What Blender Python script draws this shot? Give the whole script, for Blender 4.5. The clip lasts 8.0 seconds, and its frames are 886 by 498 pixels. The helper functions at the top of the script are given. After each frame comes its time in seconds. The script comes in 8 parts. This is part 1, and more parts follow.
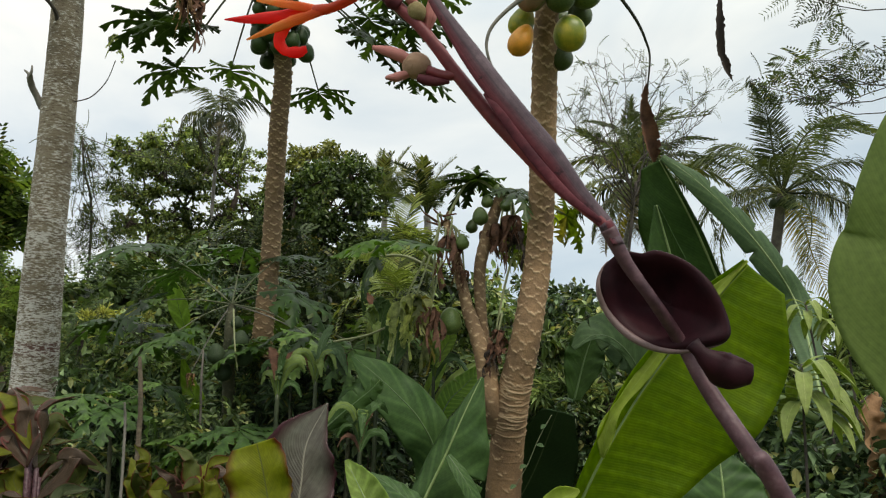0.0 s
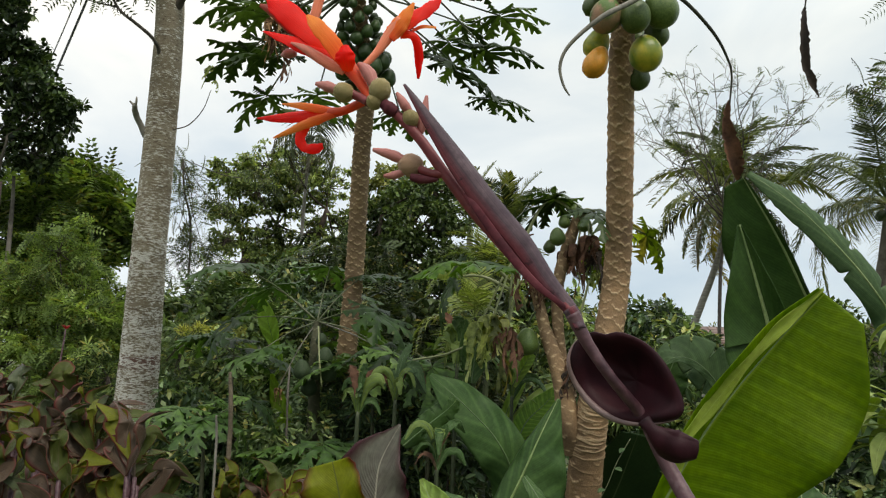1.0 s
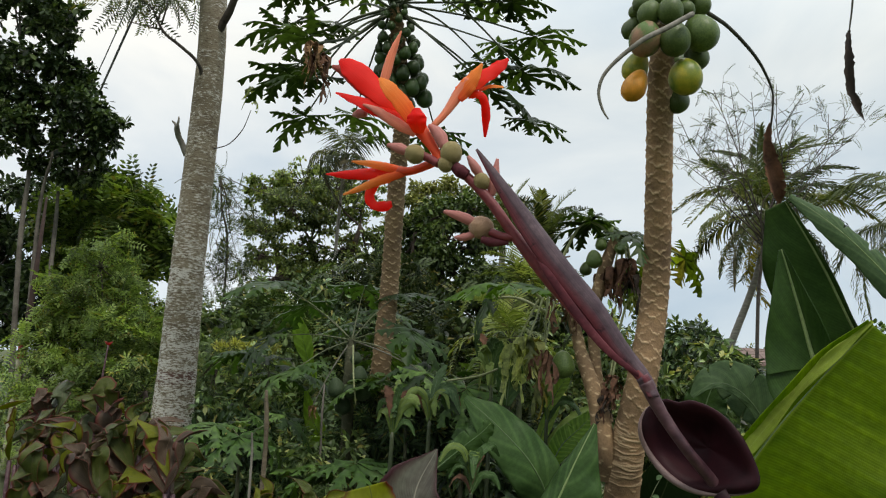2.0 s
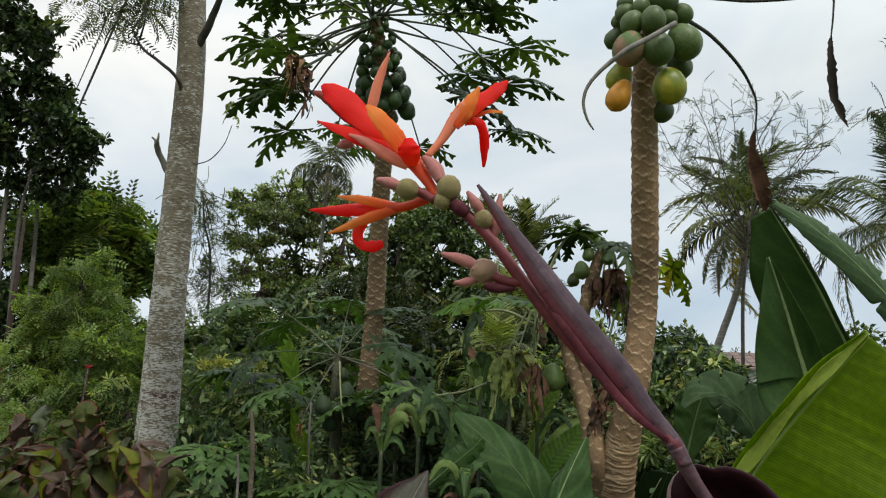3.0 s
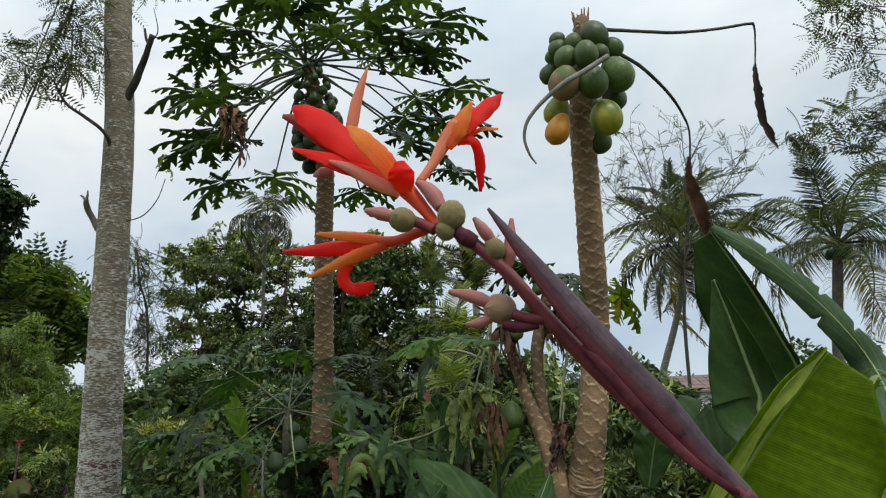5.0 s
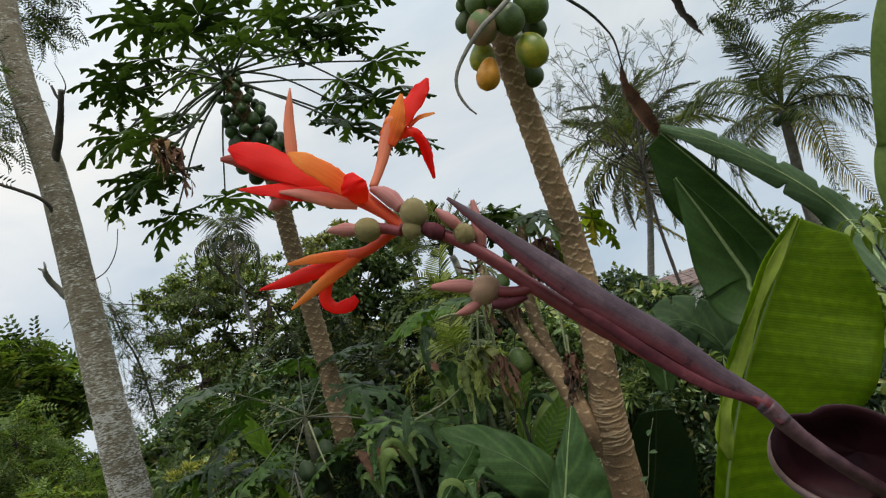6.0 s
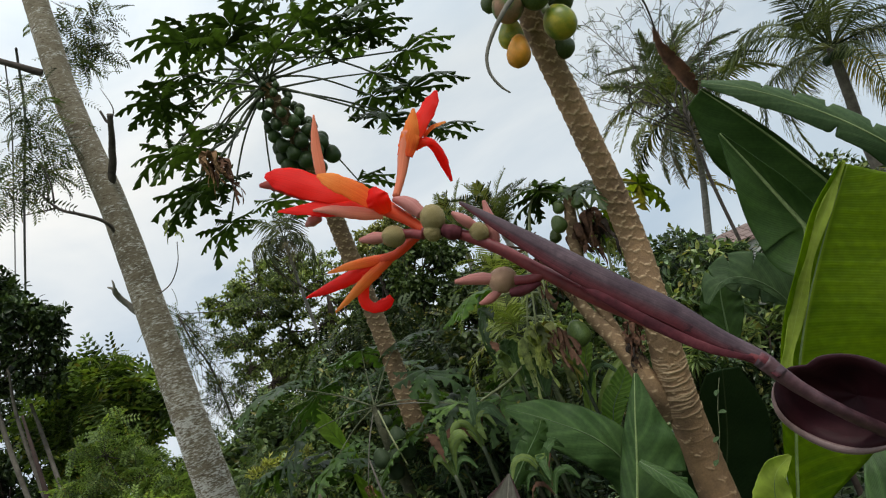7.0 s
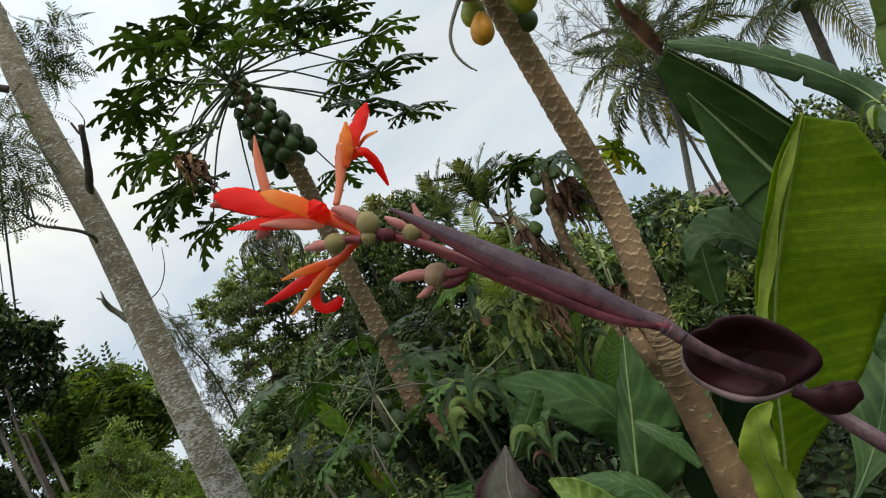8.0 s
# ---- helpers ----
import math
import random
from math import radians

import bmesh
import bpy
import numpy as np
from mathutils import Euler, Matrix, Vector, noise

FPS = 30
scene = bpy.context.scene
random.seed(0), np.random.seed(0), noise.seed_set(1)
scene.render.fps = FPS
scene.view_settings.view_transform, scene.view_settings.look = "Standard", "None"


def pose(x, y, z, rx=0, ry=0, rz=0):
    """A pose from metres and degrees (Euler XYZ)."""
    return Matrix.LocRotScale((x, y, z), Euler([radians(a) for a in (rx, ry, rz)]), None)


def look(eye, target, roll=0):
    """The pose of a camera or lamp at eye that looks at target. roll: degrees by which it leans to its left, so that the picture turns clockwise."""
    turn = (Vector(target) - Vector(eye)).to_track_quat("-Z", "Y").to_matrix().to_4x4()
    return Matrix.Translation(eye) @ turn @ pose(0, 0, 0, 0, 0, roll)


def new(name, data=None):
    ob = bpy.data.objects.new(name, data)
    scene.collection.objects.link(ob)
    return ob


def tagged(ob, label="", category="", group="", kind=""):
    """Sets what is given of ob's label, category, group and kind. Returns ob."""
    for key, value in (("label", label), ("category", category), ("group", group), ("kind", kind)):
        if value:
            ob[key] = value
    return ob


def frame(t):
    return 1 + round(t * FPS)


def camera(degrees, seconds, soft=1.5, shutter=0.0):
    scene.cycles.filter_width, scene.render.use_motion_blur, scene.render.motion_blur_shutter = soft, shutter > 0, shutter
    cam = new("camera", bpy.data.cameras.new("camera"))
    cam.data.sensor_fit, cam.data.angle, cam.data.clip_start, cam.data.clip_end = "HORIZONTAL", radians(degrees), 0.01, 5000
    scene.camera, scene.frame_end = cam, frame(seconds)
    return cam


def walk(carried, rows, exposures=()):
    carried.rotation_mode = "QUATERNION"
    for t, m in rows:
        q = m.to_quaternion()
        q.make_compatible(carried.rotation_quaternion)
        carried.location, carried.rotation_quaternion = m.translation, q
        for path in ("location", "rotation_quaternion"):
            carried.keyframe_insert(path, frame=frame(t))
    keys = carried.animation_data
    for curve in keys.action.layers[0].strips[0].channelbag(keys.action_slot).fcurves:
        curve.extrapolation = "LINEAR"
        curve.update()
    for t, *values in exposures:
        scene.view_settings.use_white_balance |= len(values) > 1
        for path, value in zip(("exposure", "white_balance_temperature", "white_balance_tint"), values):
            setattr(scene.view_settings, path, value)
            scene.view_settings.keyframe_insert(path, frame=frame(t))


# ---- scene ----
cam = camera(62.02, 8.0, 1.15, 0.12)
PATH = [
    (0, (-0.0065, 0.0231, 1.5876), (-0.0962, 2.0027, 1.8581), 1.72),
    (0.5, (0.0302, -0.0074, 1.6051), (-0.1764, 1.9601, 1.8990), 1.30),
    (1, (0.0424, -0.0204, 1.6142), (-0.2811, 1.9303, 1.9144), 2.55),
    (1.5, (0.0388, -0.0307, 1.6189), (-0.3640, 1.9022, 1.9377), 2.95),
    (1.7, (0.0320, -0.0349, 1.6254), (-0.3747, 1.8960, 1.9513), 3.60),
    (2.8, (0.0133, -0.0046, 1.6541), (-0.3841, 1.9209, 2.0214), 2.43),
    (3, (0.0092, 0.0023, 1.6580), (-0.3602, 1.9329, 2.0271), 2.24),
    (3.5, (-0.0055, 0.0027, 1.6621), (-0.3718, 1.9295, 2.0535), 1.88),
    (4, (-0.0153, 0.0274, 1.6620), (-0.3393, 1.9470, 2.1204), 1.15),
    (4.5, (-0.0221, 0.0422, 1.6596), (-0.2910, 1.9652, 2.1388), 0.17),
    (4.7, (-0.0242, 0.0437, 1.6616), (-0.2738, 1.9689, 2.1423), -0.27),
    (5.8, (-0.0248, 0.0468, 1.6738), (-0.1535, 2.0002, 2.0836), -14.95),
    (6, (-0.0226, 0.0418, 1.6762), (-0.1752, 2.0001, 2.0526), -18.45),
    (6.5, (-0.0180, 0.0219, 1.6693), (-0.3202, 1.9657, 2.0304), -21.21),
    (7, (-0.0033, 0.0101, 1.6717), (-0.3053, 1.9502, 2.0521), -23.42),
    (7.5, (0.0096, -0.0048, 1.6690), (-0.2866, 1.9391, 2.0341), -24.81),
    (8, (0.0282, -0.0163, 1.6634), (-0.2725, 1.9353, 1.9807), -28.57),
]
EXPOSURES = [(0.0, 0.25, 7200, 8), (0.5, 0.31, 7200, 8), (1.5, 0.17, 7050, 8), (3.0, 0.10, 6850, 8), (4.5, 0.02, 6550, 7), (6.0, 0.01, 6800, 9), (8.0, 0.08, 6800, 8)]
walk(cam, [(t, look(eye, target, roll)) for t, eye, target, roll in PATH], EXPOSURES)

# ---- world, sun, exposure ----
SUN_DIR = Vector((0.35, -0.45, 0.82)).normalized()
world = bpy.data.worlds.new("overcast_sky")
scene.world = world
world.use_nodes = True
wn, wl = world.node_tree.nodes, world.node_tree.links
wn.clear()
w_out = wn.new("ShaderNodeOutputWorld")
w_sky = wn.new("ShaderNodeTexSky")
w_sky.sky_type, w_sky.sun_disc = "NISHITA", False
w_sky.sun_elevation, w_sky.sun_rotation = math.asin(SUN_DIR.z), math.atan2(SUN_DIR.x, SUN_DIR.y)
w_bg1 = wn.new("ShaderNodeBackground")
w_bg1.inputs["Strength"].default_value = 0.10
wl.new(w_sky.outputs["Color"], w_bg1.inputs["Color"])
w_tc = wn.new("ShaderNodeTexCoord")
w_map = wn.new("ShaderNodeMapping")
w_map.inputs["Scale"].default_value = (1.6, 1.6, 3.6)
wl.new(w_tc.outputs["Generated"], w_map.inputs["Vector"])
w_noise = wn.new("ShaderNodeTexNoise")
w_noise.inputs["Scale"].default_value, w_noise.inputs["Detail"].default_value = 1.7, 7.0
w_noise.inputs["Roughness"].default_value, w_noise.inputs["Distortion"].default_value = 0.5, 0.35
wl.new(w_map.outputs["Vector"], w_noise.inputs["Vector"])
w_ramp = wn.new("ShaderNodeValToRGB")
w_ramp.color_ramp.elements[0].position, w_ramp.color_ramp.elements[0].color = 0.34, (0.61, 0.70, 0.80, 1)
w_ramp.color_ramp.elements[1].position, w_ramp.color_ramp.elements[1].color = 0.68, (0.97, 0.985, 0.99, 1)
wl.new(w_noise.outputs["Fac"], w_ramp.inputs["Fac"])
w_sep = wn.new("ShaderNodeSeparateXYZ")
wl.new(w_tc.outputs["Generated"], w_sep.inputs[0])
w_low = wn.new("ShaderNodeValToRGB")
w_low.color_ramp.elements[0].position, w_low.color_ramp.elements[0].color = 0.02, (0.80, 0.86, 0.95, 1)
w_low.color_ramp.elements[1].position, w_low.color_ramp.elements[1].color = 0.40, (1.0, 1.0, 1.0, 1)
w_high = w_low.color_ramp.elements.new(0.85)
w_high.color = (1.9, 1.9, 1.88, 1)
w_side = wn.new("ShaderNodeValToRGB")
w_side.color_ramp.elements[0].position, w_side.color_ramp.elements[0].color = 0.15, (1.07, 1.06, 1.05, 1)
w_side.color_ramp.elements[1].position, w_side.color_ramp.elements[1].color = 0.75, (0.85, 0.90, 0.93, 1)
w_across = wn.new("ShaderNodeMath")
w_across.operation = "MULTIPLY_ADD"
w_across.inputs[1].default_value, w_across.inputs[2].default_value = 0.5, 0.5
wl.new(w_sep.outputs["X"], w_across.inputs[0])
wl.new(w_across.outputs[0], w_side.inputs["Fac"])
wl.new(w_sep.outputs["Z"], w_low.inputs["Fac"])
w_tint = wn.new("ShaderNodeMix")
w_tint.data_type, w_tint.blend_type = "RGBA", "MULTIPLY"
w_tint.inputs[0].default_value = 1.0
wl.new(w_ramp.outputs["Color"], w_tint.inputs[6])
wl.new(w_low.outputs["Color"], w_tint.inputs[7])
w_tint2 = wn.new("ShaderNodeMix")
w_tint2.data_type, w_tint2.blend_type = "RGBA", "MULTIPLY"
w_tint2.inputs[0].default_value = 1.0
wl.new(w_tint.outputs[2], w_tint2.inputs[6])
wl.new(w_side.outputs["Color"], w_tint2.inputs[7])
w_bg2 = wn.new("ShaderNodeBackground")
w_bg2.inputs["Strength"].default_value = 1.0
wl.new(w_tint2.outputs[2], w_bg2.inputs["Color"])
w_mix = wn.new("ShaderNodeMixShader")
w_mix.inputs[0].default_value = 0.88
wl.new(w_bg1.outputs[0], w_mix.inputs[1])
wl.new(w_bg2.outputs[0], w_mix.inputs[2])
wl.new(w_mix.outputs[0], w_out.inputs["Surface"])

sun = new("sun", bpy.data.lights.new("sun", "SUN"))
sun.data.energy, sun.data.angle, sun.data.color = 1.5, radians(12), (1.0, 0.96, 0.9)
sun.rotation_mode = "QUATERNION"
sun.rotation_quaternion = SUN_DIR.to_track_quat("Z", "Y")

# ---- building helpers ----
UP = Vector((0, 0, 1))
PLACES = {}


def thing(name, at, label, category, group="", kind=""):
    """An Empty at the base of a thing."""
    ob = new(name)
    ob.location = at
    ob.empty_display_size = 0.1
    PLACES[ob.name] = Matrix.Translation(at)
    return tagged(ob, label, category, group, kind)


def part(name, mesh, material, parent, label="", m=None):
    """One mesh object, built in world metres (or set at m), under a thing or a part."""
    ob = new(name, mesh)
    if material and not mesh.materials:
        mesh.materials.append(material)
    m = m if m is not None else Matrix.Identity(4)
    if parent is not None:
        ob.parent = parent
        ob.matrix_parent_inverse = PLACES[parent.name].inverted()
    ob.matrix_basis = m
    PLACES[ob.name] = m
    if label:
        ob["label"] = label
    return ob


def fast_mesh(name, v, f, uv=None, smooth=True, scar=None):
    me = bpy.data.meshes.new(name)
    v, f = np.asarray(v, np.float32), np.asarray(f, np.int32)
    n, k = f.shape
    me.vertices.add(len(v))
    me.vertices.foreach_set("co", v.ravel())
    me.loops.add(n * k)
    me.loops.foreach_set("vertex_index", f.ravel())
    me.polygons.add(n)
    me.polygons.foreach_set("loop_start", np.arange(0, n * k, k, dtype=np.int32))
    me.polygons.foreach_set("use_smooth", np.full(n, smooth))
    if uv is not None:
        me.uv_layers.new(name="UVMap").data.foreach_set("uv", np.asarray(uv, np.float32)[f.ravel()].ravel())
    if scar is not None:
        me.attributes.new("scar", "FLOAT", "POINT").data.foreach_set("value", np.asarray(scar, np.float32))
    me.update(calc_edges=True)
    return me


def joined(*pieces):
    """Several (v, f, uv) as one."""
    vs, fs, us, n = [], [], [], 0
    for v, f, uv in pieces:
        vs.append(v), fs.append(np.asarray(f) + n), us.append(uv)
        n += len(v)
    return np.concatenate(vs), np.concatenate(fs), np.concatenate(us)


def spline(points, n):
    """n points along a smooth curve through the given ones (rows of any width)."""
    p = np.asarray(points, float)
    if len(p) == 2:
        return p[0] + (p[1] - p[0]) * np.linspace(0, 1, n)[:, None]
    q = np.vstack([2 * p[0] - p[1], p, 2 * p[-1] - p[-2]])
    x = np.linspace(0, len(p) - 1, n)
    i = np.minimum(x.astype(int), len(p) - 2)
    t = (x - i)[:, None]
    a, b, c, d = q[i], q[i + 1], q[i + 2], q[i + 3]
    return 0.5 * (2 * b + (c - a) * t + (2 * a - 5 * b + 4 * c - d) * t**2 + (3 * b - a - 3 * c + d) * t**3)


def unit(a):
    return a / np.maximum(np.linalg.norm(a, axis=-1, keepdims=True), 1e-9)


def frames(p):
    """Tangent, side and normal along a line of points."""
    t = unit(np.gradient(p, axis=0))
    ref = np.array([0.0, 0, 1]) if abs(t[0][2]) < 0.8 else np.array([1.0, 0, 0])
    s = [unit(np.cross(t[0], ref))]
    for k in range(1, len(p)):
        s.append(unit(s[-1] - t[k] * (s[-1] @ t[k])))
    s = np.array(s)
    return t, s, np.cross(s, t)


def tube(points, radii, seg=10, rings=0, rough=0.0):
    """A round stem through the points, closed at both ends."""
    rings = rings or max(4, 5 * (len(points) - 1))
    p = spline(points, rings)
    r = np.interp(np.linspace(0, 1, rings), np.linspace(0, 1, len(radii)), radii)
    t, s, n = frames(p)
    p = np.vstack([p[:1] - t[:1] * r[0] * 0.25, p, p[-1:] + t[-1:] * r[-1] * 0.25])
    s, n, r = np.vstack([s[:1], s, s[-1:]]), np.vstack([n[:1], n, n[-1:]]), np.r_[r[0] * 0.02, r, r[-1] * 0.02]
    rings += 2
    a = np.linspace(0, 2 * np.pi, seg, endpoint=False)
    rr = r[:, None] * np.ones(seg)
    if rough:
        k = np.arange(rings)[:, None] * 0.9
        rr = rr * (1 + rough * (np.sin(3 * a + k) * 0.5 + np.sin(5 * a - 1.7 * k) * 0.3 + np.sin(2 * a + 0.37 * k + 1) * 0.5))
    v = p[:, None] + rr[..., None] * (np.cos(a)[None, :, None] * s[:, None] + np.sin(a)[None, :, None] * n[:, None])
    i, j = np.meshgrid(np.arange(rings - 1), np.arange(seg), indexing="ij")
    k = (j + 1) % seg
    f = np.stack([i * seg + j, i * seg + k, (i + 1) * seg + k, (i + 1) * seg + j], -1).reshape(-1, 4)
    length = np.r_[0, np.cumsum(np.linalg.norm(np.diff(p, axis=0), axis=1))]
    uv = np.stack([np.tile(a / 6.2832, (rings, 1)), np.tile(length[:, None], (1, seg))], -1).reshape(-1, 2)
    return v.reshape(-1, 3), f, uv


def blade(points, widths, face=(0, -1, 0.2), cup=0.0, wave=0.0, waves=5.0, nu=8, nv=28, curl=(0.0, 0.0), twist=0.0, tears=(), phase=0.0, sides=(1.0, 1.0), ragged=0.0):
    """A leaf or petal along a curve. widths: half widths; face: the way its upper side looks; cup: how far the edges rise;
    curl: how much the left and right margins roll over; tears: places along it where the blade is split."""
    p = spline(points, nv)
    x = np.linspace(0, 1, nv)
    w = np.maximum(spline(np.array(widths, float)[:, None], nv)[:, 0], 0.0004)
    t = unit(np.gradient(p, axis=0))
    fc = np.asarray(face, float)
    fc = np.array([fc] * nv) if fc.ndim == 1 else spline(fc, nv)
    s = unit(np.cross(t, fc))
    n = np.cross(s, t)
    if twist:
        a = (twist * x)[:, None]
        s, n = s * np.cos(a) + n * np.sin(a), n * np.cos(a) - s * np.sin(a)
    u = np.linspace(-1, 1, 2 * nu + 1)
    cut = np.zeros((nv, len(u)))
    for at, side in tears:
        near = np.clip(1 - np.abs(x - at)[:, None] / 0.009, 0, 1)
        cut += near * np.clip(u * side - 0.15, 0, 1)[None] * 0.75
    out = u[None] * (1 - cut) * np.where(u < 0, sides[0], sides[1])[None]
    if ragged:
        rng = np.random.default_rng(int(1000 * np.abs(p).sum()) % 99991)
        knots = np.linspace(0, 1, max(8, nv // 2))
        jag = [np.interp(x, knots, rng.normal(size=len(knots)) * 0.75 * rng.random(len(knots))) for side in (0, 1)]
        out = out * (1 + ragged * np.abs(u)[None] ** 2 * np.where(u[None] < 0, jag[0][:, None], jag[1][:, None]))
    lift = cup * u[None] ** 2 + wave * np.sin(waves * 6.2832 * x[:, None] + phase + 0.7 * np.sign(u)[None]) * np.abs(u)[None] ** 1.5
    for side, c in ((-1, curl[0]), (1, curl[1])):
        if c:
            e = np.clip((u * side - 0.62) / 0.38, 0, 1)[None]
            out = out - side * e * 0.52 * abs(c) * (0.7 + 0.5 * np.sin(2.3 * 6.28 * x[:, None] * 0.5 + phase))
            lift = lift + c * 0.22 * np.sin(np.clip(e * 1.4, 0, 1) * np.pi * 0.6)
    v = p[:, None] + w[:, None, None] * (out[..., None] * s[:, None] + lift[..., None] * n[:, None])
    m = len(u)
    i, j = np.meshgrid(np.arange(nv - 1), np.arange(m - 1), indexing="ij")
    f = np.stack([i * m + j, i * m + j + 1, (i + 1) * m + j + 1, (i + 1) * m + j], -1).reshape(-1, 4)
    uv = np.stack([np.tile(u * 0.5 + 0.5, (nv, 1)), np.tile(x[:, None], (1, m))], -1).reshape(-1, 2)
    return v.reshape(-1, 3), f, uv


def solid(ob, thick):
    """A sheet's real thickness."""
    mod = ob.modifiers.new("thickness", "SOLIDIFY")
    mod.thickness, mod.offset = thick, 0.0
    return ob


def lathe(profile, seg=20, ridge=0.0, ridges=5):
    """Turned shape from (radius, height) pairs."""
    pr = spline(profile, 16)
    a = np.linspace(0, 2 * np.pi, seg, endpoint=False)
    rr = np.maximum(pr[:, :1], 0.0005) * (1 + ridge * np.cos(ridges * a)[None])
    v = np.stack([rr * np.cos(a), rr * np.sin(a), np.tile(pr[:, 1:2], (1, seg))], -1).reshape(-1, 3)
    i, j = np.meshgrid(np.arange(len(pr) - 1), np.arange(seg), indexing="ij")
    k = (j + 1) % seg
    f = np.stack([i * seg + j, i * seg + k, (i + 1) * seg + k, (i + 1) * seg + j], -1).reshape(-1, 4)
    uv = np.stack([np.tile(a / 6.2832, (len(pr), 1)), np.tile(pr[:, 1:2], (1, seg))], -1).reshape(-1, 2)
    return v, f, uv


def scarred_trunk(name, points, radii, step, size, height, seed, seg=44, pitch=0.0055, old_to=0.0):
    """A papaya stem: a tube with raised V-shaped leaf scars set in a spiral. size: half a scar's width;
    old_to: up to here the stem is old, with few scars and ring wrinkles."""
    rng = np.random.default_rng(seed)
    total = np.linalg.norm(np.diff(np.asarray(points, float), axis=0), axis=1).sum()
    rings = int(total / pitch)
    p = spline(points, rings)
    r = np.interp(np.linspace(0, 1, rings), np.linspace(0, 1, len(radii)), radii)
    t, s, n = frames(p)
    a = np.linspace(0, 2 * np.pi, seg, endpoint=False)
    length = np.r_[0, np.cumsum(np.linalg.norm(np.diff(p, axis=0), axis=1))]
    relief = np.zeros((rings, seg))
    for k in range(int(total / step)):
        h = (k + rng.uniform(-0.3, 0.3)) * step
        ang = k * 2.39996 + rng.normal(0, 0.1)
        lo, hi = np.searchsorted(length, [h - 0.06, h + 0.06])
        if h < old_to and k % 2:
            continue
        if hi <= lo:
            continue
        du = (np.mod(a - ang + np.pi, 2 * np.pi) - np.pi)[None] * r[lo:hi, None] / (size * rng.uniform(0.85, 1.15) * (0.8 if h < old_to else 1.0))
        dv = length[lo:hi, None] - h
        line = 0.62 * size * (np.abs(du) ** 1.1 - 0.35) + 0.004 * np.sin(9 * du + k)
        ridge = np.exp(-(((dv - line) / 0.0046) ** 2)) * np.clip(1.25 - np.abs(du), 0, 1) ** 0.6
        pad = 0.35 * np.exp(-((du / 0.35) ** 2) - ((dv + 0.2 * size) / 0.009) ** 2)
        relief[lo:hi] = np.maximum(relief[lo:hi], np.maximum(ridge, pad) * rng.uniform(0.6, 1.0) * (0.9 if h < old_to else 1.0))
    if old_to:
        over = (length - old_to)[:, None]
        band = np.clip((over + 0.04) / 0.03, 0, 1) * np.clip((0.30 - over) / 0.2, 0, 1)
        relief = relief * (1 - 0.5 * band)
        for k in range(74):
            close = k < 44
            h = rng.uniform(-0.03, 0.26) if close else rng.uniform(-old_to, -0.02)
            bend = h + 0.007 * np.sin(a + rng.uniform(0, 6.3)) + 0.003 * np.sin(3 * a + rng.uniform(0, 6.3)) + 0.0015 * np.sin(8 * a + rng.uniform(0, 6.3))
            arc = np.clip(np.cos(a - rng.uniform(0, 6.3)) * rng.uniform(0.6, 1.4) + rng.uniform(0.0, 0.4), 0, 1) ** 0.7
            relief = np.maximum(relief, (0.8 if close else 0.4) * rng.uniform(0.5, 1.0) * arc[None] * np.exp(-(((over - bend[None]) / 0.0034) ** 2)))
    rough = 0.35 * np.sin(length[:, None] * 160 + 2 * np.sin(3 * a)[None]) * np.sin(length[:, None] * 47 + 5 * a[None])
    rr = r[:, None] + height * (relief + 0.18 * rough)
    v = p[:, None] + rr[..., None] * (np.cos(a)[None, :, None] * s[:, None] + np.sin(a)[None, :, None] * n[:, None])
    i, j = np.meshgrid(np.arange(rings - 1), np.arange(seg), indexing="ij")
    k = (j + 1) % seg
    f = np.stack([i * seg + j, i * seg + k, (i + 1) * seg + k, (i + 1) * seg + j], -1).reshape(-1, 4)
    uv = np.stack([np.tile(a / 6.2832, (rings, 1)), np.tile(length[:, None], (1, seg))], -1).reshape(-1, 2)
    return fast_mesh(name, v.reshape(-1, 3), f, uv, scar=np.clip(relief, 0, 1).ravel())


# Leaf shapes for scattering: x across, y along, z the upper side; one leaf is 1 long.
LEAF = (np.array([[0, 0, 0], [0.24, 0.45, 0.06], [0, 1, -0.06], [-0.24, 0.45, 0.06]]), np.array([[0, 1, 2], [0, 2, 3]]))
LEAF6 = (np.array([[0, 0, 0], [0.17, 0.22, 0.05], [0.2, 0.6, 0.03], [0, 1, -0.16], [-0.2, 0.6, 0.03], [-0.17, 0.22, 0.05], [0, 0.4, 0]]),
         np.array([[0, 1, 6], [6, 1, 2], [6, 2, 3], [6, 3, 4], [6, 4, 5], [6, 5, 0]]))


def feather_shape(pairs=8, width=0.085, reach=0.27, droop=0.25):
    """A fern-like leaf with small leaflets on both sides."""
    v, f = [], []
    for k in range(pairs):
        y = 0.08 + 0.88 * k / (pairs - 1)
        long = reach * (1 - 0.65 * abs(y - 0.42) ** 1.3)
        z = -droop * y * y
        for side in (-1, 1):
            b = len(v)
            v += [(0, y, z), (side * long * 0.5, y + 0.03 + width * 0.5, z - 0.01), (side * long, y + 0.1, z - 0.05), (side * long * 0.5, y + 0.05 - width * 0.5, z - 0.02)]
            f += [(b, b + 1, b + 2), (b, b + 2, b + 3)] if side < 0 else [(b, b + 2, b + 1), (b, b + 3, b + 2)]
    return np.array(v), np.array(f)


FEATHER = feather_shape()


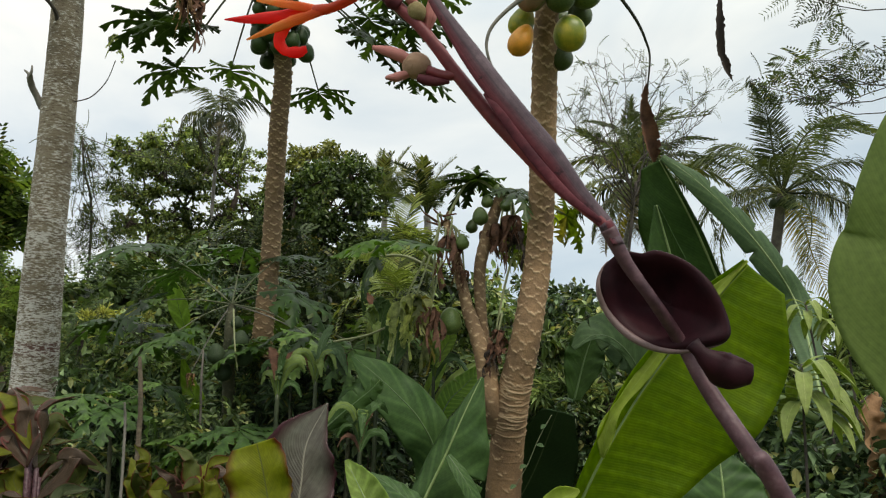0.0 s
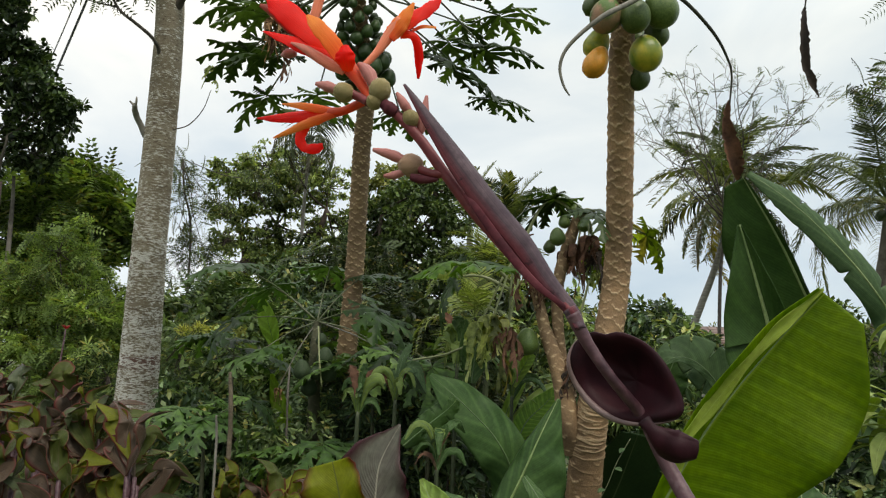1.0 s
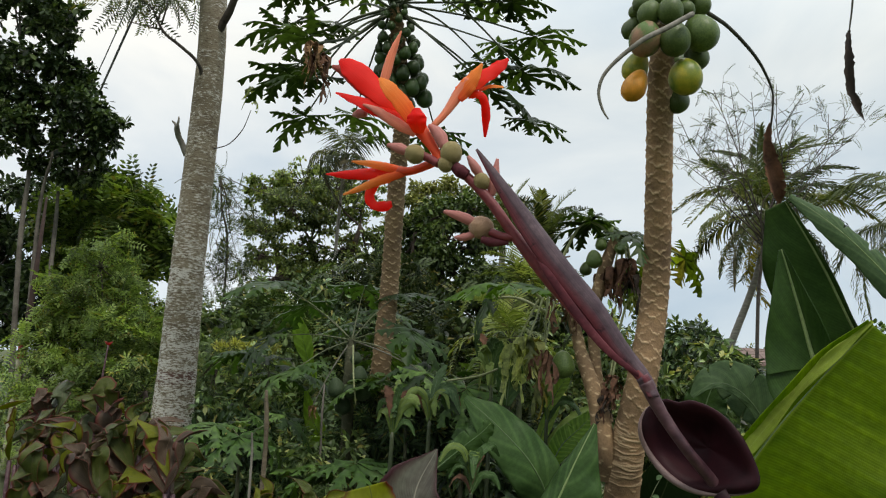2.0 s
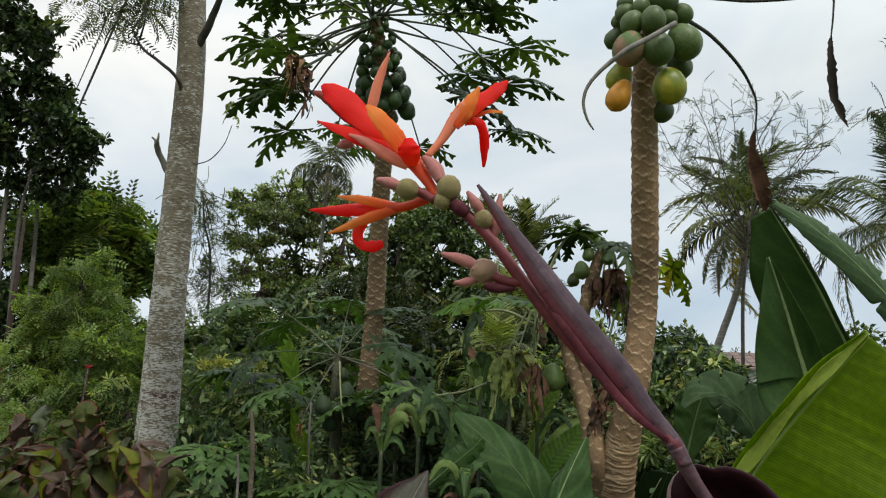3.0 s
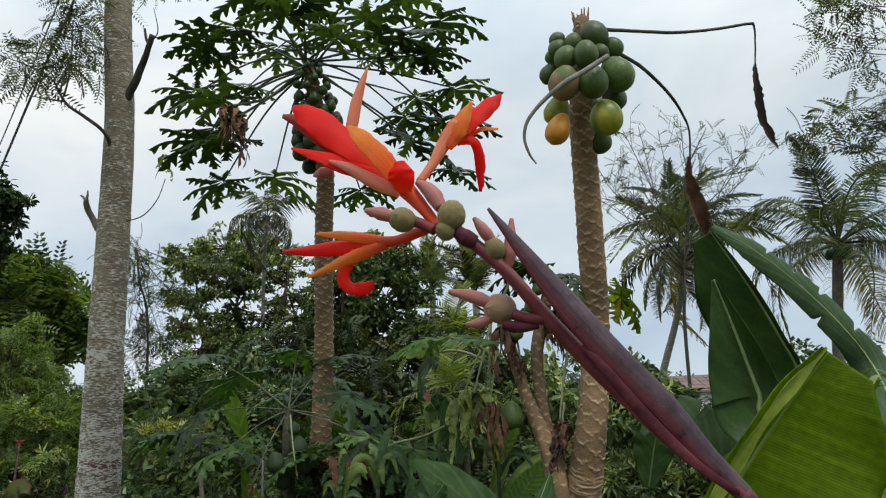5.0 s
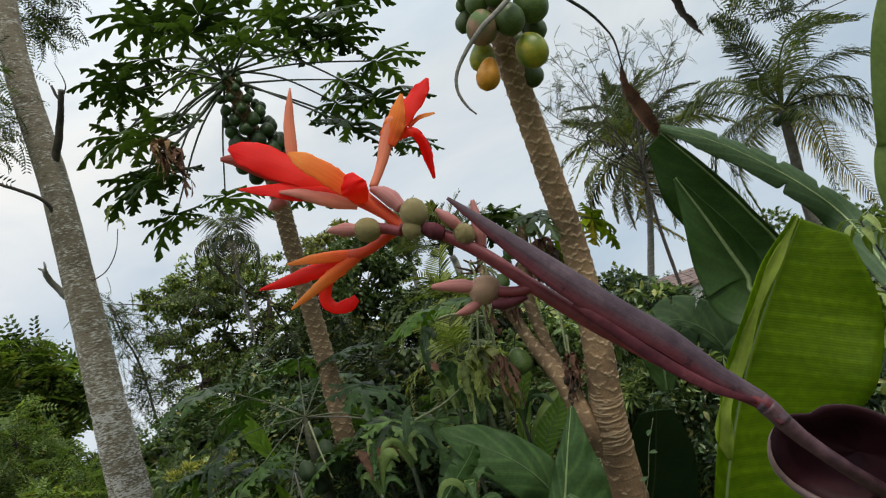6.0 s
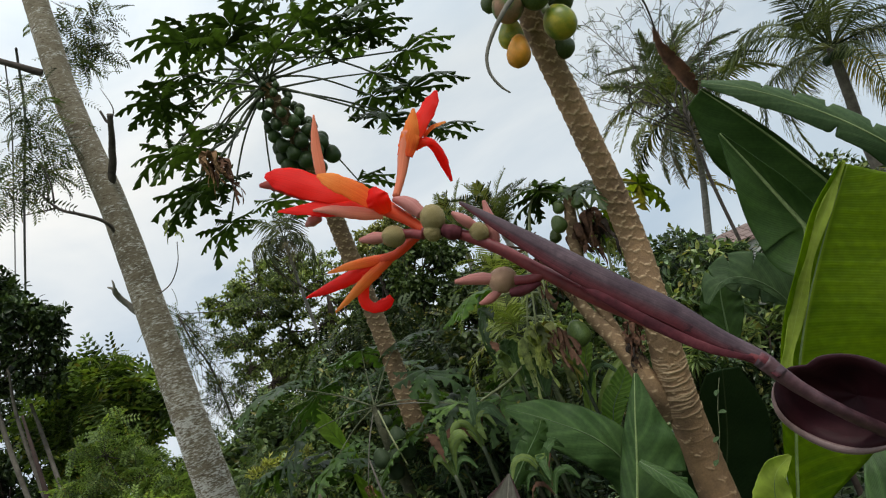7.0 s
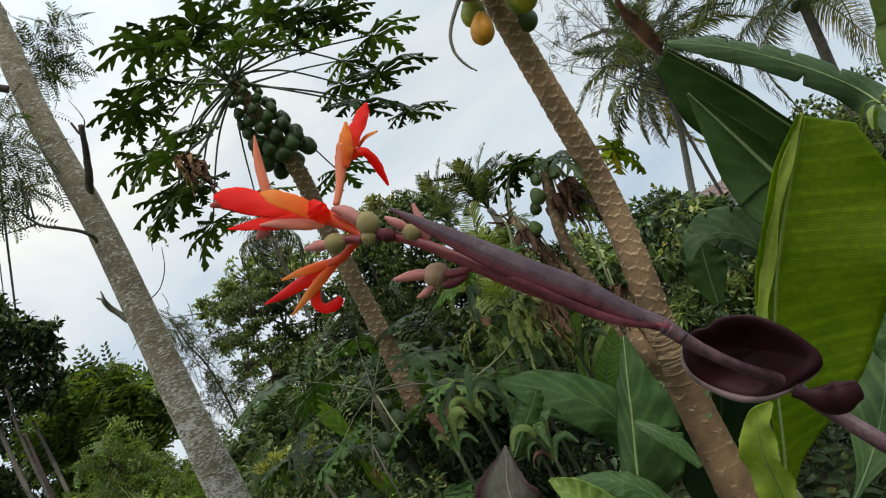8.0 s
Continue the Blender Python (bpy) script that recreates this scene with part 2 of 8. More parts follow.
PINNATE = feather_shape(6, 0.17, 0.36, 0.3)
AIRY = feather_shape(9, 0.085, 0.24, 0.3)
OVAL = (np.array([[0, 0, 0], [0.22, 0.2, 0.05], [0.29, 0.52, 0.04], [0.17, 0.82, -0.03], [0, 1, -0.10], [-0.17, 0.82, -0.03], [-0.29, 0.52, 0.04], [-0.22, 0.2, 0.05], [0, 0.5, -0.02]]),
        np.array([[0, 1, 8], [8, 1, 2], [8, 2, 3], [8, 3, 4], [8, 4, 5], [8, 5, 6], [8, 6, 7], [8, 7, 0]]))


def fan_shape(fingers=6, spread=2.4):
    """A cassava-like leaf of long fingers."""
    v, f = [], []
    for k in range(fingers):
        a = (k / (fingers - 1) - 0.5) * spread * 1.6
        c, s = math.cos(a), math.sin(a)
        long = 1 - 0.25 * abs(a) / spread
        b = len(v)
        for x, y, z in ((0, 0, 0), (0.09, 0.55, 0.03), (0, 1, -0.2), (-0.09, 0.55, 0.03)):
            v.append((x * c + y * s * long, y * c * long - x * s, z - 0.15 * y))
        f += [(b, b + 1, b + 2), (b, b + 2, b + 3)]
    return np.array(v), np.array(f)


FAN = fan_shape()


def scatter(name, at, way, face, length, shape):
    """Many leaves in one mesh: their places, the way each points, the way its upper side looks and its length."""
    sv, sf = shape
    y = unit(way)
    x = unit(np.cross(y, face))
    z = np.cross(x, y)
    v = at[:, None] + length[:, None, None] * (sv[None, :, 0, None] * x[:, None] + sv[None, :, 1, None] * y[:, None] + sv[None, :, 2, None] * z[:, None])
    f = (sf[None] + (np.arange(len(at)) * len(sv))[:, None, None]).reshape(-1, 3)
    me = fast_mesh(name, v.reshape(-1, 3), f, smooth=False)
    shade = np.random.default_rng(len(at)).random(len(at))
    me.attributes.new("shade", "FLOAT", "POINT").data.foreach_set("value", np.repeat(shade, len(sv)).astype(np.float32))
    return me


def cloud(rng, blobs, count, size, droop=0.3, shell=0.5, out=0.8, flat=0.75):
    """Leaf places over round clumps: denser towards their surface. blobs: rows of x, y, z, radius."""
    b = np.asarray(blobs, float)
    pick = rng.choice(len(b), count, p=b[:, 3] ** 2 / (b[:, 3] ** 2).sum())
    d = unit(rng.normal(size=(count, 3)))
    r = b[pick, 3] * (shell + (1 - shell) * rng.random(count)) * (1 + 0.12 * rng.normal(size=count))
    at = b[pick, :3] + d * r[:, None] * np.array([1, 1, flat])
    way = d * out + 0.7 * rng.normal(size=(count, 3)) + np.array([0, 0, -droop])
    face = np.array([0, 0, 1.0]) + 0.55 * rng.normal(size=(count, 3)) + 0.4 * d
    return at, way, face, size[0] + (size[1] - size[0]) * rng.random(count)


def subclumps(rng, blobs, each, scale=(0.25, 0.5)):
    """Breaks big clumps into many smaller ones on and in them."""
    rows = []
    for x, y, z, r in blobs:
        d = unit(rng.normal(size=(each, 3)))
        far = r * (0.35 + 0.6 * rng.random(each) ** 0.6)
        for q, k in zip(d * far[:, None] * np.array([1, 1, 0.85]), rng.uniform(*scale, each)):
            rows.append((x + q[0], y + q[1], z + q[2], r * k))
    return np.array(rows)


def limbs(rng, start, targets, r0, r1, bend=0.15, seg=5):
    """Branches from points on a trunk to the clumps."""
    pieces = []
    for q in targets:
        q = np.asarray(q[:3], float)
        s = np.asarray(start, float)
        mid = (s + q) / 2 + rng.normal(size=3) * bend * np.linalg.norm(q - s) * 0.5 + np.array([0, 0, -0.08 * np.linalg.norm(q - s)])
        pieces.append(tube([s, mid, q], [r0, (r0 + r1) / 2, r1], seg, 8))
    return pieces


# ---- materials ----


def material(name):
    mat = bpy.data.materials.new(name)
    mat.use_nodes = True
    nt = mat.node_tree
    nt.nodes.clear()
    return mat, nt.nodes, nt.links, nt.nodes.new("ShaderNodeOutputMaterial")


def node(nodes, kind, **values):
    n = nodes.new(kind)
    for key, value in values.items():
        n.inputs[key.replace("_", " ")].default_value = value
    return n


def ramp(nodes, *stops):
    n = nodes.new("ShaderNodeValToRGB")
    e = n.color_ramp.elements
    while len(e) < len(stops):
        e.new(0.5)
    for el, (pos, col) in zip(e, stops):
        el.position, el.color = pos, (*col, 1) if len(col) == 3 else col
    return n


def mixer(nodes, links, fac, a, b, blend="MIX"):
    n = nodes.new("ShaderNodeMix")
    n.data_type, n.blend_type = "RGBA", blend
    for sock, val in ((n.inputs[0], fac), (n.inputs[6], a), (n.inputs[7], b)):
        if isinstance(val, (int, float)):
            sock.default_value = val
        elif isinstance(val, tuple):
            sock.default_value = (*val, 1)
        else:
            links.new(val, sock)
    return n.outputs[2]


def leaf_material(name, dark, light, translucent=0.3, rough=0.45, tint=None, grain=18.0, old=(0.16, 0.13, 0.03), old_share=0.05):
    """Foliage: every leaf its own shade, dark gaps and lit clumps put into the colour, some light through it, a soft
    gloss, a few yellowed.
    """
    mat, ns, ln, out = material(name)
    geo = ns.new("ShaderNodeNewGeometry")
    tc = ns.new("ShaderNodeTexCoord")
    info = ns.new("ShaderNodeObjectInfo")
    add = ns.new("ShaderNodeMath")
    add.operation = "ADD"
    own = ns.new("ShaderNodeAttribute")
    own.attribute_name = "shade"
    some = ns.new("ShaderNodeMath")
    some.operation = "MULTIPLY_ADD"
    some.inputs[1].default_value = 0.35
    ln.new(geo.outputs["Random Per Island"], some.inputs[0])
    ln.new(own.outputs["Fac"], some.inputs[2])
    ln.new(some.outputs[0], add.inputs[0])
    ln.new(info.outputs["Random"], add.inputs[1])
    frac = ns.new("ShaderNodeMath")
    frac.operation = "FRACT"
    ln.new(add.outputs[0], frac.inputs[0])
    # near-black stop puts the shade of leaf gaps into random leaves' colour
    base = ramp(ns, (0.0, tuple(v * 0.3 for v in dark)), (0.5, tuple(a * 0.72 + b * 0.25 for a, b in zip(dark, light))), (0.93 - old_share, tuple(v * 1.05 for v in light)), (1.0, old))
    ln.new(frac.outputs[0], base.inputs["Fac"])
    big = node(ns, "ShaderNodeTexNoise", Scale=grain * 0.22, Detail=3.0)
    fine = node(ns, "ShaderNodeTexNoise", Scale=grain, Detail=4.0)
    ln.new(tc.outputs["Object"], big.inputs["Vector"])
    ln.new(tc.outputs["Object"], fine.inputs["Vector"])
    # clump-sized noise colours in lit tops and shaded hollows
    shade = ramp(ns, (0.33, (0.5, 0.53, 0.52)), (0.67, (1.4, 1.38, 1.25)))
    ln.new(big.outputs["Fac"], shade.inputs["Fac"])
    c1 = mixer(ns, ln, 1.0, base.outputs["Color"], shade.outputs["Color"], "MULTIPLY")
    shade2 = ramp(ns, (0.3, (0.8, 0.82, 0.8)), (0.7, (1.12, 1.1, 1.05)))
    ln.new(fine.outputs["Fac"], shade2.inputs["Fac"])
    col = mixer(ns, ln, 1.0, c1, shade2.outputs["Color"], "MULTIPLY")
    bsdf = node(ns, "ShaderNodeBsdfPrincipled", Roughness=rough)
    bsdf.inputs["Specular IOR Level"].default_value = 0.22
    ln.new(col, bsdf.inputs["Base Color"])
    bump = node(ns, "ShaderNodeBump", Strength=0.25, Distance=0.004)
    ln.new(fine.outputs["Fac"], bump.inputs["Height"])
    ln.new(bump.outputs["Normal"], bsdf.inputs["Normal"])
    tr = ns.new("ShaderNodeBsdfTranslucent")
    tcol = mixer(ns, ln, 1.0, col, tint or (1.5, 1.6, 0.6), "MULTIPLY")
    ln.new(tcol, tr.inputs["Color"])
    ms = ns.new("ShaderNodeMixShader")
    ms.inputs[0].default_value = translucent
    ln.new(bsdf.outputs[0], ms.inputs[1])
    ln.new(tr.outputs[0], ms.inputs[2])
    ln.new(ms.outputs[0], out.inputs["Surface"])
    return mat


def veined_material(name, dark, light, rib, veins=60.0, translucent=0.35, rough=0.4, edge=None, slope=0.35, bump_mm=1.5, back=(1.6, 1.7, 0.5), folds=0.0, fold_mix=0.35, edge_from=0.41):
    """A big blade with a midrib and slanting side veins, by its own length and breadth. edge: another colour along the margin;
    folds: how many broad pleats with paler ribs cross it."""
    mat, ns, ln, out = material(name)
    uv = ns.new("ShaderNodeUVMap")
    sep = ns.new("ShaderNodeSeparateXYZ")
    ln.new(uv.outputs["UV"], sep.inputs[0])

    def math_node(op, a, b):
        n = ns.new("ShaderNodeMath")
        n.operation = op
        for sock, val in zip(n.inputs, (a, b)):
            if isinstance(val, (int, float)):
                sock.default_value = val
            else:
                ln.new(val, sock)
        return n.outputs[0]

    half = math_node("ABSOLUTE", math_node("SUBTRACT", sep.outputs["X"], 0.5), 0)
    tc = ns.new("ShaderNodeTexCoord")
    big = node(ns, "ShaderNodeTexNoise", Scale=5.0, Detail=4.0)
    fine = node(ns, "ShaderNodeTexNoise", Scale=60.0, Detail=4.0)
    ln.new(tc.outputs["Object"], big.inputs["Vector"])
    ln.new(tc.outputs["Object"], fine.inputs["Vector"])
    along = math_node("SUBTRACT", sep.outputs["Y"], math_node("MULTIPLY", half, slope))
    along = math_node("ADD", along, math_node("MULTIPLY", big.outputs["Fac"], 0.018))
    line = math_node("SINE", math_node("MULTIPLY", along, veins * 6.2832), 0)
    line2 = math_node("SINE", math_node("MULTIPLY", along, veins * 2.7 * 6.2832), 0)
    height = math_node("ADD", math_node("MULTIPLY", line, 0.7), math_node("MULTIPLY", line2, 0.3))
    place = ns.new("ShaderNodeCombineXYZ")
    ln.new(math_node("MULTIPLY", along, veins * 0.35), place.inputs[0])
    ln.new(math_node("MULTIPLY", sep.outputs["X"], 3.0), place.inputs[1])
    bands = node(ns, "ShaderNodeTexNoise", Scale=1.0, Detail=3.0, Roughness=0.6)
    ln.new(place.outputs[0], bands.inputs["Vector"])
    base = ramp(ns, (0.28, dark), (0.72, light))
    ln.new(math_node("ADD", math_node("MULTIPLY", big.outputs["Fac"], 0.6), math_node("MULTIPLY", bands.outputs["Fac"], 0.4)), base.inputs["Fac"])
    vein_fac = math_node("MULTIPLY", math_node("ADD", math_node("MULTIPLY", height, 0.5), 0.5), 0.055)
    col = mixer(ns, ln, vein_fac, base.outputs["Color"], tuple(min(1, c * 1.7) for c in light))
    if folds:
        wave = math_node("ADD", math_node("MULTIPLY", math_node("SINE", math_node("MULTIPLY", along, folds * 6.2832), 0), 0.5), 0.5)
        wave = math_node("POWER", wave, 3.0)
        col = mixer(ns, ln, math_node("MULTIPLY", wave, math_node("MULTIPLY", bands.outputs["Fac"], 2 * fold_mix)), col, tuple(min(1, c * 1.9) for c in light))
        height = math_node("ADD", height, math_node("MULTIPLY", wave, 3.0))
    speck = ramp(ns, (0.3, (0.85, 0.85, 0.85)), (0.7, (1.12, 1.12, 1.12)))
    ln.new(fine.outputs["Fac"], speck.inputs["Fac"])
    col = mixer(ns, ln, 1.0, col, speck.outputs["Color"], "MULTIPLY")
    if edge:
        er = ramp(ns, (edge_from, (0, 0, 0)), (0.5, (1, 1, 1)))
        wob = math_node("ADD", half, math_node("MULTIPLY", math_node("SUBTRACT", big.outputs["Fac"], 0.5), 0.25))
        ln.new(wob, er.inputs["Fac"])
        col = mixer(ns, ln, er.outputs["Color"], col, edge)
    ribr = ramp(ns, (0.006, (1, 1, 1)), (0.016, (0, 0, 0)))
    ln.new(half, ribr.inputs["Fac"])
    col = mixer(ns, ln, ribr.outputs["Color"], col, rib)
    bsdf = node(ns, "ShaderNodeBsdfPrincipled", Roughness=rough)
    bsdf.inputs["Specular IOR Level"].default_value = 0.2
    ln.new(col, bsdf.inputs["Base Color"])
    bump = node(ns, "ShaderNodeBump", Strength=0.4, Distance=bump_mm / 1000)
    ln.new(math_node("ADD", math_node("MULTIPLY", height, 0.6), math_node("MULTIPLY", bands.outputs["Fac"], 2.2)), bump.inputs["Height"])
    ln.new(bump.outputs["Normal"], bsdf.inputs["Normal"])
    tr = ns.new("ShaderNodeBsdfTranslucent")
    ln.new(mixer(ns, ln, 1.0, col, back, "MULTIPLY"), tr.inputs["Color"])
    ms = ns.new("ShaderNodeMixShader")
    ms.inputs[0].default_value = translucent
    ln.new(bsdf.outputs[0], ms.inputs[1])
    ln.new(tr.outputs[0], ms.inputs[2])
    ln.new(ms.outputs[0], out.inputs["Surface"])
    return mat


def skin_material(name, stops, scale=8.0, rough=0.4, bump_mm=0.3, bump_scale=60.0, stretch=(1, 1, 1), translucent=0.0, per_object=0.0, spots=None, spec=0.4):
    """Bark, fruit skin, petals and the like: two scales of noise over a colour ramp, with relief."""
    mat, ns, ln, out = material(name)
    tc = ns.new("ShaderNodeTexCoord")
    mp = ns.new("ShaderNodeMapping")
    mp.inputs["Scale"].default_value = stretch
    ln.new(tc.outputs["Object"], mp.inputs["Vector"])
    big = node(ns, "ShaderNodeTexNoise", Scale=scale, Detail=5.0, Roughness=0.6)
    fine = node(ns, "ShaderNodeTexNoise", Scale=bump_scale, Detail=5.0, Roughness=0.65)
    ln.new(mp.outputs["Vector"], big.inputs["Vector"])
    ln.new(mp.outputs["Vector"], fine.inputs["Vector"])
    r = ramp(ns, *stops)
    ln.new(big.outputs["Fac"], r.inputs["Fac"])
    sp = ramp(ns, (0.3, (0.8, 0.8, 0.8)), (0.7, (1.15, 1.15, 1.15)))
    ln.new(fine.outputs["Fac"], sp.inputs["Fac"])
    col = mixer(ns, ln, 1.0, r.outputs["Color"], sp.outputs["Color"], "MULTIPLY")
    if spots:
        share, spot_col, spot_scale = spots
        vo = node(ns, "ShaderNodeTexNoise", Scale=spot_scale, Detail=6.0, Roughness=0.7)
        ln.new(mp.outputs["Vector"], vo.inputs["Vector"])
        sr = ramp(ns, (share, (0, 0, 0)), (share + 0.06, (1, 1, 1)))
        ln.new(vo.outputs["Fac"], sr.inputs["Fac"])
        col = mixer(ns, ln, sr.outputs["Color"], col, spot_col)
    if per_object:
        info = ns.new("ShaderNodeObjectInfo")
        pr = ramp(ns, (0.0, (1 - per_object,) * 3), (1.0, (1 + per_object,) * 3))
        ln.new(info.outputs["Random"], pr.inputs["Fac"])
        col = mixer(ns, ln, 1.0, col, pr.outputs["Color"], "MULTIPLY")
    bsdf = node(ns, "ShaderNodeBsdfPrincipled", Roughness=rough)
    bsdf.inputs["Specular IOR Level"].default_value = spec
    ln.new(col, bsdf.inputs["Base Color"])
    bump = node(ns, "ShaderNodeBump", Strength=0.7, Distance=bump_mm / 1000)
    ln.new(fine.outputs["Fac"], bump.inputs["Height"])
    ln.new(bump.outputs["Normal"], bsdf.inputs["Normal"])
    if translucent:
        tr = ns.new("ShaderNodeBsdfTranslucent")
        ln.new(col, tr.inputs["Color"])
        ms = ns.new("ShaderNodeMixShader")
        ms.inputs[0].default_value = translucent
        ln.new(bsdf.outputs[0], ms.inputs[1])
        ln.new(tr.outputs[0], ms.inputs[2])
        ln.new(ms.outputs[0], out.inputs["Surface"])
    else:
        ln.new(bsdf.outputs[0], out.inputs["Surface"])
    return mat


def lichen_bark(name, base_z):
    """Smooth grey-brown bark with flat pale lichen flecks, ring marks and one rusty scar band at a height."""
    mat, ns, ln, out = material(name)
    tc = ns.new("ShaderNodeTexCoord")
    mp = ns.new("ShaderNodeMapping")
    mp.inputs["Scale"].default_value = (1, 1, 3.6)
    ln.new(tc.outputs["Object"], mp.inputs["Vector"])
    big = node(ns, "ShaderNodeTexNoise", Scale=2.2, Detail=4.0, Roughness=0.6)
    flake = node(ns, "ShaderNodeTexNoise", Scale=27.0, Detail=9.0, Roughness=0.72)
    fine = node(ns, "ShaderNodeTexNoise", Scale=110.0, Detail=4.0, Roughness=0.7)
    for n in (big, flake, fine):
        ln.new(mp.outputs["Vector"], n.inputs["Vector"])
    base = ramp(ns, (0.3, (0.19, 0.155, 0.105)), (0.5, (0.28, 0.235, 0.165)), (0.7, (0.36, 0.31, 0.23)))
    ln.new(big.outputs["Fac"], base.inputs["Fac"])
    fl = ramp(ns, (0.50, (0, 0, 0)), (0.535, (0.95, 0.95, 0.95)))
    hgt = ns.new("ShaderNodeSeparateXYZ")
    ln.new(tc.outputs["Object"], hgt.inputs[0])
    cover = ns.new("ShaderNodeMapRange")
    cover.inputs["From Min"].default_value, cover.inputs["From Max"].default_value = 1.5, 3.4
    cover.inputs["To Min"].default_value, cover.inputs["To Max"].default_value = 0.03, -0.05
    ln.new(hgt.outputs["Z"], cover.inputs["Value"])
    grown = ns.new("ShaderNodeMath")
    grown.operation = "ADD"
    patch = node(ns, "ShaderNodeTexNoise", Scale=4.5, Detail=3.0, Roughness=0.55)
    ln.new(mp.outputs["Vector"], patch.inputs["Vector"])
    sway = ns.new("ShaderNodeMath")
    sway.operation = "MULTIPLY_ADD"
    ln.new(patch.outputs["Fac"], sway.inputs[0])
    sway.inputs[1].default_value = 0.30
    ln.new(flake.outputs["Fac"], sway.inputs[2])
    less = ns.new("ShaderNodeMath")
    less.operation = "SUBTRACT"
    ln.new(sway.outputs[0], less.inputs[0])
    less.inputs[1].default_value = 0.165
    ln.new(less.outputs[0], grown.inputs[0])
    ln.new(cover.outputs["Result"], grown.inputs[1])
    ln.new(grown.outputs[0], fl.inputs["Fac"])
    col = mixer(ns, ln, fl.outputs["Color"], base.outputs["Color"], (0.70, 0.68, 0.635))
    dk = ramp(ns, (0.40, (1, 1, 1)), (0.45, (0, 0, 0)))
    ln.new(flake.outputs["Fac"], dk.inputs["Fac"])
    col = mixer(ns, ln, dk.outputs["Color"], col, (0.12, 0.085, 0.06))
    sep = ns.new("ShaderNodeSeparateXYZ")
    ln.new(tc.outputs["Object"], sep.inputs[0])
    dist = ns.new("ShaderNodeMath")
    dist.operation = "MULTIPLY_ADD"
    ln.new(big.outputs["Fac"], dist.inputs[0])
    dist.inputs[1].default_value = 0.16
    ln.new(sep.outputs["Z"], dist.inputs[2])
    off = ns.new("ShaderNodeMath")
    off.operation = "SUBTRACT"
    ln.new(dist.outputs[0], off.inputs[0])
    off.inputs[1].default_value = base_z + 0.08
    ab = ns.new("ShaderNodeMath")
    ab.operation = "ABSOLUTE"
    ln.new(off.outputs[0], ab.inputs[0])
    band = ramp(ns, (0.03, (0.95, 0.95, 0.95)), (0.09, (0, 0, 0)))
    ln.new(ab.outputs[0], band.inputs["Fac"])
    gate = mixer(ns, ln, 1.0, band.outputs["Color"], fl.outputs["Color"], "SUBTRACT")
    col = mixer(ns, ln, gate, col, (0.15, 0.075, 0.06))
    sp = ramp(ns, (0.3, (0.82, 0.82, 0.82)), (0.7, (1.15, 1.15, 1.15)))
    ln.new(fine.outputs["Fac"], sp.inputs["Fac"])
    col = mixer(ns, ln, 1.0, col, sp.outputs["Color"], "MULTIPLY")
    bsdf = node(ns, "ShaderNodeBsdfPrincipled", Roughness=0.85)
    ln.new(col, bsdf.inputs["Base Color"])
    bump = node(ns, "ShaderNodeBump", Strength=1.0, Distance=0.014)
    ln.new(flake.outputs["Fac"], bump.inputs["Height"])
    ln.new(bump.outputs["Normal"], bsdf.inputs["Normal"])
    ln.new(bsdf.outputs[0], out.inputs["Surface"])
    return mat


def petal_material(name, foot_col, mid_col, tip_col, translucent=0.3, rough=0.4):
    """A petal: shading from foot to tip, with fine streaks along it."""
    mat, ns, ln, out = material(name)
    uv = ns.new("ShaderNodeUVMap")
    sep = ns.new("ShaderNodeSeparateXYZ")
    ln.new(uv.outputs["UV"], sep.inputs[0])
    mp = ns.new("ShaderNodeMapping")
    mp.inputs["Scale"].default_value = (26, 1.6, 1)
    ln.new(uv.outputs["UV"], mp.inputs["Vector"])
    streak = node(ns, "ShaderNodeTexNoise", Scale=1.0, Detail=4.0, Roughness=0.6)
    ln.new(mp.outputs["Vector"], streak.inputs["Vector"])
    add = ns.new("ShaderNodeMath")
    add.operation = "MULTIPLY_ADD"
    ln.new(streak.outputs["Fac"], add.inputs[0])
    add.inputs[1].default_value = 0.5
    ln.new(sep.outputs["Y"], add.inputs[2])
    grad = ramp(ns, (0.22, foot_col), (0.62, mid_col), (1.1, tip_col))
    ln.new(add.outputs[0], grad.inputs["Fac"])
    sp = ramp(ns, (0.3, (0.88, 0.82, 0.82)), (0.7, (1.06, 1.14, 1.14)))
    ln.new(streak.outputs["Fac"], sp.inputs["Fac"])
    col = mixer(ns, ln, 1.0, grad.outputs["Color"], sp.outputs["Color"], "MULTIPLY")
    bsdf = node(ns, "ShaderNodeBsdfPrincipled", Roughness=rough)
    bsdf.inputs["Specular IOR Level"].default_value = 0.3
    ln.new(col, bsdf.inputs["Base Color"])
    bump = node(ns, "ShaderNodeBump", Strength=0.5, Distance=0.0005)
    ln.new(streak.outputs["Fac"], bump.inputs["Height"])
    ln.new(bump.outputs["Normal"], bsdf.inputs["Normal"])
    tr = ns.new("ShaderNodeBsdfTranslucent")
    ln.new(col, tr.inputs["Color"])
    ms = ns.new("ShaderNodeMixShader")
    ms.inputs[0].default_value = translucent
    ln.new(bsdf.outputs[0], ms.inputs[1])
    ln.new(tr.outputs[0], ms.inputs[2])
    ln.new(ms.outputs[0], out.inputs["Surface"])
    return mat


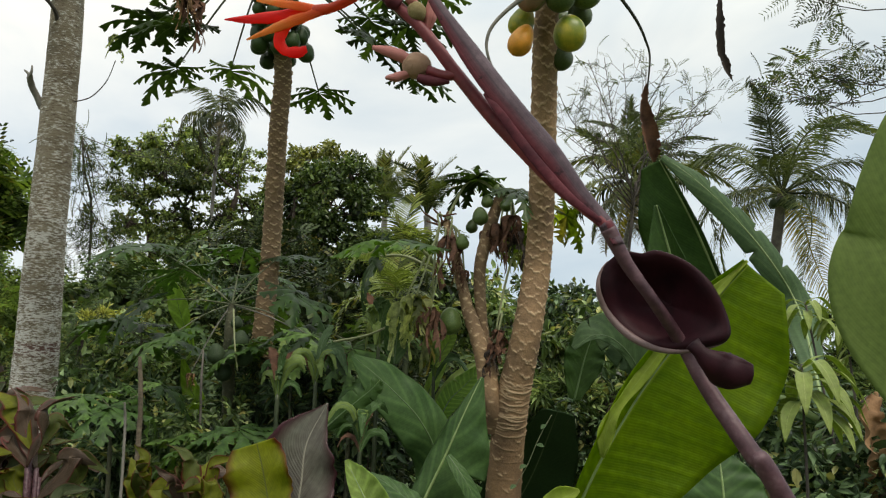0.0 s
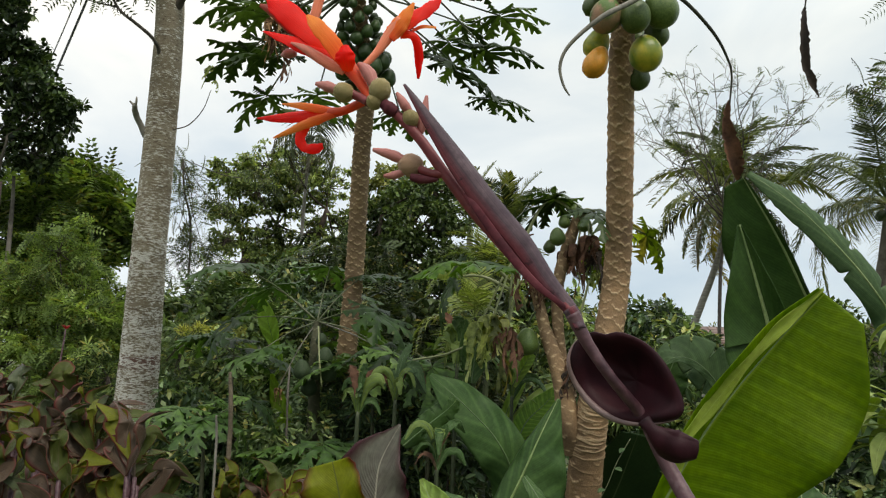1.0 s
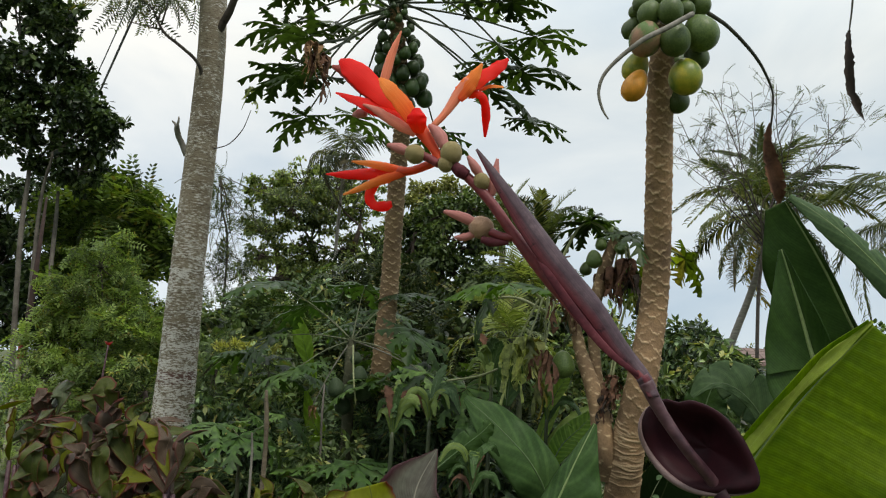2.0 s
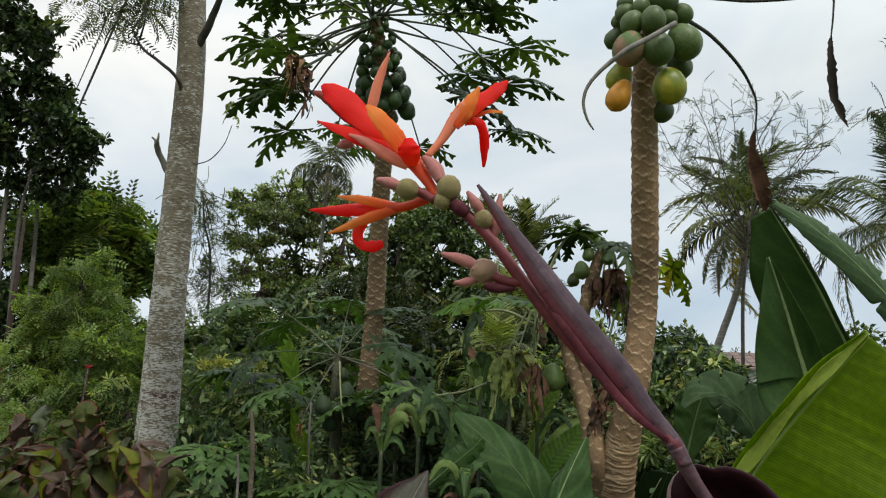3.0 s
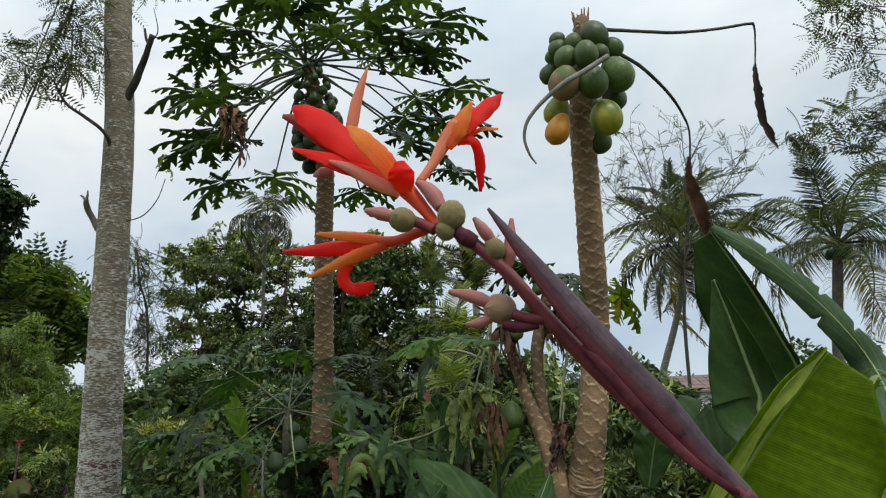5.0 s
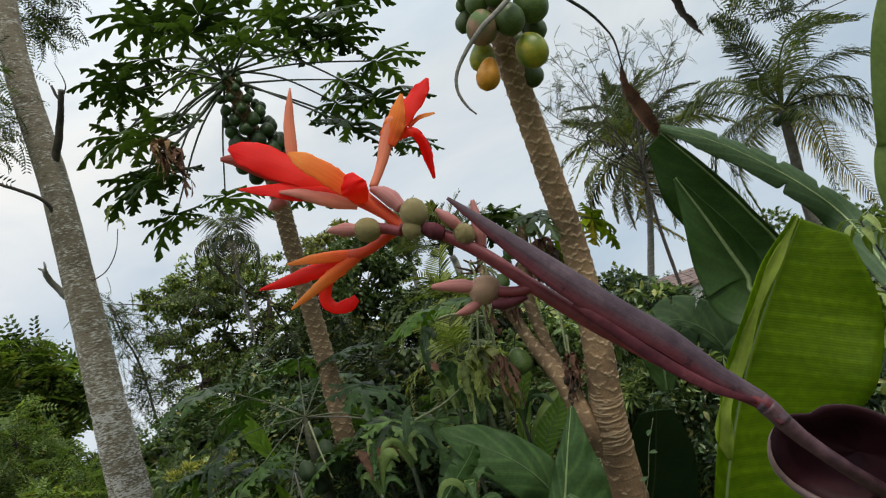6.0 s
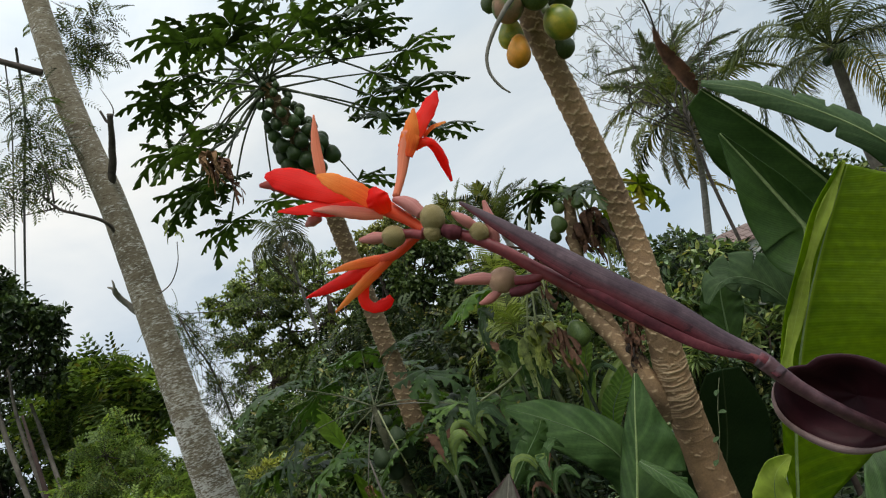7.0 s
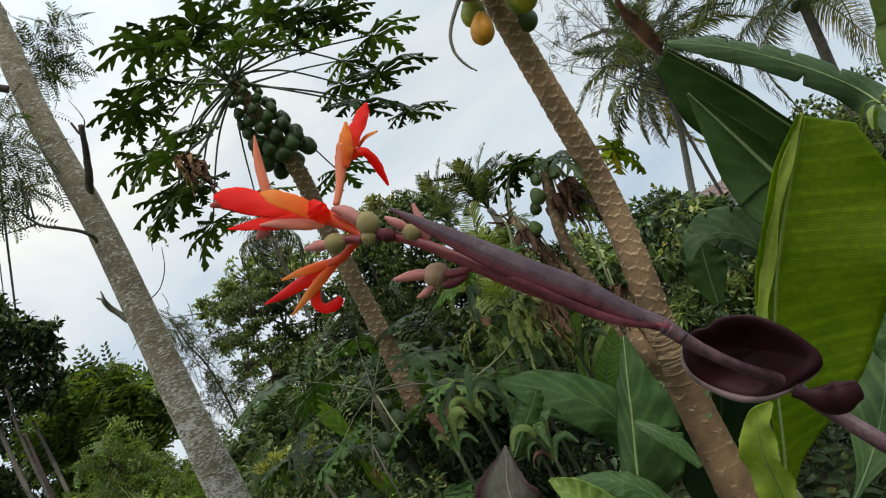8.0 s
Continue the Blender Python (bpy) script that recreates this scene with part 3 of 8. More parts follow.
def bract_material(name, edge_col, body, bloom, spot_col):
    """A bract: a red margin on one side, a dusky bloomy body, dark flecks along it."""
    mat, ns, ln, out = material(name)
    uv = ns.new("ShaderNodeUVMap")
    sep = ns.new("ShaderNodeSeparateXYZ")
    ln.new(uv.outputs["UV"], sep.inputs[0])
    tc = ns.new("ShaderNodeTexCoord")
    big = node(ns, "ShaderNodeTexNoise", Scale=70.0, Detail=4.0, Roughness=0.6)
    fine = node(ns, "ShaderNodeTexNoise", Scale=520.0, Detail=4.0, Roughness=0.65)
    fleck = node(ns, "ShaderNodeTexNoise", Scale=130.0, Detail=5.0, Roughness=0.7)
    for n in (big, fine, fleck):
        ln.new(tc.outputs["Object"], n.inputs["Vector"])
    skin = ramp(ns, (0.32, body), (0.68, bloom))
    ln.new(big.outputs["Fac"], skin.inputs["Fac"])
    add = ns.new("ShaderNodeMath")
    add.operation = "MULTIPLY_ADD"
    ln.new(big.outputs["Fac"], add.inputs[0])
    add.inputs[1].default_value = 0.16
    ln.new(sep.outputs["X"], add.inputs[2])
    er = ramp(ns, (0.16, (1, 1, 1)), (0.42, (0, 0, 0)))
    ln.new(add.outputs[0], er.inputs["Fac"])
    col = mixer(ns, ln, er.outputs["Color"], skin.outputs["Color"], edge_col)
    mp = ns.new("ShaderNodeMapping")
    mp.inputs["Scale"].default_value = (22, 2.2, 1)
    ln.new(uv.outputs["UV"], mp.inputs["Vector"])
    fibre = node(ns, "ShaderNodeTexNoise", Scale=1.0, Detail=5.0, Roughness=0.65)
    ln.new(mp.outputs["Vector"], fibre.inputs["Vector"])
    fb = ramp(ns, (0.32, (0.62, 0.58, 0.60)), (0.68, (1.25, 1.22, 1.2)))
    ln.new(fibre.outputs["Fac"], fb.inputs["Fac"])
    col = mixer(ns, ln, 1.0, col, fb.outputs["Color"], "MULTIPLY")
    fr = ramp(ns, (0.58, (0, 0, 0)), (0.66, (0.9, 0.9, 0.9)))
    old = ns.new("ShaderNodeMapRange")
    old.inputs["From Min"].default_value, old.inputs["From Max"].default_value = 0.05, 0.5
    old.inputs["To Min"].default_value, old.inputs["To Max"].default_value = 0.10, -0.04
    ln.new(sep.outputs["Y"], old.inputs["Value"])
    worn = ns.new("ShaderNodeMath")
    worn.operation = "ADD"
    ln.new(fleck.outputs["Fac"], worn.inputs[0])
    ln.new(old.outputs["Result"], worn.inputs[1])
    ln.new(worn.outputs[0], fr.inputs["Fac"])
    col = mixer(ns, ln, fr.outputs["Color"], col, spot_col)
    sp = ramp(ns, (0.3, (0.82, 0.82, 0.82)), (0.7, (1.15, 1.15, 1.15)))
    ln.new(fine.outputs["Fac"], sp.inputs["Fac"])
    col = mixer(ns, ln, 1.0, col, sp.outputs["Color"], "MULTIPLY")
    bsdf = node(ns, "ShaderNodeBsdfPrincipled", Roughness=0.6)
    bsdf.inputs["Specular IOR Level"].default_value = 0.28
    ln.new(col, bsdf.inputs["Base Color"])
    bump = node(ns, "ShaderNodeBump", Strength=0.8, Distance=0.0006)
    ln.new(fleck.outputs["Fac"], bump.inputs["Height"])
    ln.new(bump.outputs["Normal"], bsdf.inputs["Normal"])
    ln.new(bsdf.outputs[0], out.inputs["Surface"])
    return mat


def scar_material(name, hollow, cork, dark):
    """Papaya bark: paler corky scar ridges over brown, by the ridges' own relief."""
    mat, ns, ln, out = material(name)
    at = ns.new("ShaderNodeAttribute")
    at.attribute_name = "scar"
    tc = ns.new("ShaderNodeTexCoord")
    big = node(ns, "ShaderNodeTexNoise", Scale=6.0, Detail=5.0, Roughness=0.65)
    fine = node(ns, "ShaderNodeTexNoise", Scale=95.0, Detail=5.0, Roughness=0.7)
    ln.new(tc.outputs["Object"], big.inputs["Vector"])
    ln.new(tc.outputs["Object"], fine.inputs["Vector"])
    low = ramp(ns, (0.3, dark), (0.65, hollow))
    ln.new(big.outputs["Fac"], low.inputs["Fac"])
    fac = ramp(ns, (0.12, (0, 0, 0)), (0.6, (1, 1, 1)))
    ln.new(at.outputs["Fac"], fac.inputs["Fac"])
    col = mixer(ns, ln, fac.outputs["Color"], low.outputs["Color"], cork)
    sp = ramp(ns, (0.3, (0.72, 0.72, 0.72)), (0.72, (1.2, 1.2, 1.2)))
    ln.new(fine.outputs["Fac"], sp.inputs["Fac"])
    col = mixer(ns, ln, 1.0, col, sp.outputs["Color"], "MULTIPLY")
    bsdf = node(ns, "ShaderNodeBsdfPrincipled", Roughness=0.8)
    ln.new(col, bsdf.inputs["Base Color"])
    bump = node(ns, "ShaderNodeBump", Strength=0.7, Distance=0.003)
    ln.new(fine.outputs["Fac"], bump.inputs["Height"])
    ln.new(bump.outputs["Normal"], bsdf.inputs["Normal"])
    ln.new(bsdf.outputs[0], out.inputs["Surface"])
    return mat


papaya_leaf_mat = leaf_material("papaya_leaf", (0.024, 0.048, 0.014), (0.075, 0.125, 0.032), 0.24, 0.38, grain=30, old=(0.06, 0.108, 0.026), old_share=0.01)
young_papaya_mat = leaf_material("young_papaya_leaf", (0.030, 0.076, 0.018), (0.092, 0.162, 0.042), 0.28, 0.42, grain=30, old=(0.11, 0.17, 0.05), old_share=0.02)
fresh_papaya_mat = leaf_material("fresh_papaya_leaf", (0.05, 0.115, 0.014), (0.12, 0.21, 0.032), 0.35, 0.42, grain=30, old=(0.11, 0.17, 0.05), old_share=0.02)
yellow_leaf_mat = leaf_material("yellow_papaya_leaf", (0.15, 0.22, 0.02), (0.25, 0.29, 0.03), 0.4, 0.5, grain=30)
wilted_leaf_mat = leaf_material("wilted_leaf", (0.27, 0.31, 0.13), (0.40, 0.43, 0.21), 0.35, 0.55, grain=60)
dead_leaf_mat = skin_material("dead_leaf", ((0.3, (0.045, 0.02, 0.012)), (0.7, (0.17, 0.08, 0.045))), 14, 0.85, 2, 80)
tan_dead_mat = skin_material("tan_dead_leaf", ((0.3, (0.16, 0.08, 0.035)), (0.7, (0.34, 0.2, 0.10))), 14, 0.85, 2, 80)
black_dead_mat = skin_material("blackened_dead_leaf", ((0.3, (0.015, 0.011, 0.009)), (0.72, (0.06, 0.04, 0.03))), 20, 0.8, 2, 90)
petiole_mat = skin_material("petiole", ((0.3, (0.022, 0.034, 0.014)), (0.7, (0.055, 0.068, 0.03))), 9, 0.5, 0.3)
pale_petiole_mat = skin_material("pale_petiole", ((0.3, (0.16, 0.19, 0.08)), (0.7, (0.28, 0.29, 0.15))), 9, 0.5, 0.3)
young_petiole_mat = skin_material("young_petiole", ((0.3, (0.075, 0.088, 0.042)), (0.7, (0.15, 0.16, 0.085))), 9, 0.5, 0.3)
dry_petiole_mat = skin_material("dry_petiole", ((0.3, (0.10, 0.095, 0.08)), (0.7, (0.26, 0.24, 0.2))), 20, 0.7, 0.5)
dark_petiole_mat = skin_material("dark_petiole", ((0.3, (0.025, 0.025, 0.02)), (0.7, (0.08, 0.075, 0.06))), 20, 0.6, 0.5)
papaya_bark = scar_material("papaya_bark", (0.30, 0.182, 0.092), (0.51, 0.36, 0.215), (0.14, 0.085, 0.046))
papaya_bark_far = scar_material("papaya_bark_brown", (0.27, 0.17, 0.088), (0.55, 0.40, 0.235), (0.14, 0.085, 0.046))
young_stem_bark = scar_material("green_brown_stem", (0.085, 0.085, 0.045), (0.16, 0.15, 0.09), (0.05, 0.05, 0.028))
grey_bark = lichen_bark("grey_bark", 1.51)
branch_bark = skin_material("branch_bark", ((0.3, (0.035, 0.028, 0.025)), (0.7, (0.115, 0.095, 0.08))), 18, 0.85, 2)
pale_bark = skin_material("pale_bark", ((0.3, (0.13, 0.12, 0.10)), (0.7, (0.30, 0.28, 0.245))), 5, 0.85, 3, 30)
stem_tan_bark = skin_material("tan_knobby_bark", ((0.3, (0.08, 0.062, 0.042)), (0.7, (0.2, 0.16, 0.11))), 30, 0.85, 4, 90, (1, 1, 2.5))
dark_bark = skin_material("dark_bark", ((0.3, (0.03, 0.022, 0.018)), (0.7, (0.11, 0.08, 0.065))), 6, 0.85, 3, 30)
dull_bark = skin_material("dull_grey_bark", ((0.3, (0.07, 0.06, 0.05)), (0.7, (0.18, 0.16, 0.135))), 5, 0.85, 3, 30)
coconut_bark = skin_material("coconut_bark", ((0.3, (0.14, 0.13, 0.115)), (0.7, (0.32, 0.30, 0.27))), 4, 0.85, 4, 20, (1, 1, 6))
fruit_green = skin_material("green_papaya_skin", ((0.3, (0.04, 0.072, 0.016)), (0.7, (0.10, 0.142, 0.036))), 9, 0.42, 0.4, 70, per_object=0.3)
fruit_shaded = skin_material("shaded_green_papaya_skin", ((0.3, (0.022, 0.048, 0.012)), (0.7, (0.05, 0.09, 0.022))), 9, 0.42, 0.4, 70, per_object=0.3)
fruit_dull = skin_material("dull_green_papaya_skin", ((0.3, (0.024, 0.042, 0.020)), (0.7, (0.055, 0.080, 0.038))), 9, 0.6, 0.4, 70, per_object=0.2, spec=0.25)
fruit_ripe = skin_material("turning_papaya_skin", ((0.36, (0.10, 0.16, 0.018)), (0.52, (0.24, 0.25, 0.022)), (0.66, (0.40, 0.33, 0.03))), 0.9, 0.38, 0.4, 60)
fruit_orange = skin_material("ripe_papaya_skin", ((0.34, (0.50, 0.22, 0.02)), (0.5, (0.64, 0.26, 0.025)), (0.68, (0.66, 0.34, 0.05))), 1.2, 0.38, 0.4, 60, spots=(0.70, (0.25, 0.09, 0.02), 3.0))
fruit_scarred = skin_material("blemished_papaya_skin", ((0.44, (0.08, 0.14, 0.03)), (0.5, (0.2, 0.14, 0.07)), (0.6, (0.30, 0.17, 0.10))), 0.8, 0.6, 0.8, 40)
banana_dark = veined_material("banana_leaf_deep_green", (0.018, 0.047, 0.010), (0.043, 0.088, 0.018), (0.22, 0.28, 0.12), 64, 0.20, 0.40, bump_mm=0.8, folds=8, fold_mix=0.12, slope=0.5)
banana_grey = veined_material("banana_leaf_dull_green", (0.042, 0.082, 0.034), (0.078, 0.128, 0.054), (0.15, 0.20, 0.10), 44, 0.25, 0.55, bump_mm=1.0, folds=8, fold_mix=0.2, slope=0.5)
banana_bright = veined_material("banana_leaf_bright", (0.068, 0.146, 0.004), (0.195, 0.275, 0.008), (0.28, 0.36, 0.05), 150, 0.55, 0.42, back=(1.6, 1.55, 0.2), bump_mm=1.0, slope=0.12, folds=22, fold_mix=0.10)
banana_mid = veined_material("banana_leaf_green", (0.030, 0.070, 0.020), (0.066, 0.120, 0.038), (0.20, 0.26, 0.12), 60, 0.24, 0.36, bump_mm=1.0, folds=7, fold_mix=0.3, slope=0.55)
banana_shade = veined_material("banana_leaf_shade_coloured", (0.018, 0.042, 0.014), (0.036, 0.07, 0.024), (0.08, 0.11, 0.05), 50, 0.06, 0.6, bump_mm=0.8)
banana_fold = veined_material("banana_leaf_underside", (0.21, 0.28, 0.035), (0.30, 0.37, 0.06), (0.3, 0.38, 0.1), 60, 0.4, 0.5, bump_mm=0.6)
banana_fresh = veined_material("banana_leaf_fresh_green", (0.07, 0.15, 0.02), (0.15, 0.26, 0.035), (0.22, 0.3, 0.08), 30, 0.4, 0.45, bump_mm=3.0, folds=14, fold_mix=0.3, slope=0.2)
banana_olive = veined_material("banana_leaf_olive", (0.11, 0.165, 0.04), (0.17, 0.23, 0.065), (0.22, 0.26, 0.11), 40, 0.3, 0.5, bump_mm=0.8)
banana_pale = veined_material("banana_leaf_pale", (0.17, 0.25, 0.06), (0.26, 0.34, 0.10), (0.34, 0.42, 0.18), 30, 0.45, 0.5, bump_mm=2.5, folds=6, fold_mix=0.3)
midrib_mat = skin_material("banana_midrib", ((0.3, (0.17, 0.25, 0.08)), (0.7, (0.29, 0.36, 0.15))), 6, 0.4, 0.2)
dull_rib_mat = skin_material("dull_banana_midrib", ((0.3, (0.07, 0.13, 0.045)), (0.7, (0.13, 0.19, 0.075))), 6, 0.4, 0.2)
pseudostem_mat = skin_material("banana_stem", ((0.3, (0.06, 0.085, 0.03)), (0.6, (0.16, 0.18, 0.07)), (0.75, (0.14, 0.09, 0.05))), 6, 0.5, 1, 40, (1, 1, 0.4))
canna_leaf_mat = veined_material("bronze_canna_leaf", (0.034, 0.056, 0.012), (0.105, 0.12, 0.028), (0.11, 0.09, 0.05), 36, 0.25, 0.30, edge=(0.11, 0.024, 0.017), slope=0.9, bump_mm=1.5)
canna_green_mat = veined_material("green_canna_leaf", (0.10, 0.125, 0.014), (0.25, 0.26, 0.03), (0.16, 0.17, 0.06), 36, 0.5, 0.36, edge=(0.13, 0.03, 0.016), slope=0.9, bump_mm=1.5)
canna_dull_mat = veined_material("dull_green_canna_leaf", (0.055, 0.075, 0.035), (0.125, 0.145, 0.075), (0.16, 0.16, 0.10), 36, 0.25, 0.26, edge=(0.075, 0.028, 0.022), slope=0.9, bump_mm=1.5)
# the pale grey-green tone is reflected sky put into the purple leaf's colour
canna_purple_mat = veined_material("purple_canna_leaf", (0.042, 0.026, 0.028), (0.175, 0.178, 0.138), (0.26, 0.24, 0.19), 26, 0.12, 0.26, edge=(0.045, 0.014, 0.018), slope=1.1, bump_mm=2.5, edge_from=0.3)
front_green_mat = veined_material("yellow_green_canna_leaf", (0.13, 0.16, 0.010), (0.30, 0.31, 0.02), (0.14, 0.15, 0.04), 26, 0.5, 0.36, edge=(0.13, 0.03, 0.016), slope=1.1, bump_mm=2.0, edge_from=0.36)
canna_bronze_mat = veined_material("bronze_brown_canna_leaf", (0.05, 0.034, 0.024), (0.12, 0.085, 0.06), (0.18, 0.13, 0.09), 36, 0.15, 0.28, edge=(0.13, 0.035, 0.028), slope=0.9, bump_mm=1.5)
red_petal = petal_material("red_petal", (0.96, 0.11, 0.02), (0.96, 0.028, 0.012), (0.93, 0.016, 0.012), 0.55, 0.5)
crimson_petal = petal_material("crimson_petal", (0.62, 0.05, 0.03), (0.55, 0.03, 0.03), (0.50, 0.12, 0.10), 0.4, 0.5)
orange_red_petal = petal_material("orange_red_petal", (0.75, 0.09, 0.03), (0.85, 0.12, 0.03), (0.88, 0.17, 0.04), 0.4, 0.45)
orange_petal = petal_material("orange_petal", (0.95, 0.12, 0.035), (0.96, 0.25, 0.04), (0.96, 0.38, 0.08), 0.5, 0.5)
salmon_petal = petal_material("salmon_petal", (0.80, 0.25, 0.13), (0.80, 0.24, 0.15), (0.70, 0.25, 0.19), 0.3)
pink_sepal = petal_material("dusky_pink_sepal", (0.46, 0.17, 0.15), (0.60, 0.27, 0.23), (0.62, 0.33, 0.28), 0.15, 0.5)
rachis_mat = skin_material("crimson_flower_stalk", ((0.3, (0.11, 0.014, 0.018)), (0.7, (0.23, 0.04, 0.046))), 60, 0.5, 0.2, 400)
capsule_mat = skin_material("warty_green_capsule", ((0.3, (0.22, 0.165, 0.06)), (0.7, (0.34, 0.275, 0.12))), 120, 0.6, 0.6, 900)
pink_capsule_mat = skin_material("warty_pink_capsule", ((0.3, (0.36, 0.2, 0.12)), (0.7, (0.46, 0.29, 0.19))), 120, 0.6, 0.6, 900)
bract_mat = bract_material("dusky_purple_bract", (0.125, 0.025, 0.034), (0.036, 0.018, 0.028), (0.090, 0.058, 0.070), (0.016, 0.006, 0.010))
sheath_mat = skin_material("pinkish_leaf_sheath", ((0.34, (0.05, 0.009, 0.015)), (0.54, (0.10, 0.020, 0.028)), (0.68, (0.16, 0.05, 0.058))), 90, 0.65, 0.3, 380, spots=(0.64, (0.06, 0.012, 0.018), 60), spec=0.2)
maroon_mat = skin_material("dark_maroon_leaf", ((0.3, (0.009, 0.002, 0.004)), (0.7, (0.033, 0.006, 0.010))), 40, 0.55, 0.2, 300, spec=0.14)
lip_mat = skin_material("greyish_pink_leaf_underside", ((0.3, (0.10, 0.058, 0.058)), (0.7, (0.22, 0.15, 0.145))), 60, 0.5, 0.2, 300)
lower_stem_mat = skin_material("purple_canna_stem", ((0.34, (0.035, 0.012, 0.018)), (0.52, (0.085, 0.038, 0.046)), (0.7, (0.17, 0.11, 0.118))), 80, 0.5, 0.3, 300)
mango_leaf_mat = veined_material("young_mango_leaf", (0.19, 0.25, 0.06), (0.33, 0.39, 0.125), (0.45, 0.48, 0.2), 12, 0.35, 0.36, slope=0.6)
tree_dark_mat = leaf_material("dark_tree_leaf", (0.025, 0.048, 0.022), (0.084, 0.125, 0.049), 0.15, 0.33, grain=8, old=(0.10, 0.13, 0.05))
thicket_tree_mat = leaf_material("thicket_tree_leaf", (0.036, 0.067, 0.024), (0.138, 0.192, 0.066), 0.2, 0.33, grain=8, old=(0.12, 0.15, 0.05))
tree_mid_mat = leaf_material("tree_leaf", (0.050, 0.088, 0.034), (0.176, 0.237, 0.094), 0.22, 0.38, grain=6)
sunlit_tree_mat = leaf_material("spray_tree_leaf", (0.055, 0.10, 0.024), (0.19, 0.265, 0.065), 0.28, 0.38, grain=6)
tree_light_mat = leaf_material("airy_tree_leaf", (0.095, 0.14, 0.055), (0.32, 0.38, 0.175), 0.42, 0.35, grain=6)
# darker copy of the thicket leaf: the hollow's shade put into the colour
shaded_thicket_mat = leaf_material("shaded_thicket_leaf", (0.017, 0.032, 0.013), (0.072, 0.100, 0.036), 0.10, 0.36, grain=8)
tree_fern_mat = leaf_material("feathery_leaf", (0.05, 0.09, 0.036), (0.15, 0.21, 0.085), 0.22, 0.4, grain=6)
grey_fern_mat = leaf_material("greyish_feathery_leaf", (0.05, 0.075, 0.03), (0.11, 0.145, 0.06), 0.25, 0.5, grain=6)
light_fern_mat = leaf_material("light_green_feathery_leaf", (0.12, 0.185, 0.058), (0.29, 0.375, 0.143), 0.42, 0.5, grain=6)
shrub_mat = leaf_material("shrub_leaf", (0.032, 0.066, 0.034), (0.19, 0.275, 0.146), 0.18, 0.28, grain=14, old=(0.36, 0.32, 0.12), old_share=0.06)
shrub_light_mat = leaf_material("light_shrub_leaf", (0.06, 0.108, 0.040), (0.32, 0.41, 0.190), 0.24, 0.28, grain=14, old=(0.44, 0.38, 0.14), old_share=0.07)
yellow_shrub_mat = leaf_material("yellow_flowering_shrub", (0.32, 0.33, 0.10), (0.55, 0.52, 0.2), 0.3, 0.5, grain=14)
pale_crown_mat = leaf_material("pale_tree_leaf", (0.14, 0.16, 0.05), (0.36, 0.36, 0.15), 0.3, 0.5, grain=8)
coco_mat = leaf_material("coconut_frond", (0.040, 0.060, 0.022), (0.17, 0.195, 0.075), 0.2, 0.35, grain=4, old_share=0.07)
coco_old_mat = leaf_material("yellowed_coconut_frond", (0.24, 0.19, 0.035), (0.40, 0.31, 0.06), 0.25, 0.45, grain=4)
pale_palm_mat = leaf_material("pale_palm_frond", (0.188, 0.250, 0.062), (0.350, 0.400, 0.138), 0.3, 0.4, grain=4)
dry_frond_mat = leaf_material("dry_coconut_frond", (0.11, 0.09, 0.06), (0.2, 0.17, 0.115), 0.15, 0.7, grain=4)
soil_mat = skin_material("weedy_soil", ((0.3, (0.035, 0.045, 0.018)), (0.5, (0.06, 0.075, 0.025)), (0.7, (0.13, 0.13, 0.05))), 0.6, 0.9, 8, 9)
tile_mat = skin_material("clay_roof_tile", ((0.3, (0.13, 0.088, 0.078)), (0.7, (0.22, 0.15, 0.13))), 1.2, 0.8, 4, 12, per_object=0.2)
plaster_mat = skin_material("house_plaster", ((0.3, (0.42, 0.42, 0.42)), (0.7, (0.6, 0.6, 0.6))), 1.5, 0.8, 2, 20)
dark_void_mat = skin_material("dark_glazing", ((0.3, (0.02, 0.022, 0.025)), (0.7, (0.04, 0.042, 0.045))), 2, 0.2, 0.2)
reddish_bark = skin_material("reddish_bark", ((0.3, (0.022, 0.013, 0.011)), (0.7, (0.06, 0.034, 0.028))), 8, 0.85, 3, 30)
red_paint_mat = skin_material("flaking_red_paint", ((0.3, (0.30, 0.05, 0.03)), (0.7, (0.42, 0.10, 0.06))), 20, 0.7, 1, 60, spots=(0.6, (0.4, 0.34, 0.24), 25))
stem_pale_paint = skin_material("pale_weathered_wood", ((0.3, (0.30, 0.27, 0.19)), (0.7, (0.45, 0.41, 0.31))), 16, 0.8, 1.5, 60)
cable_mat = skin_material("black_cable", ((0.3, (0.012, 0.012, 0.012)), (0.7, (0.03, 0.03, 0.03))), 30, 0.5, 0.2)

# ---- ground ----


def ground_height(x, y):
    return 0.12 * np.sin(x * 0.21 + 1) * np.cos(y * 0.17) + 0.05 * np.sin(x * 0.9) * np.sin(y * 0.8)


g_r = np.r_[0.0, np.geomspace(0.6, 3000, 60)]
g_a = np.linspace(0, 2 * np.pi, 72, endpoint=False)
gx, gy = g_r[:, None] * np.cos(g_a), g_r[:, None] * np.sin(g_a)
gz = ground_height(gx, gy) * np.exp(-g_r / 200)[:, None]
g_i, g_j = np.meshgrid(np.arange(len(g_r) - 1), np.arange(72), indexing="ij")
g_k = (g_j + 1) % 72
g_f = np.stack([g_i * 72 + g_j, (g_i + 1) * 72 + g_j, (g_i + 1) * 72 + g_k, g_i * 72 + g_k], -1).reshape(-1, 4)
ground = part("ground", fast_mesh("ground", np.stack([gx, gy, gz], -1).reshape(-1, 3), g_f), soil_mat, None)
tagged(ground, "uneven weedy garden soil reaching to the horizon", "ground", kind="structure")

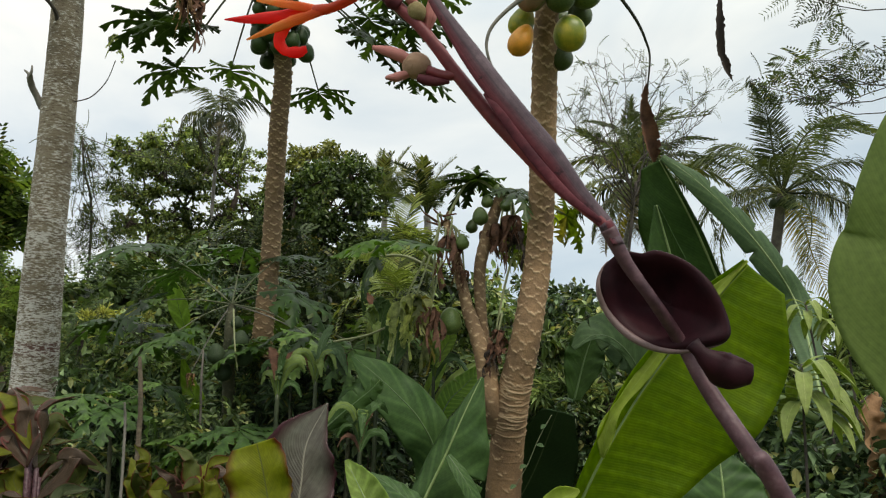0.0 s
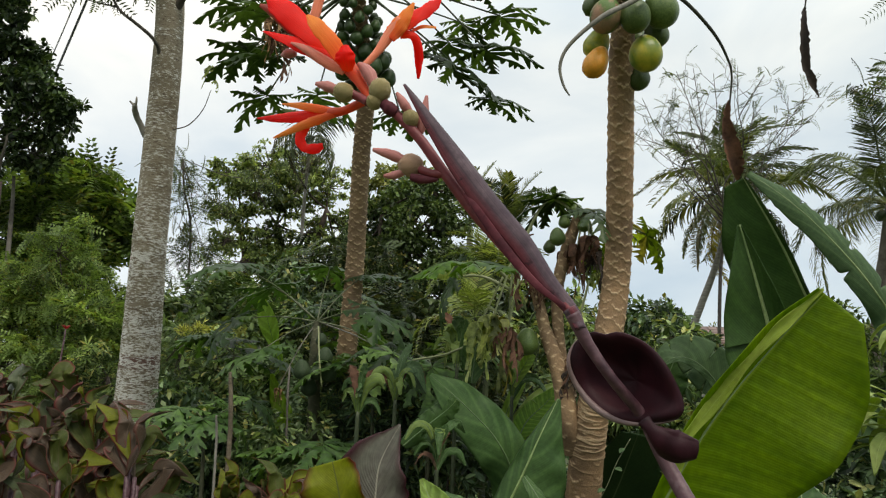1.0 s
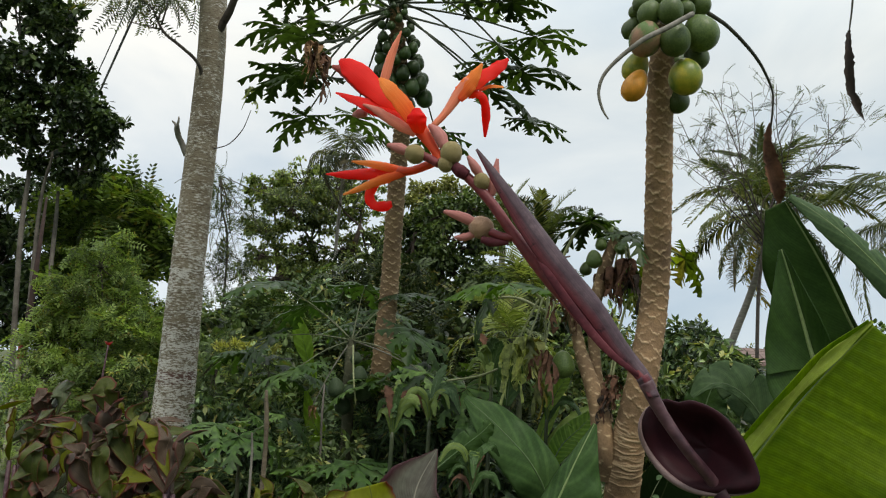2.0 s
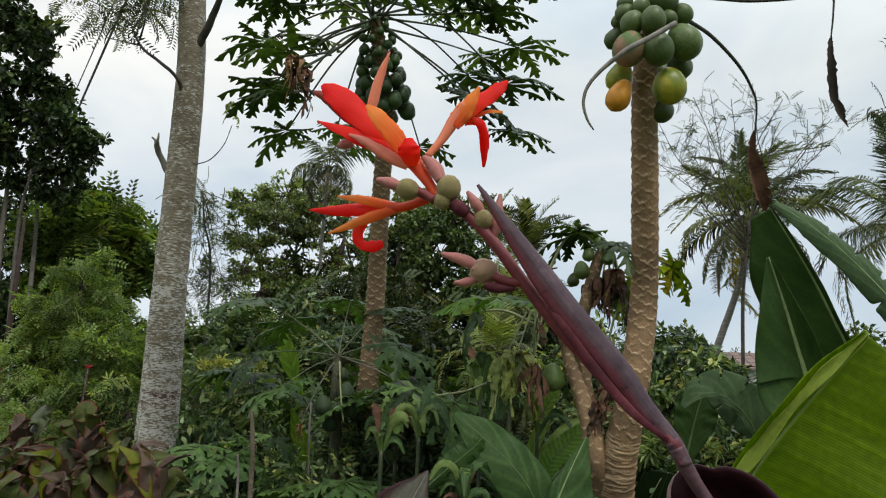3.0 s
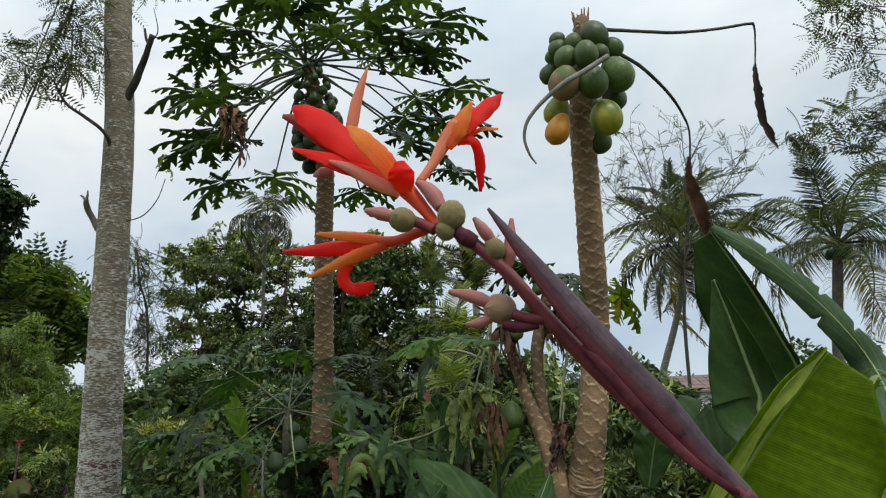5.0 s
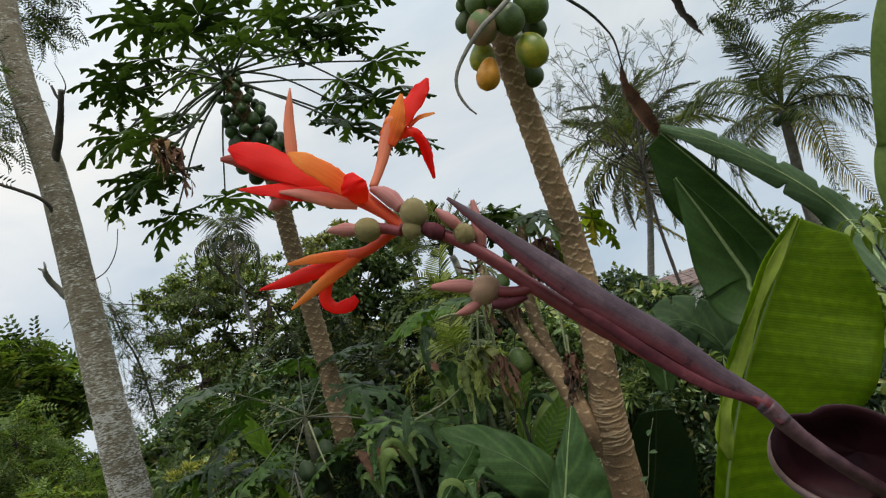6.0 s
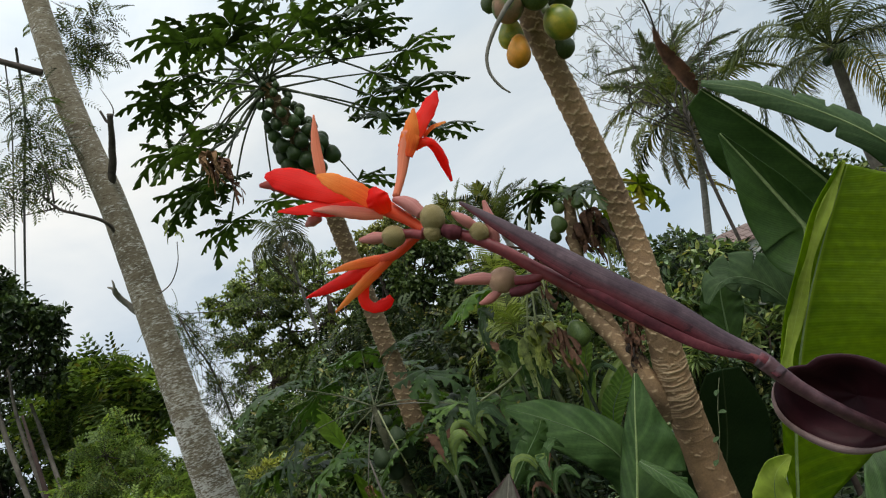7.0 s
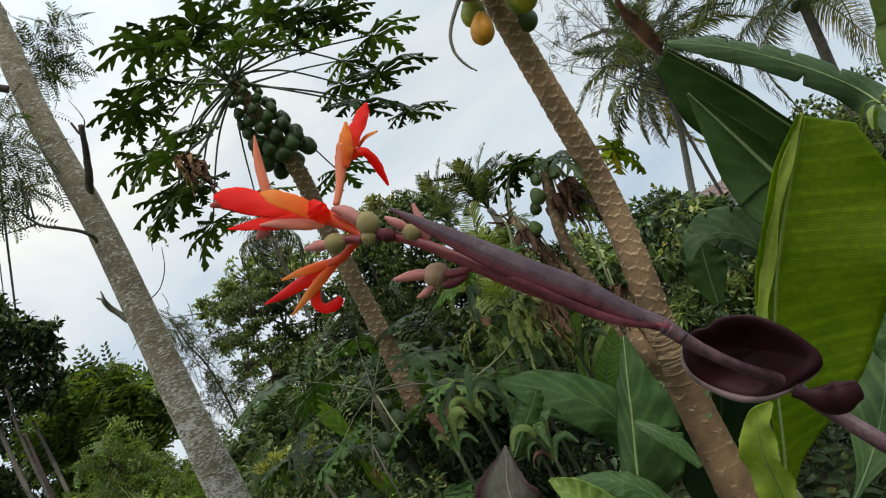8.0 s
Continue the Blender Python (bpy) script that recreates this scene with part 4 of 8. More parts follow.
# ---- papaya parts ----


def lobed_leaf(seed, lobes=9, spread=2.5, wide_by=1.0):
    """A papaya leaf: broad round its hub, then deep main lobes, each cut again into blunt fingers; 1 to the longest tip, drooping outwards."""
    rng = np.random.default_rng(seed)
    pieces = []
    y = np.linspace(0, 1, 30)
    for k in range(lobes):
        a = (k / (lobes - 1) - 0.5) * 2 * spread + rng.normal() * 0.05
        long = (1 - 0.40 * abs(a / spread) ** 1.4) * rng.uniform(0.88, 1.06)
        hang, lift = rng.uniform(0.10, 0.34), rng.uniform(-0.05, 0.06)
        sides = []
        for side in (0, 1):
            w = np.where(y < 0.30, 0.34 * y, 0.045 + 0.057 * np.exp(-(((y - 0.30) / 0.10) ** 2))) + 0.012 * np.sin(np.pi * y)
            fwd = np.zeros(30)
            for at, tall, wide in ((0.47, 0.11, 0.052), (0.66, 0.13, 0.050), (0.83, 0.085, 0.045), (0.95, 0.03, 0.05)):
                b = tall * rng.uniform(0.7, 1.25) * np.exp(-(((y - at - rng.uniform(-0.03, 0.03)) / wide) ** 4))
                w, fwd = w + b, fwd + 0.62 * b
            sides.append((wide_by * w * np.clip((1 - y) * 12, 0.04, 1) ** 0.6, y + fwd * (1 - y**6)))
        (left, y_left), (right, y_right) = sides
        v, f, uv = [], [], []
        c, s = math.cos(a), math.sin(a)
        for sy, l, yl, r, yr in zip(y, left, y_left, right, y_right):
            for x, yy in ((-l, yl), (0.0, sy), (r, yr)):
                px, py = (x * c + yy * s) * long, (yy * c - x * s) * long
                rad = math.hypot(px, py)
                v.append((px, py, lift * rad - hang * rad**2.4 + 0.03 * math.sin(7 * rad + k) - abs(x) * (0.25 + 0.3 * rad)))
                uv.append((x + 0.5, yy))
        for i in range(len(y) - 1):
            b = i * 3
            f += [(b, b + 1, b + 4, b + 3), (b + 1, b + 2, b + 5, b + 4)]
        pieces.append((np.array(v), np.array(f), np.array(uv)))
    return fast_mesh("lobed_leaf", *joined(*pieces))


LOBED = [lobed_leaf(k) for k in range(8)]


def droopy_leaf(seed):
    """A wilted papaya leaf: its lobes hang folded and crumpled below the hub."""
    rng = np.random.default_rng(seed)
    me = lobed_leaf(seed + 40, 7, 2.7)
    v = np.empty(len(me.vertices) * 3, np.float32)
    me.vertices.foreach_get("co", v)
    v = v.reshape(-1, 3)
    r, a = np.hypot(v[:, 0], v[:, 1]), np.arctan2(v[:, 1], v[:, 0])
    rho = 0.07 + 0.13 * np.sin(np.minimum(r * 2.2, 1.9)) + 0.05 * np.sin(9 * r + 2 * a) + 0.045 * np.sin(7 * a + 3 * seed)
    rho = np.where(r < 0.12, r, rho)
    a = a + 0.35 * np.sin(6 * r + seed)
    drop = np.maximum(0, r - 0.10) * (0.85 + 0.3 * np.sin(2.0 * a + seed)) + 0.05 * np.sin(14 * r + 5 * a)
    v[:, 0], v[:, 1], v[:, 2] = rho * np.cos(a), rho * np.sin(a), -drop
    me.vertices.foreach_set("co", v.ravel())
    me.update()
    return me


BROAD_LOBED = [lobed_leaf(60 + k, 7, 2.5, 1.7) for k in range(2)]
DROOPY = [droopy_leaf(k) for k in range(3)]
FRUIT_LONG = fast_mesh("papaya_fruit", *lathe([(0.0, 1.0), (0.28, 0.93), (0.62, 0.6), (0.85, 0.1), (0.93, -0.35), (0.72, -0.82), (0.3, -1.05), (0.0, -1.16)], 20, 0.025))
FRUIT_ROUND = fast_mesh("papaya_fruit", *lathe([(0.0, 0.92), (0.35, 0.86), (0.78, 0.5), (0.98, 0.0), (0.86, -0.52), (0.45, -0.88), (0.0, -0.98)], 20, 0.025))


def fruit(parent, at, radius, mat, tilt=(0, 0), long=True, label="", stretch=1.0):
    me = (FRUIT_LONG if long else FRUIT_ROUND).copy()
    me.materials.clear()
    m = Matrix.Translation(at) @ Matrix.Rotation(tilt[0], 4, "X") @ Matrix.Rotation(tilt[1], 4, "Y") @ Matrix.Rotation(at[0] * 40, 4, "Z") @ Matrix.Scale(radius * 1.14, 4) @ Matrix.Diagonal((1, 1, stretch, 1))
    return part("fruit", me, mat, parent, label, m)


def leaf_on_stalk(parent, apex, hub, size, mat, stalk_mat, rng, radius=0.011, sag=0.06, dip=0.35, meshes=None, label=""):
    """A leaf stalk from the apex to the hub, and the blade that spreads beyond it."""
    apex, hub = np.asarray(apex, float), np.asarray(hub, float)
    far = np.linalg.norm(hub - apex)
    mid = (apex + hub) / 2 + np.array([0, 0, sag * far])
    stalk = part("leaf_stalk", fast_mesh("leaf_stalk", *tube([apex, mid, hub], [radius * 1.3, radius, radius * 0.8], 8, 12)), stalk_mat, parent)
    out = Vector(hub - apex)
    out.z *= 0.25
    out = out.normalized() if out.length > 1e-3 else Vector((0, -1, 0))
    yy = (out + Vector((rng.normal() * 0.3, rng.normal() * 0.3, -dip + rng.normal() * 0.12))).normalized()
    zz = (UP + Vector((rng.normal() * 0.08, rng.normal() * 0.08, 0))).normalized()
    xx = yy.cross(zz).normalized()
    zz = xx.cross(yy)
    m = Matrix(((xx.x, yy.x, zz.x, hub[0]), (xx.y, yy.y, zz.y, hub[1]), (xx.z, yy.z, zz.z, hub[2]), (0, 0, 0, 1))) @ Matrix.Scale(size, 4)
    me = (meshes or LOBED)[rng.integers(len(meshes or LOBED))].copy()
    part("leaf", me, mat, parent, label, m)
    return stalk


# ---- the grey-barked tree ----


def grey_tree():
    rng = np.random.default_rng(4)
    base = (-3.32, 5.52, 0.0)
    tree = thing("tall_tree", base, "tall straight tree with smooth grey lichen-blotched bark and cut branches", "tree")
    line = [(-3.36, 5.56, -0.1), (-3.311, 5.530, 1.164), (-3.112, 5.166, 2.320), (-2.976, 4.932, 3.125), (-2.850, 4.701, 3.916), (-2.805, 4.507, 4.720), (-2.728, 4.400, 5.510), (-2.748, 4.428, 5.731), (-3.0, 4.6, 8.2)]
    v, f, uv = tube(line, [0.19, 0.163, 0.128, 0.114, 0.101, 0.092, 0.086, 0.08, 0.06], 40, 240, 0.012)
    part("trunk", fast_mesh("trunk", v, f, uv), grey_bark, tree, "grey trunk blotched with pale lichen")
    # limbs
    arm = part("branch", fast_mesh("branch", *tube([(-2.877, 4.712, 3.940), (-2.767, 4.633, 4.067), (-2.668, 4.562, 4.158), (-2.544, 4.461, 4.300), (-2.459, 4.376, 4.395)], [0.034, 0.030, 0.026, 0.022, 0.018], 14, 34, 0.10)), branch_bark, tree, "thick sawn-off limb")
    part("twig", fast_mesh("twig", *tube([(-2.500, 4.433, 4.352), (-2.523, 4.420, 4.390), (-2.532, 4.400, 4.468)], [0.012, 0.01, 0.008], 8)), branch_bark, arm)
    part("twig", fast_mesh("twig", *tube([(-2.482, 4.412, 4.364), (-2.442, 4.416, 4.452), (-2.484, 4.416, 4.635)], [0.006, 0.004, 0.002], 6)), branch_bark, arm)
    bent = part("branch", fast_mesh("branch", *tube([(-2.879, 4.792, 3.617), (-2.893, 4.709, 3.691), (-2.875, 4.609, 3.767), (-2.899, 4.531, 3.817), (-2.968, 4.435, 3.872), (-3.030, 4.363, 3.919), (-3.089, 4.330, 4.017)], [0.024, 0.018, 0.014, 0.012, 0.011, 0.010, 0.007], 10, 44, 0.12)), branch_bark, tree, "thin dark bent branch")
    for pts in ([(-3.045, 4.355, 3.941), (-3.149, 4.336, 3.960), (-3.291, 4.309, 3.990)], [(-3.081, 4.333, 4.009), (-3.064, 4.222, 4.045), (-3.150, 4.096, 4.088), (-3.333, 4.052, 4.161)],
                [(-3.074, 4.334, 4.009), (-3.077, 4.359, 4.117), (-3.043, 4.371, 4.296), (-3.016, 4.317, 4.528)], [(-3.051, 4.345, 3.979), (-2.949, 4.229, 4.083), (-2.963, 4.181, 4.269)]):
        part("twig", fast_mesh("twig", *tube(pts, [0.007, 0.005, 0.003], 6, 14)), branch_bark, bent)
    part("branch", fast_mesh("branch", *tube([(-3.057, 4.877, 3.177), (-3.084, 4.833, 3.252), (-3.090, 4.764, 3.317), (-3.064, 4.707, 3.353)], [0.028, 0.024, 0.021, 0.017], 10, 16, 0.12)), pale_bark, tree, "short broken grey stub")
    for pts in ([(-3.064, 4.710, 3.350), (-3.085, 4.700, 3.372), (-3.098, 4.690, 3.385)], [(-3.062, 4.706, 3.345), (-3.045, 4.690, 3.380), (-3.040, 4.680, 3.412)]):
        part("twig", fast_mesh("twig", *tube(pts, [0.012, 0.009, 0.005], 8, 8, 0.1)), pale_bark, tree)
    part("branch", fast_mesh("branch", *tube([(-2.879, 4.430, 4.973), (-2.962, 4.354, 5.035), (-3.123, 4.203, 5.152)], [0.03, 0.024, 0.02], 10, 16, 0.05)), branch_bark, tree)
    part("tendril", fast_mesh("tendril", *tube([(-2.813, 4.830, 3.210), (-2.673, 4.791, 3.235), (-2.521, 4.690, 3.310), (-2.411, 4.576, 3.412)], [0.004, 0.004, 0.003], 6, 20)), branch_bark, tree)
    # feathery foliage round the upper twigs
    spots = np.array([(-3.389, 4.044, 4.160), (-3.205, 4.088, 4.088), (-3.135, 4.166, 4.231), (-3.178, 4.202, 4.063), (-3.057, 4.321, 4.489), (-2.981, 4.360, 4.373), (-3.025, 4.296, 4.188), (-3.011, 4.279, 4.683), (-2.929, 4.390, 4.702),
                      (-2.750, 4.655, 5.246), (-2.757, 4.598, 5.528), (-2.737, 4.780, 5.140), (-2.710, 4.699, 5.364), (-3.070, 4.691, 5.072), (-3.230, 4.572, 4.393), (-2.970, 4.513, 4.371), (-3.158, 4.536, 4.683), (-2.590, 4.896, 5.527), (-2.684, 4.922, 5.275)])
    blobs = np.hstack([spots, np.full((len(spots), 1), 0.2)])
    at, way, face, size = cloud(rng, blobs, 430, (0.12, 0.22), 0.5, 0.0)
    part("foliage", scatter("foliage", at, way, face, size, AIRY), grey_fern_mat, tree, "sparse feathery grey-green leaves")
    high = [(-3.6 + 1.6 * rng.random(), 4.2 + 1.2 * rng.random(), 7.4 + 1.6 * rng.random(), 0.5) for k in range(10)]
    at, way, face, size = cloud(rng, high, 260, (0.3, 0.5), 0.4, 0.1)
    part("foliage", scatter("foliage", at, way, face, size, AIRY), grey_fern_mat, tree)
    return tree


grey_tree()


# ---- papaya in the middle distance, with its full crown ----


def crowned_papaya():
    rng = np.random.default_rng(11)
    apex = np.array((-1.271, 4.147, 3.929))
    tree = thing("papaya_tree", (-1.50, 5.12, 0.0), "papaya tree with scarred brown trunk, umbrella crown and clustered green fruit", "tree", "papaya trees")
    line = [(-1.52, 5.15, -0.05), (-1.485, 5.081, 1.080), (-1.412, 4.920, 1.689), (-1.389, 4.901, 2.264), (-1.326, 4.675, 2.995), (-1.281, 4.533, 3.382), tuple(apex)]
    part("trunk", scarred_trunk("trunk", line, [0.085, 0.074, 0.066, 0.062, 0.058, 0.055, 0.04], 0.0075, 0.026, 0.0105, 3, 44, 0.0045), papaya_bark_far, tree, "brown trunk ringed with pale leaf scars")
    hubs = [(-1.831, 3.885, 4.004), (-1.840, 4.319, 4.346), (-1.713, 4.825, 4.473), (-2.076, 4.510, 4.279), (-1.231, 3.573, 3.925), (-0.938, 3.462, 3.699), (-0.834, 3.817, 4.004), (-0.681, 4.227, 4.111), (-0.473, 4.504, 4.369),
            (-0.985, 4.947, 4.393), (-0.530, 4.185, 3.947), (-1.393, 4.813, 4.699), (-1.482, 3.690, 4.147), (-0.634, 3.812, 4.133), (-2.035, 4.208, 3.845), (-1.680, 3.806, 3.570), (-1.951, 4.860, 4.198), (-1.942, 4.106, 3.473),
            (-1.616, 3.779, 3.297), (-2.132, 4.722, 3.817), (-0.710, 4.968, 4.043), (-0.403, 4.532, 3.877), (-0.437, 4.113, 3.454), (-0.626, 4.017, 3.317), (-0.439, 4.468, 3.279), (-1.907, 4.367, 3.281), (-1.740, 4.863, 3.471), (-1.119, 4.882, 3.326), (-1.014, 4.279, 4.550), (-1.512, 3.979, 4.311), (-1.167, 3.641, 4.062), (-0.815, 4.092, 4.064), (-0.656, 4.447, 4.101), (-0.729, 4.526, 3.692)]
    for hub in hubs:
        leaf_on_stalk(tree, apex + rng.normal(size=3) * 0.02 + np.array([0, 0, rng.uniform(-0.05, 0.12)]), hub, rng.uniform(0.29, 0.38), papaya_leaf_mat, petiole_mat, rng, 0.0062, rng.uniform(-0.02, 0.13), 0.02)
    for hub, mat, size in (((-1.492, 3.444, 3.346), tan_dead_mat, 0.26), ((-1.470, 3.497, 3.305), dead_leaf_mat, 0.30)):
        m = Matrix.Translation(hub) @ Matrix.Scale(size, 4)
        part("dead_leaf", DROOPY[0 if mat is dead_leaf_mat else 2].copy(), mat, tree, "shrivelled brown hanging leaf", m)
        part("leaf_stalk", fast_mesh("leaf_stalk", *tube([tuple(apex), (-1.498, 4.106, 3.721), hub], [0.012, 0.009, 0.007], 8, 12)), petiole_mat, tree)
    m = Matrix.Translation((-2.312, 4.362, 3.489)) @ Matrix.Scale(0.2, 4)
    part("leaf", DROOPY[1].copy(), wilted_leaf_mat, tree, "small pale drooping leaf", m)
    # fruit packed round the stem under the crown, its shade put into their colour
    axis = np.array(line[5]) - apex
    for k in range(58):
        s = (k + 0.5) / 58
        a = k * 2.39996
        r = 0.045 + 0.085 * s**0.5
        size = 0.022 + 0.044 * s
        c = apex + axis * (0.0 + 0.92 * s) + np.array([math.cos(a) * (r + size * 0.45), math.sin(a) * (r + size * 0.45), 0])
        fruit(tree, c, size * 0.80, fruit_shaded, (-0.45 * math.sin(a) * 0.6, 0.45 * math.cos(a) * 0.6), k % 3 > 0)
    return tree


crowned_papaya()


# ---- bare-topped papaya with big fruit, near the flower ----


def bare_papaya():
    rng = np.random.default_rng(5)
    tree = thing("papaya_tree", (0.13, 3.72, 0.0), "leafless papaya tree with net-scarred trunk and clustered ripening fruit", "tree", "papaya trees")
    line = [(0.10, 3.74, -0.05), (0.151, 3.712, 0.893), (0.181, 3.603, 1.329), (0.239, 3.508, 1.676), (0.291, 3.499, 2.072), (0.287, 3.295, 2.553), (0.274, 3.083, 2.979), (0.293, 2.951, 3.310), (0.294, 2.940, 3.357)]
    part("trunk", scarred_trunk("trunk", line, [0.11, 0.085, 0.078, 0.068, 0.062, 0.058, 0.053, 0.036, 0.02], 0.0095, 0.037, 0.0060, 8, 60, 0.0042, 1.30), papaya_bark, tree, "tan trunk with a net of raised leaf scars")
    for k in range(14):
        a = k * 2.4
        b = np.array((0.293, 2.947, 3.328)) + np.array([0.025 * math.cos(a), 0.025 * math.sin(a), 0])
        part("stump", fast_mesh("stump", *tube([b, b + np.array([0.012 * math.cos(a), 0.012 * math.sin(a), rng.uniform(0.04, 0.085)])], [0.006, 0.003], 6, 4)), tan_dead_mat, tree)
    for at, r, mat, tilt, long, label in (
        ((0.334, 2.898, 3.255), 0.056, fruit_green, (0.3, -0.5), False, ""), ((0.245, 2.874, 3.217), 0.036, fruit_green, (0.2, 0.3), False, ""),
        ((0.183, 2.898, 3.251), 0.030, fruit_green, (0.1, 1.0), False, ""), ((0.181, 2.889, 3.204), 0.036, fruit_green, (0.1, 0.7), False, ""),
        ((0.208, 2.847, 3.136), 0.045, fruit_green, (0.3, 0.4), False, ""), ((0.286, 2.818, 3.130), 0.049, fruit_green, (0.4, 0.0), False, ""),
        ((0.413, 2.940, 3.215), 0.041, fruit_green, (0.2, -0.8), False, ""), ((0.355, 2.881, 3.166), 0.032, fruit_green, (0.2, -0.4), False, ""), ((0.159, 2.931, 3.191), 0.028, fruit_green, (0.1, 0.9), False, ""),
        ((0.147, 2.945, 3.126), 0.040, fruit_green, (0.2, 0.6), True, ""), ((0.192, 2.833, 3.019), 0.061, fruit_scarred, (0.3, 0.25), False, "green fruit with a brown blemish"),
        ((0.306, 2.830, 3.012), 0.058, fruit_green, (0.4, -0.1), False, ""), ((0.412, 2.893, 3.067), 0.066, fruit_green, (0.1, -0.5), False, ""),
        ((0.407, 3.026, 3.034), 0.052, fruit_green, (0.1, -0.3), True, ""), ((0.165, 2.967, 2.965), 0.054, fruit_ripe, (0.0, 0.35), True, "green fruit turning yellow"),
        ((0.160, 2.910, 2.857), 0.050, fruit_orange, (0.0, 0.45), True, "ripe orange fruit"), ((0.356, 2.909, 2.887), 0.064, fruit_ripe, (0.1, -0.15), False, "round fruit turning yellow"),
        ((0.344, 3.137, 2.886), 0.052, fruit_green, (-0.1, -0.15), True, ""), ((0.283, 3.083, 3.193), 0.05, fruit_green, (-0.4, 0.1), False, ""), ((0.345, 3.174, 3.069), 0.05, fruit_green, (-0.4, -0.1), True, ""),
    ):
        fruit(tree, at, r * 0.95, mat, tilt, long, label, 1.25 if mat is fruit_orange else 1.15)
    part("leaf_stalk", fast_mesh("leaf_stalk", *tube([(0.364, 2.758, 3.080), (0.267, 2.712, 3.004), (0.175, 2.664, 2.934), (0.088, 2.669, 2.865), (0.033, 2.677, 2.803), (0.014, 2.690, 2.740), (0.029, 2.708, 2.678), (0.053, 2.720, 2.640)],
         [0.011, 0.0105, 0.010, 0.008, 0.007, 0.006, 0.005, 0.003], 8, 40, 0.05)), dry_petiole_mat, tree, "dry grey curling leaf stalk")
    part("leaf_stalk", fast_mesh("leaf_stalk", *tube([(0.433, 2.948, 3.192), (0.548, 3.028, 3.146), (0.685, 3.214, 3.100), (0.762, 3.342, 3.050), (0.798, 3.413, 2.993), (0.805, 3.497, 2.869)],
         [0.009, 0.008, 0.007, 0.006, 0.005, 0.004], 8, 36, 0.05)), dark_petiole_mat, tree, "dry dark arching leaf stalk")
    part("leaf_stalk", fast_mesh("leaf_stalk", *tube([(0.380, 2.917, 3.288), (0.517, 2.920, 3.267), (0.676, 2.927, 3.248), (0.833, 2.928, 3.247), (0.966, 2.924, 3.255), (0.991, 2.929, 3.248), (0.993, 2.944, 3.187), (0.986, 2.968, 3.086)],
         [0.009, 0.0075, 0.007, 0.0065, 0.006, 0.005, 0.0035, 0.003], 8, 60, 0.09)), dark_petiole_mat, tree, "long dry leaf stalk broken at its end")
    part("dead_leaf", fast_mesh("dead_leaf", *blade([(0.986, 2.967, 3.091), (0.979, 2.966, 3.010), (0.987, 2.997, 2.887), (1.009, 3.020, 2.809), (1.053, 3.043, 2.740)], [0.006, 0.014, 0.019, 0.019, 0.022, 0.004], (-0.4, -1, 0), 0.5, 0.18, 3, 6, 90, (0.3, 0.3), 0.9, ((0.68, 1), (0.72, 1), (0.86, -1), (0.9, -1)), ragged=0.35)),
         black_dead_mat, tree, "twisted blackened dead leaf")
    part("dead_leaf", fast_mesh("dead_leaf", *blade([(0.803, 3.490, 2.895), (0.796, 3.508, 2.817), (0.811, 3.536, 2.713), (0.840, 3.566, 2.609), (0.858, 3.608, 2.536)], [0.006, 0.022, 0.034, 0.04, 0.035, 0.01], (-0.5, -1, 0), 0.7, 0.16, 4, 6, 80, (0.4, 0.4), 0.7, ((0.5, 1), (0.7, -1)), ragged=0.28)),
         dead_leaf_mat, tree, "folded dark brown dead leaf")
    return tree


bare_papaya()


# ---- forked papaya stems with wilting leaves ----


